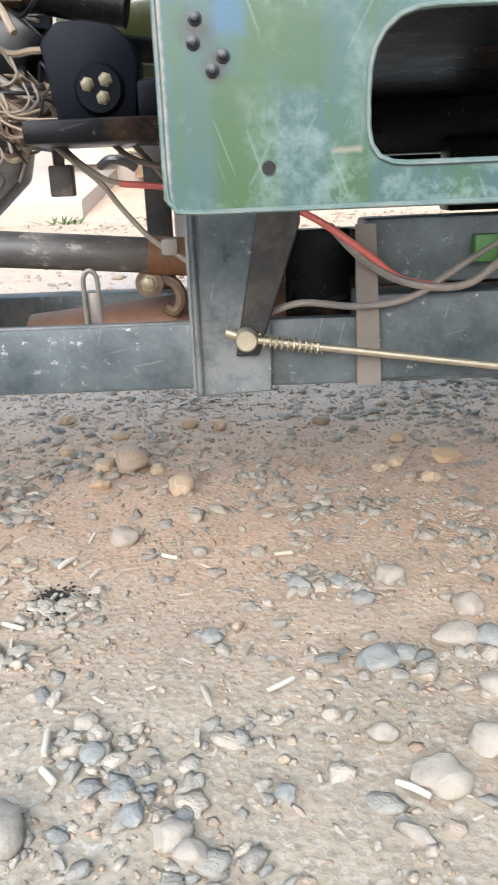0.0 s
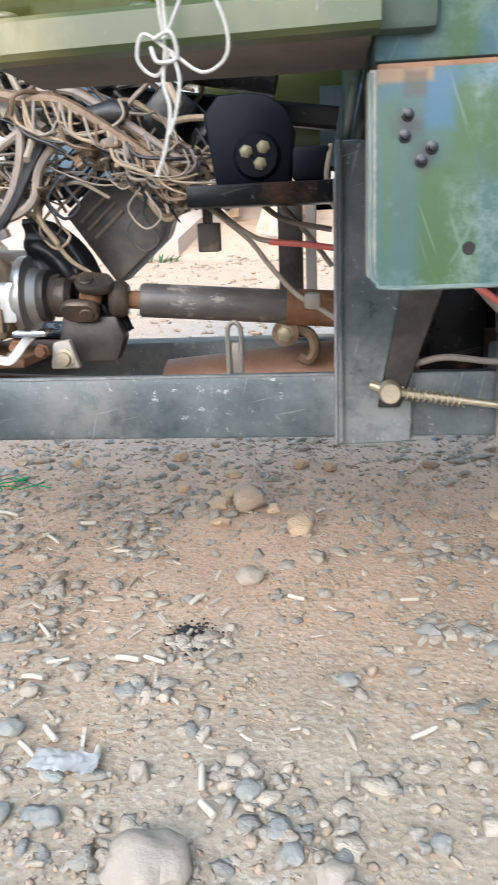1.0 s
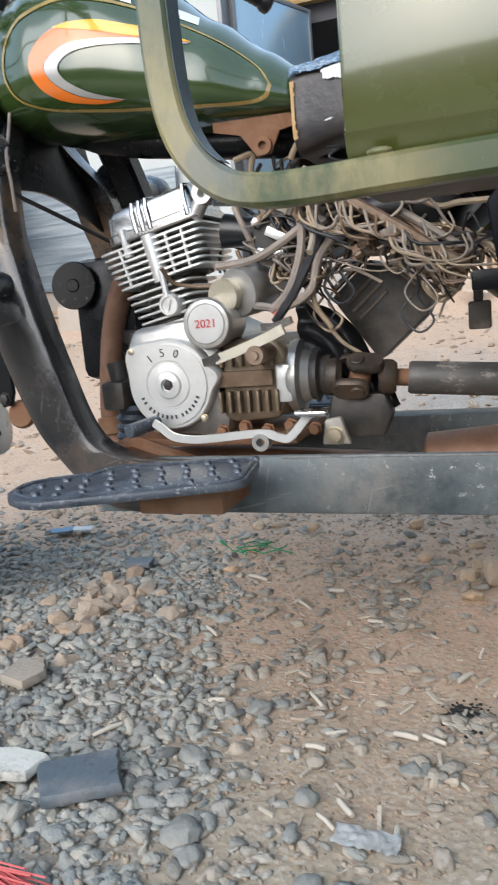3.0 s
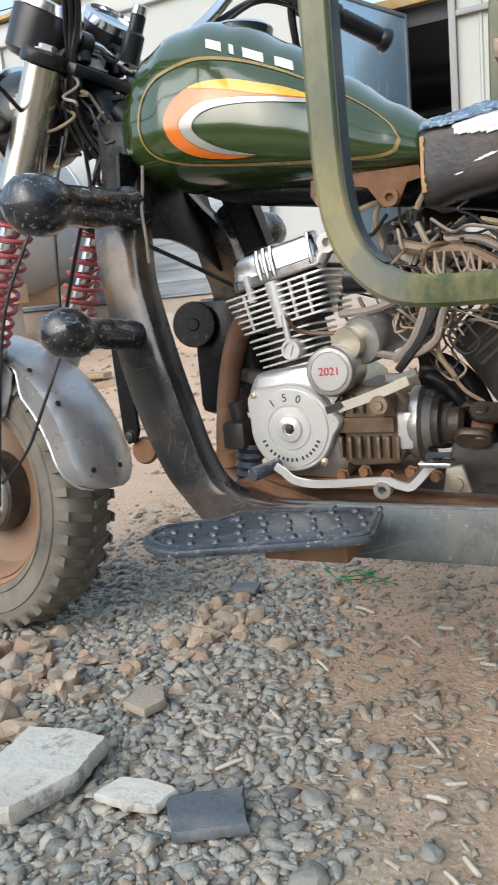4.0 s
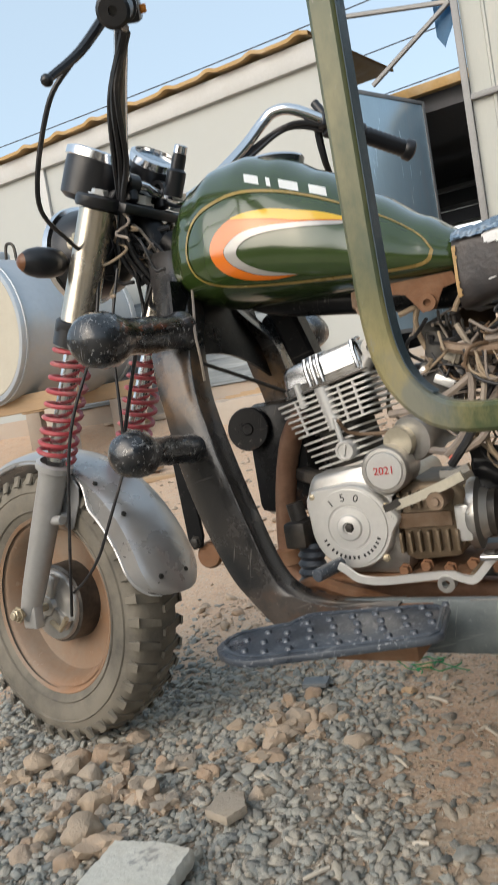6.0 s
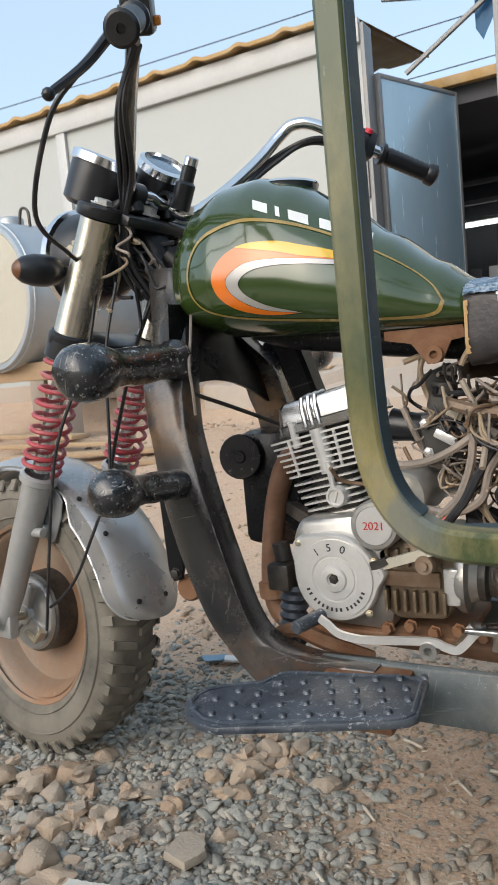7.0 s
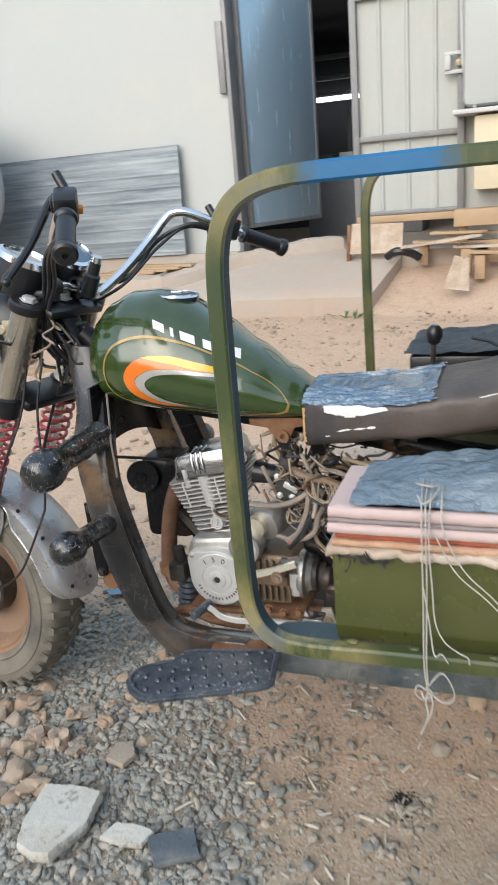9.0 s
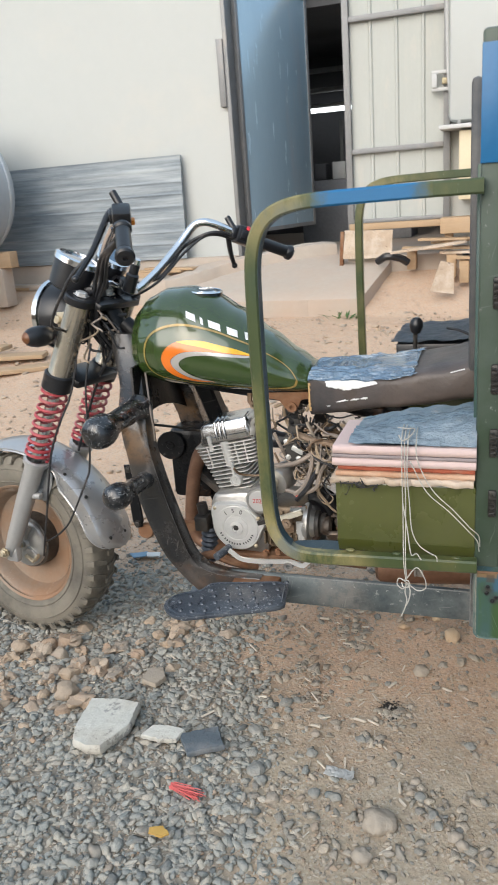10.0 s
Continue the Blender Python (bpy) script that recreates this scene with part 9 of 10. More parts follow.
# litter of chips under the pallet
# white unit on the wall at the right of the door
bm = B()
box(bm, -0.44, 0.40, 5.50, WALL_Y - 0.003, 1.60, 2.9, 0.05)
solid("wall_cabinet", bm, wall_white, "white rounded cabinet fixed to the wall", "cabinet")
bm = B()
box(bm, -0.50, 0.42, 5.44, WALL_Y - 0.003, 1.555, 1.585, 0.004)
solid("shelf", bm, wall_trim, "grey shelf below the white cabinet", "shelf")
bm = B()
box(bm, -0.36, 0.3, 5.5, WALL_Y - 0.003, 1.05, 1.54, 0.01)
solid("cupboard", bm, surface("cream cupboard", (0.60, 0.52, 0.36), 0.6, 0, 0.1, 4, 0.1), "cream wooden cupboard below the shelf", "cupboard")
bm = B()
tube(bm, smooth_path([(-0.47, 5.72, 2.9), (-0.46, 5.70, 2.2), (-0.44, 5.66, 1.85), (-0.38, 5.60, 1.66), (-0.36, 5.52, 1.60)], 6), 0.014, 8)
solid("hose", bm, wall_trim, "pale hose hanging beside the door", "hose")

# strut frame over the gateway, blue plastic sheet, roof edge of the workshop
strut = thing("canopy_strut", (-1.5, 5.7, 3.0), "grey steel strut frame above the gateway", "strut")
for a, b in (((-2.06, 5.80, 3.32), (-1.27, 5.78, 3.125)), ((-1.915, 5.80, 2.75), (-1.27, 5.78, 3.125))):
    bm = B()
    tube(bm, [a, b], 0.016, square=True)
    part("bar", bm, door_frame_grey, strut)
bm = B()
g = [[bm.verts.new((-1.40 + 0.025 * i, 5.84 + 0.02 * n3(i * 0.5, j * 0.4), 3.30 - 0.45 * j / 8 * (1 - 0.10 * abs(i - 2)))) for j in range(9)] for i in range(7)]
for i in range(6):
    for j in range(8):
        bm.faces.new((g[i][j], g[i + 1][j], g[i + 1][j + 1], g[i][j + 1]))
bmesh.ops.solidify(bm, geom=bm.faces[:], thickness=0.002)
solid("plastic_sheet", bm, blue_tarp, "blue plastic sheet hanging behind the door top", "sheet")
bm = B()
box(bm, -2.45, 1.4, 6.90, 6.99, 2.935, 3.02, 0.006)
solid("roof_board", bm, roof_tile, "orange roof edge board of the workshop", "board")

# inside the workshop
for k, (x, z0, z1) in enumerate(((-1.95, 0.9, 1.7), (-1.70, 0.9, 1.7), (-1.45, 0.9, 1.7))):
    bm = B()
    box(bm, x - 0.02, x + 0.02, 8.98, 9.02, FLOOR + 0.002, 1.95, 0.003)
    solid("rack_post", bm, door_frame_grey, "grey steel rack post in the dark workshop", "post", "rack posts")
bm = B()
box(bm, -2.2, -1.0, 7.9, 8.5, FLOOR + 0.002, 1.28, 0.01)
solid("work_bench", bm, surface("dim bench", (0.2, 0.2, 0.21), 0.6, 0.1, 0.3, 4, 0.2), "grey cluttered work bench in the workshop", "bench")
for k in range(5):
    bm = B()
    r = random.Random(k + 5)
    x = -2.05 + 0.2 * k
    box(bm, x, x + r.uniform(0.08, 0.16), 7.95, 8.2, 1.282, 1.282 + r.uniform(0.08, 0.2), 0.008)
    solid("machine_box", bm, wall_trim if k % 2 else room_shade, "small grey machine box on the work bench", "box", "boxes on the bench")
lamp_m, lnt, lp = tree("tube lamp glow")
lp.inputs["Emission Color"].default_value = (0.92, 0.97, 1.0, 1)
lp.inputs["Emission Strength"].default_value = 2.2
lp.inputs["Base Color"].default_value = (0.8, 0.8, 0.8, 1)
bm = B()
rod(bm, (-2.9, 9.6, 2.13), (-1.3, 9.6, 2.13), 0.025, 12)
solid("tube_lamp", bm, lamp_m, "lit white fluorescent tube in the workshop", "lamp")
bm = B()
box(bm, -2.95, -1.25, 9.55, 9.65, 2.16, 2.20, 0.004)
solid("lamp_batten", bm, wall_trim, "grey batten of the fluorescent tube", "batten")
bm = B()
for z in (2.30, 2.52):
    box(bm, -4.4, 1.4, 9.2, 9.28, z, z + 0.05, 0.004)
solid("roof_purlin", bm, door_frame_grey, "dim steel purlins in the workshop", "purlin", kind="structure")

# overhead wires far behind, on their poles
for x in (-34.0, 24.0):
    bm = B()
    tube(bm, [(x, 15, -0.2), (x, 15, 8.9)], [0.16, 0.11], 12)
    box(bm, x - 0.06, x + 0.06, 13.8, 16.2, 8.0, 8.12, 0.01)
    solid("utility_pole", bm, raw_wood, "tall wooden utility pole with a crossarm", "pole", "utility poles")
for k in range(3):
    bm = B()
    tube(bm, smooth_path([(-34, 14 + k, 8.13), (-20, 14 + k, 7.50 - 0.35 * k), (-5, 14 + k, 7.15 - 0.5 * k), (10, 14 + k, 7.4 - 0.3 * k), (24, 14 + k, 8.13)], 6), 0.012, 5)
    solid("overhead_wire", bm, wire_black, "thin dark overhead wire against the sky", "wire", "overhead wires")

# weed beside the apron
bm = B()
rw_ = random.Random(4)
for k in range(34):
    b0 = Vector((-1.13 + rw_.gauss(0, 0.07), 4.92 + rw_.gauss(0, 0.06), 0.27))
    d = Vector((rw_.gauss(0, 0.06), rw_.gauss(0, 0.06), rw_.uniform(0.02, 0.06)))
    s = Vector((rw_.gauss(0, 1), rw_.gauss(0, 1), 0)).normalized() * 0.008
    q = [bm.verts.new(b0 - s * 0.4), bm.verts.new(b0 + s * 0.4), bm.verts.new(b0 + d * 0.6 + s), bm.verts.new(b0 + d), bm.verts.new(b0 + d * 0.6 - s)]
    bm.faces.new(q)
solid("weed", bm, weed, "small green weed at the apron's corner", "weed", kind="stuff", smooth=False)


# the shed and what stands by it sit on the raised back of the yard
for ob in list(bpy.data.objects):
    if ob.parent is None and ob.type in ("MESH", "EMPTY") and ob.location.y > 4.3:
        ob.location.z += 0.05

# ---- stones, scraps and gravel on the ground ----
def lump(bm, c, size, seed, squash=0.7, sub=2, rough=0.22, spin=0.0):
    r = random.Random(seed)
    off = Vector((r.uniform(0, 50), r.uniform(0, 50), r.uniform(0, 50)))
    res = bmesh.ops.create_icosphere(bm, subdivisions=sub, radius=1.0)
    ax = (r.uniform(0.8, 1.25), r.uniform(0.75, 1.1), squash)
    rot = Matrix.Rotation(spin or r.uniform(0, 6.28), 3, "Z")
    for v in res["verts"]:
        d = v.co.normalized()
        k = 1 + rough * noise.noise(d * 1.3 + off) * 1.6 + rough * 0.5 * noise.noise(d * 3.2 + off) + rough * 0.22 * noise.noise(d * 8 + off)
        v.co = Vector(c) + rot @ Vector((d.x * ax[0], d.y * ax[1], d.z * ax[2])) * (k * size)
    return bm


def rock(bm, c, size, seed, squash=0.8, points=26):
    """A broken stone with worn corners: the hull of random points, rounded and pitted."""
    r = random.Random(seed)
    vs = []
    long, wide = r.uniform(0.95, 1.3), r.uniform(0.8, 1.05)
    turn = Matrix.Rotation(r.uniform(0, 6.28), 3, "Z") @ Matrix.Rotation(r.uniform(-0.3, 0.3), 3, "X")
    while len(vs) < points:
        d = Vector((r.gauss(0, 1), r.gauss(0, 1), r.gauss(0, 1))).normalized() * r.uniform(0.78, 1.08)
        vs.append(bm.verts.new(Vector(c) + turn @ Vector((d.x * long, d.y * wide, d.z * squash)) * size))
    bmesh.ops.convex_hull(bm, input=vs)
    bmesh.ops.delete(bm, geom=[v for v in vs if v.is_valid and not v.link_faces], context="VERTS")
    bmesh.ops.triangulate(bm, faces=bm.faces[:])
    bmesh.ops.subdivide_edges(bm, edges=bm.edges[:], cuts=3, use_grid_fill=True)
    bmesh.ops.smooth_vert(bm, verts=bm.verts[:], factor=0.3, use_axis_x=True, use_axis_y=True, use_axis_z=True)
    bm.normal_update()
    for v in bm.verts:
        v.co += v.normal * size * (0.13 * noise.noise(v.co * 1.4 / size) + 0.07 * abs(noise.noise(v.co * 3.5 / size)) + 0.035 * noise.noise(v.co * 8 / size))
    return bm


def stone(x, y, size, mat_, label, seed, squash=0.62, rough=0.25, sub=3, group="loose stones"):
    bm = B()
    at = (x, y, ground_z(x, y) + size * squash * 0.45)
    if mat_ in (tan_stone, ochre_stone) and seed % 5 < 3:
        rock(bm, at, size * 1.12, seed, squash, 20 + seed % 9)
    else:
        lump(bm, at, size, seed, squash, sub, rough)
    return solid("stone", bm, mat_, label, "stone", group, angle=38)


stone(-0.198, 1.338, 0.036, tan_stone, "large rounded grey tan stone among ochre pieces", 777, 0.85, 0.2)
OCHRE = [(-0.244, 1.347, 0.020), (-0.143, 1.313, 0.017), (-0.092, 1.215, 0.030), (0.289, 1.321, 0.018), (0.256, 1.295, 0.014), (0.385, 1.334, 0.026), (-0.618, 1.616, 0.022), (-0.715, 1.462, 0.015), (-0.765, 1.642, 0.018)]
PALE = [(-0.160, 1.042, 0.024), (0.206, 0.891, 0.021), (0.284, 0.816, 0.020), (0.254, 0.753, 0.024), (0.272, 0.659, 0.022), (0.245, 0.577, 0.022), (0.148, 0.590, 0.015), (0.189, 0.532, 0.024), (-0.031, 0.480, 0.016), (-0.017, 0.461, 0.015), (-0.058, 1.096, 0.015), (0.036, 0.973, 0.013), (0.104, 0.621, 0.010),
        (0.136, 1.155, 0.013), (-0.186, 0.480, 0.038), (-0.207, 0.388, 0.026), (-0.380, 0.719, 0.012), (-0.334, 0.758, 0.012), (-0.222, 0.595, 0.014), (-0.432, 0.526, 0.012), (-0.425, 0.494, 0.015), (-0.127, 0.613, 0.012), (-0.168, 0.881, 0.013), (-0.395, 0.561, 0.009)]
GREY = [(0.293, 0.752, 0.020), (0.162, 0.709, 0.023), (0.191, 0.723, 0.017), (0.088, 0.877, 0.018), (-0.017, 0.761, 0.013), (0.057, 0.521, 0.012), (-0.111, 0.569, 0.017), (-0.067, 0.499, 0.014), (-0.080, 0.526, 0.013), (0.165, 0.840, 0.016), (0.141, 0.882, 0.014), (-0.269, 0.729, 0.014),
        (-0.373, 0.648, 0.016), (-0.459, 0.840, 0.013), (-0.485, 0.822, 0.018), (-0.488, 0.568, 0.024), (-0.532, 0.702, 0.020), (-0.619, 0.738, 0.017), (-0.564, 0.635, 0.013), (-0.241, 0.967, 0.013), (-0.465, 0.543, 0.016), (-0.339, 0.530, 0.015), (-0.291, 0.529, 0.015)]
for spots_, m_, lab in ((OCHRE, ochre_stone, "ochre broken stone on the bare soil"), (PALE, pale_stone, "pale grey rounded stone on the soil"), (GREY, grey_stone, "blue grey dusty stone on the soil")):
    for i, (x, y, s) in enumerate(spots_):
        stone(x, y, s * 0.88, m_, lab, 100 + i + int(1000 * abs(x)), rough=0.22, squash=0.74 if m_ is not grey_stone else 0.6)
# short cut sticks strewn over the soil
STICKS = [(-0.384, 0.782, -0.360, 0.795), (-0.400, 0.748, -0.374, 0.744), (-0.301, 0.802, -0.269, 0.789), (-0.265, 0.800, -0.236, 0.785), (-0.338, 0.654, -0.318, 0.632), (-0.353, 0.623, -0.330, 0.602), (-0.160, 0.602, -0.155, 0.568), (-0.154, 0.554, -0.139, 0.538), (-0.676, 0.888, -0.642, 0.859), (-0.670, 1.306, -0.627, 1.288), (-0.538, 1.196, -0.503, 1.162),
          (-0.397, 1.133, -0.371, 1.129), (-0.492, 1.249, -0.463, 1.249), (-0.668, 1.072, -0.633, 1.036), (-0.563, 0.830, -0.539, 0.832), (-0.430, 0.881, -0.404, 0.848), (-0.097, 0.974, -0.074, 0.966), (-0.235, 0.948, -0.218, 0.973), (-0.684, 0.720, -0.656, 0.749), (-0.270, 0.625, -0.267, 0.599), (0.045, 0.655, 0.072, 0.672), (0.150, 0.530, 0.175, 0.512)]
for i, (x0, y0, x1, y1) in enumerate(STICKS):
    a, b = Vector((x0, y0, ground_z(x0, y0) + 0.006)), Vector((x1, y1, ground_z(x1, y1) + 0.007))
    bm = B()
    r = 0.0027 + 0.0010 * ((i * 7) % 5) / 4
    tube(bm, [a, a.lerp(b, 0.08), a.lerp(b, 0.5) + Vector((0, 0, 0.0008 * ((i * 3) % 4 - 1))), a.lerp(b, 0.92), b], [r * 0.8, r, r * 1.04, r, r * 0.75], 8)
    solid("stick", bm, stick_pale, "short pale cut stick lying on the soil", "stick", "cut sticks", angle=50)
rs = random.Random(31)
for i in range(118):
    # tan stones heaped round the front wheel
    x, y = rs.gauss(-1.20, 0.15), rs.gauss(0.80, 0.14)
    if i % 4 == 3:
        x, y = rs.gauss(-0.93, 0.07), rs.gauss(1.16, 0.09)
    if abs(x + 1.33) < 0.20 and abs(y - 1.13) < 0.085:
        continue
    if abs(x + 0.865) < 0.07 and abs(y - 0.84) < 0.06 or x > -1.03 and y < 0.76:
        continue
    stone(x, y, rs.uniform(0.009, 0.023) if i % 9 else 0.030, tan_stone, "tan broken stone in the heap by the front wheel", 300 + i, 0.75, 0.55, 3, "tan stones by the wheel")
stone(-1.09, 0.735, 0.034, tan_stone, "large tan stone near the front wheel", 503, 0.7, 0.2)
for i in range(12):
    x, y = rs.uniform(-0.75, 0.35), rs.uniform(1.2, 1.75)
    stone(x, y, rs.uniform(0.012, 0.02), ochre_stone, "reddish ochre stone under the tricycle", 600 + i, 0.7, 0.3, 2, "stones under the tricycle")


def slab(name, pts, z, th, mat_, label, cat, tilt=(0, 0), bev=0.003):
    bm = B()
    c = Vector((sum(p[0] for p in pts) / len(pts), sum(p[1] for p in pts) / len(pts), 0))
    edge = []
    for i, a in enumerate(pts):
        b = pts[(i + 1) % len(pts)]
        n = max(1, int(math.hypot(b[0] - a[0], b[1] - a[1]) / 0.008))
        for j in range(n):
            q = Vector((a[0] + (b[0] - a[0]) * j / n, a[1] + (b[1] - a[1]) * j / n, 0))
            w = Vector((n3(q.x * 90, q.y * 90, 3), n3(q.x * 90, q.y * 90, 13), 0)) * 0.0035
            edge.append(q + w)
    rings = []
    for f, dz in ((0.96, 0.0), (1.0, th * 0.3), (0.985, th * 0.8), (0.95, th), (0.6, th), (0.25, th)):
        ring = []
        for q in edge:
            r = c + (q - c) * f
            up = z + tilt[0] * (r.x - c.x) + tilt[1] * (r.y - c.y) + dz
            ring.append((r.x, r.y, up + (0.0012 * n3(r.x * 60, r.y * 60, 7) if dz > 0 else 0)))
        rings.append(ring)
    loft(bm, rings)
    return solid(name, bm, mat_, label, cat)


slab("broken_slab", [(-0.992, 0.701), (-0.920, 0.712), (-0.850, 0.708), (-0.832, 0.615), (-0.868, 0.522), (-0.905, 0.515), (-0.952, 0.532), (-0.974, 0.584)], 0.010, 0.026, white_slab, "broken pale stone slab lying on gravel", "slab", (0.03, -0.02))
slab("stone_flake", [(-0.800, 0.602), (-0.785, 0.640), (-0.740, 0.648), (-0.693, 0.640), (-0.704, 0.602), (-0.750, 0.596)], 0.014, 0.012, white_slab, "thin white stone flake on the gravel", "stone", (0.02, 0.05))
slab("slate_tile", [(-0.706, 0.628), (-0.618, 0.674), (-0.578, 0.610), (-0.660, 0.567)], 0.010, 0.015, slate, "broken blue grey tile on the gravel", "tile", (0.02, 0.02))
slab("grey_flake", [(-0.90, 0.86), (-0.86, 0.875), (-0.835, 0.84), (-0.85, 0.80), (-0.895, 0.81)], 0.012, 0.014, pale_stone, "grey flat stone on the gravel", "stone", (-0.05, 0.03))
slab("tile_piece", [(-0.96, 1.335), (-0.90, 1.345), (-0.895, 1.31), (-0.95, 1.30)], 0.012, 0.01, slate, "thin grey tile piece under the footrest", "tile", (0.0, 0.08))
slab("paper_scrap", [(-1.30, 1.54), (-1.24, 1.57), (-1.22, 1.54), (-1.27, 1.51)], 0.012, 0.004, surface("faded blue paper", (0.20, 0.32, 0.43), 0.7, 0, 0.2, 20, 0.3, DUST, 0.3), "small faded blue paper scrap on the soil", "scrap")
slab("paper_scrap", [(-1.235, 1.555), (-1.18, 1.565), (-1.17, 1.53), (-1.22, 1.525)], 0.014, 0.006, scrap_white, "small white paper scrap on the soil", "scrap")
bm = B()
sheet(bm, -0.328, -0.262, 0.580, 0.610, lambda x, y: ground_z(x, y) + 0.011 + 0.0045 * n3(x * 60, y * 60, 3) + 0.004 * abs(n3(x * 110, y * 90, 8)), 34, 18, 0.0008)
for v in bm.verts:
    v.co.x += 0.006 * n3(v.co.y * 90, 4)
    v.co.y += 0.007 * n3(v.co.x * 60, 9)
solid("white_scrap", bm, scrap_white, "crumpled white plastic scrap on the soil", "scrap", angle=30)
bm = B()
for k in range(34):
    r = random.Random(k + 700)
    a0 = radians(-12 + r.uniform(-13, 13))
    p0 = Vector((-0.655 + r.uniform(-0.006, 0.006), 0.466 + r.uniform(-0.010, 0.010), 0.016 + r.uniform(0, 0.006)))
    tube(bm, [p0, p0 + Vector((math.cos(a0), math.sin(a0), r.uniform(-0.12, 0.05))) * r.uniform(0.045, 0.085)], 0.0013, 4)
solid("red_bristles", bm, red_scrap, "bundle of faded red plastic bristles on the gravel", "bristles", kind="stuff")
slab("yellow_scrap", [(-0.655, 0.345), (-0.628, 0.356), (-0.605, 0.340), (-0.62, 0.326), (-0.65, 0.330)], 0.012, 0.005, surface("ochre scrap", (0.55, 0.33, 0.08), 0.7, 0, 0.2, 30, 0.3), "small ochre scrap on the gravel", "scrap")
bm = B()
for k in range(7):
    r = random.Random(k + 60)
    pts = [Vector((-0.725 + r.gauss(0, 0.03), 1.44 + r.gauss(0, 0.016), 0.014))]
    for j in range(4):
        pts.append(pts[-1] + Vector((r.gauss(0.006, 0.018), r.gauss(0, 0.014), r.gauss(0, 0.003))))
    tube(bm, smooth_path(pts, 4), 0.0014, 5)
solid("green_thread", bm, green_thread, "tangle of green plastic thread on the soil", "thread", kind="stuff")
bm = B()
for k in range(600):
    r = random.Random(k + 160)
    q = (-0.222 + r.gauss(0, 0.015), 0.862 + r.gauss(0, 0.016))
    lump(bm, (*q, ground_z(*q) + 0.001), 0.0007 + 0.0036 * r.random() ** 4, k + 900, 0.5, 1, 0.5)
solid("burnt_scrap", bm, char_hole_black, "small burnt black patch of scraps on the soil", "scrap", kind="stuff")
bm = B()
tube(bm, smooth_path([(-0.21, 1.62, 0.01), (-0.20, 1.55, 0.018), (-0.17, 1.50, 0.012), (-0.18, 1.44, 0.016), (-0.165, 1.40, 0.008)], 5), 0.0017, 6)
solid("white_string", bm, rope_white, "short piece of white string on the soil", "string")


def hull_points(seed, n=22):
    r = random.Random(seed)
    for k in range(n):
        d = Vector((r.gauss(0, 1), r.gauss(0, 1), r.gauss(0, 1))).normalized()
        yield Vector((d.x * (0.85 + 0.3 * (seed % 3) / 2), d.y * 0.85, d.z * 0.6)) * r.uniform(0.72, 1.1)


def pile(name, spots, mat_, label, base_sub, chips=False, seed=1, corners=22, smooth_all=False):
    """Many small stones in one mesh, laid from shared shapes."""
    rg = np.random.default_rng(seed)
    shapes = []
    for k in range(10):
        bm = B()
        if chips:
            bmesh.ops.create_cube(bm, size=1.0, matrix=Matrix.Diagonal((2.0, 0.42, 0.34, 1)))
            for v in bm.verts:
                v.co += Vector((0.18 * n3(k, v.co.x * 3), 0.06 * n3(k + 5, v.co.y * 9), 0.05 * n3(k, v.co.z * 9)))
        else:
            if k % 3 and not (smooth_all and k % 2):
                vs_ = [bm.verts.new(v) for v in hull_points(seed * 50 + k, corners)]
                bmesh.ops.convex_hull(bm, input=vs_)
                bmesh.ops.delete(bm, geom=[v for v in vs_ if v.is_valid and not v.link_faces], context="VERTS")
            else:
                lump(bm, (0, 0, 0), 1.0, seed * 100 + k, 0.42 + 0.05 * (k % 5), base_sub, 0.34 + 0.05 * (k % 4))
        bm.verts.ensure_lookup_table()
        bmesh.ops.triangulate(bm, faces=bm.faces[:])
        shapes.append((np.array([v.co[:] for v in bm.verts]), np.array([[v.index for v in f.verts] for f in bm.faces])))
        bm.free()
    V, F, n = [], [], 0
    soft, counts = [], []
    for x, y, s in spots:
        pick = int(rg.integers(10))
        vs, fs = shapes[pick]
        soft.append(not chips and (smooth_all or pick % 3 != 1))
        counts.append(len(fs))
        a = rg.uniform(0, 6.283)
        c, d = math.cos(a), math.sin(a)
        t = rg.normal(0, 0.22)
        p = vs * s * (rg.uniform(0.75, 1.45), rg.uniform(0.6, 1.05), rg.uniform(0.7, 1.3))
        p = np.c_[p[:, 0], p[:, 1], p[:, 2] + t * p[:, 0]]
        p = np.c_[p[:, 0] * c - p[:, 1] * d, p[:, 0] * d + p[:, 1] * c, p[:, 2]]
        p += (x, y, ground_z(x, y) + s * (0.02 if not chips else 0.2) + rg.uniform(0, 0.3) * s)
        V.append(p)
        F.append(fs + n)
        n += len(vs)
    V, F = np.concatenate(V), np.concatenate(F)
    me = bpy.data.meshes.new(name)
    me.vertices.add(len(V))
    me.vertices.foreach_set("co", V.astype(np.float32).ravel())
    me.loops.add(len(F) * 3)
    me.loops.foreach_set("vertex_index", F.astype(np.int32).ravel())
    me.polygons.add(len(F))
    me.polygons.foreach_set("loop_start", np.arange(0, len(F) * 3, 3, dtype=np.int32))
    me.polygons.foreach_set("use_smooth", np.repeat(soft, counts))
    me.update(calc_edges=True)
    me.validate()
    me.materials.append(mat_)
    return tagged(new(name, me), label, name.replace("_", " "), kind="stuff")


def edge_of_gravel(y):
    """The x left of which the gravel lies dense."""
    if y < 0.9:
        return -0.37 - 0.48 * (y - 0.31)
    return -0.655 - 0.25 * (y - 0.9)


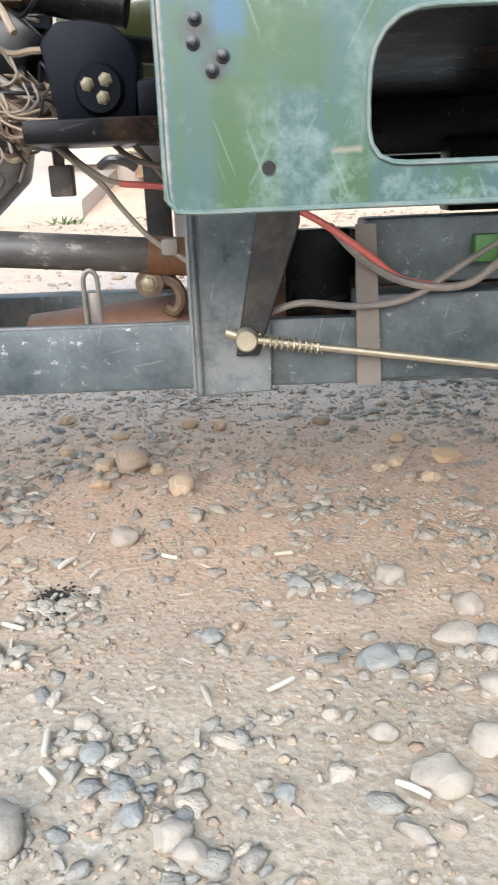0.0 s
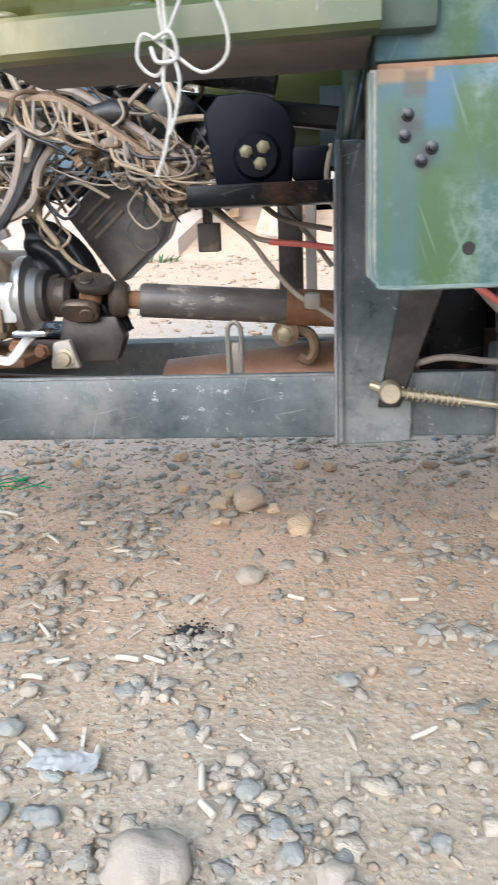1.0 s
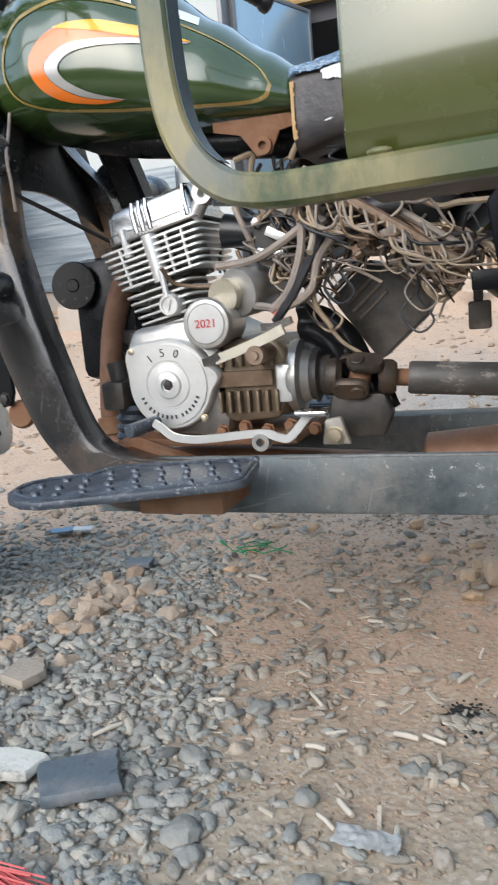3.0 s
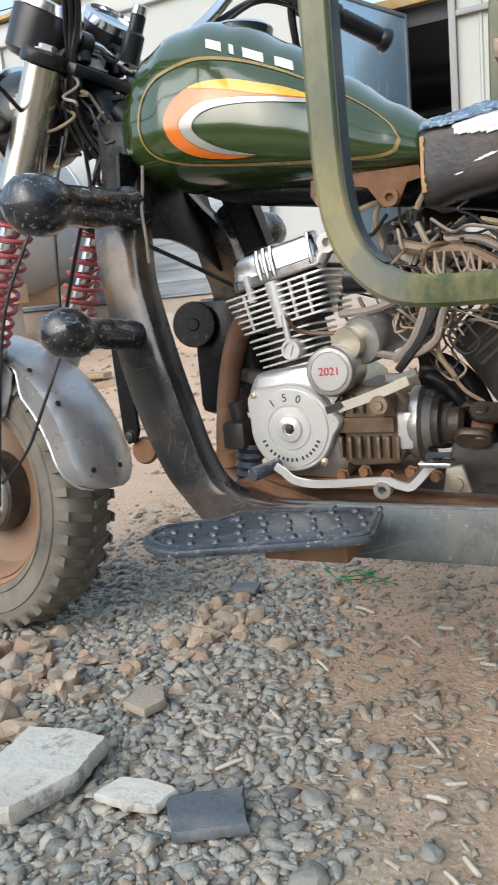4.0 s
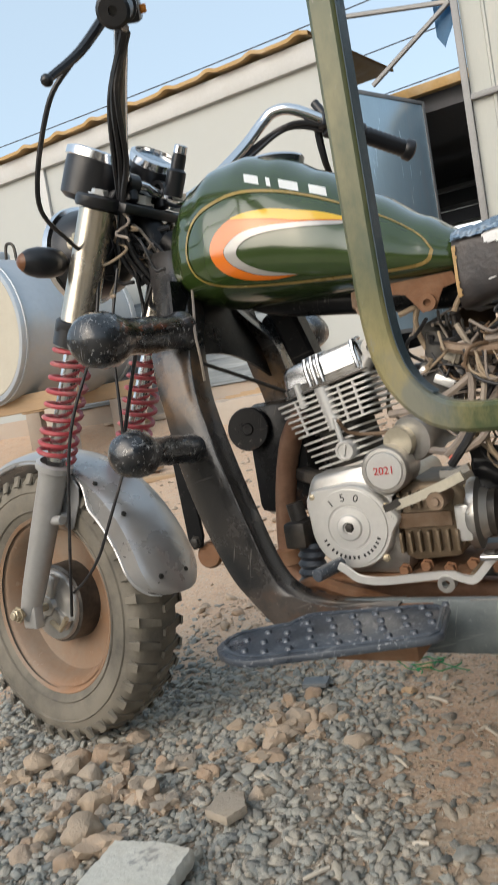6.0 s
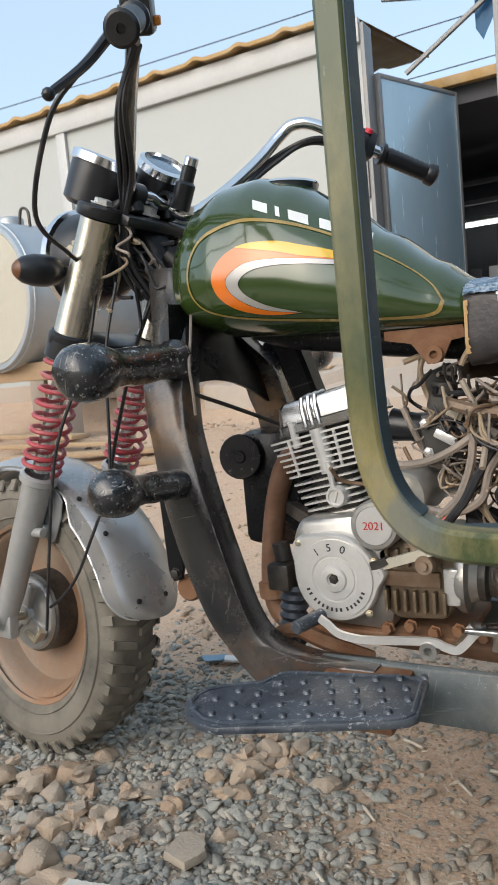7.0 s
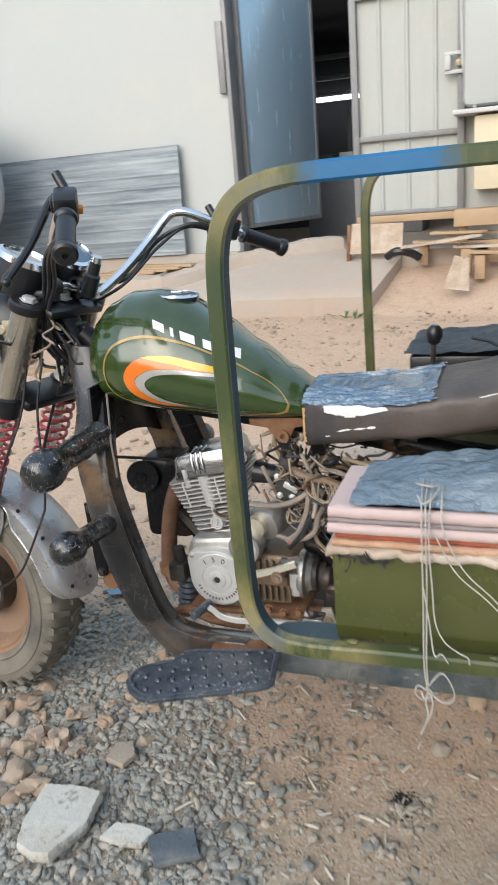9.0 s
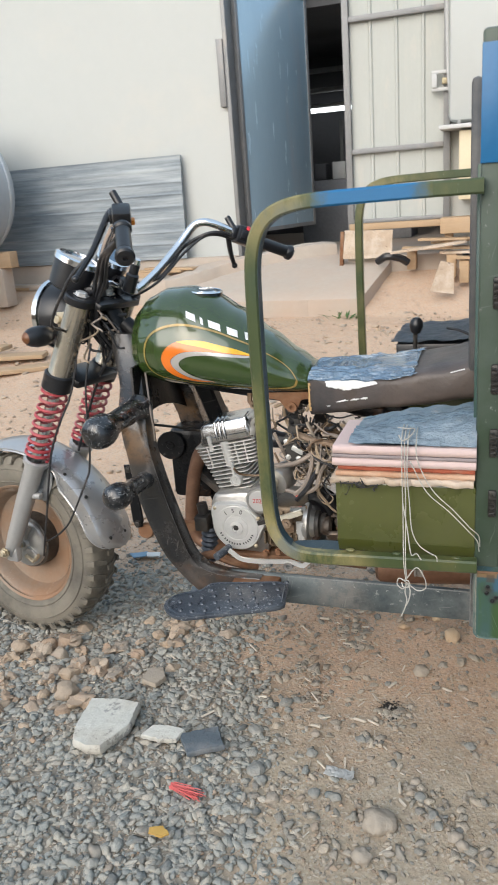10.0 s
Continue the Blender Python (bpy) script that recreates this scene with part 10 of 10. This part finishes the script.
CLUSTERS = [(0.14, 0.885, 0.045, 0.022, 30), (0.21, 0.72, 0.04, 0.02, 14), (-0.11, 0.578, 0.03, 0.02, 16), (-0.058, 0.52, 0.025, 0.02, 16), (0.03, 0.61, 0.02, 0.012, 9), (-0.373, 1.19, 0.022, 0.06, 20), (-0.238, 0.725, 0.014, 0.01, 8), (0.24, 1.67, 0.05, 0.03, 26),
            (-0.361, 1.137, 0.025, 0.02, 12), (-0.436, 0.864, 0.03, 0.02, 14), (-0.435, 0.545, 0.035, 0.03, 18), (-0.25, 0.727, 0.02, 0.012, 7), (-0.21, 0.84, 0.03, 0.025, 22), (-0.46, 0.98, 0.04, 0.02, 14), (0.02, 0.42, 0.05, 0.02, 14)]
rg0 = np.random.default_rng(7)
dense, small, grains, chips_ = [], [], [], []
while len(dense) < 26000:
    x, y = rg0.uniform(-2.1, 0.1), rg0.uniform(-0.6, 2.0)
    over = x - edge_of_gravel(y) + 0.12 * n3(x * 3, y * 3, 5) + 0.07 * n3(x * 9, y * 9, 2)
    d = math.hypot((x + 1.0) / 1.05, (y - 0.55) / 0.95) + 0.25 * n3(x * 2, y * 2, 11)
    over = max(over, (d - 0.95) * 0.28)
    keep = 1.0 if over < -0.03 else math.exp(-(over + 0.03) / 0.050)
    if rg0.random() > keep * (0.70 + 0.5 * n3(x * 6, y * 6, 21)):
        continue
    dense.append((x, y, 0.0030 + 0.0105 * rg0.random() ** 1.9))
while len(small) < 5600:
    x, y = rg0.uniform(-0.75, 0.65), rg0.uniform(-0.1, 2.4)
    if rg0.random() > 0.14 + 1.6 * max(0, n3(x * 3.4, y * 3.4, 8) - 0.10) + 0.6 * max(0, n3(x * 9, y * 9, 3) - 0.1):
        continue
    small.append((x, y, 0.0024 + 0.0100 * rg0.random() ** 3.2))
for cx, cy, sx, sy, n in CLUSTERS:
    for k in range(n * 2):
        small.append((rg0.normal(cx, sx), rg0.normal(cy, sy), (0.006 + 0.007 * rg0.random() ** 1.5) if k < n else rg0.uniform(0.003, 0.006)))
while len(grains) < 34000:
    x, y = rg0.uniform(-1.5, 0.7), rg0.uniform(0.1, 2.1)
    if rg0.random() > 0.30 + 1.1 * max(0, n3(x * 5, y * 5, 1)) + 0.5 * n3(x * 14, y * 14, 6):
        continue
    grains.append((x, y, 0.0010 + 0.0048 * rg0.random() ** 3.0))
for k in range(460):
    x, y = (rg0.uniform(-1.3, 0.6), rg0.uniform(0.2, 1.9)) if k % 2 else (rg0.normal(-0.42, 0.24), rg0.normal(0.9, 0.24))
    chips_.append((x, y, 0.0035 + 0.0085 * rg0.random() ** 2.0))
pile("gravel", dense, gravel_mat, "dense grey and tan river gravel", 2, seed=2, smooth_all=True)
pile("loose_gravel", small, loose_mat, "scattered grey pebbles on the soil", 2, seed=3, smooth_all=True)
pile("soil_grains", grains, grit_mat, "fine tan grit on the soil", 1, seed=4, corners=11)
pile("wood_chips", chips_, chip_mat, "short pale wood chips strewn on the ground", 1, True, seed=5)
far = []
while len(far) < 3500:
    x, y = rg0.uniform(-4.5, 1.2), rg0.uniform(1.6, 5.0)
    if rg0.random() > 0.25 + max(0, n3(x * 2, y * 2, 6)):
        continue
    far.append((x, y, 0.005 + 0.02 * rg0.random() ** 3))
pile("rubble", far, tan_stone, "scattered tan rubble behind the tricycle", 1, seed=6)
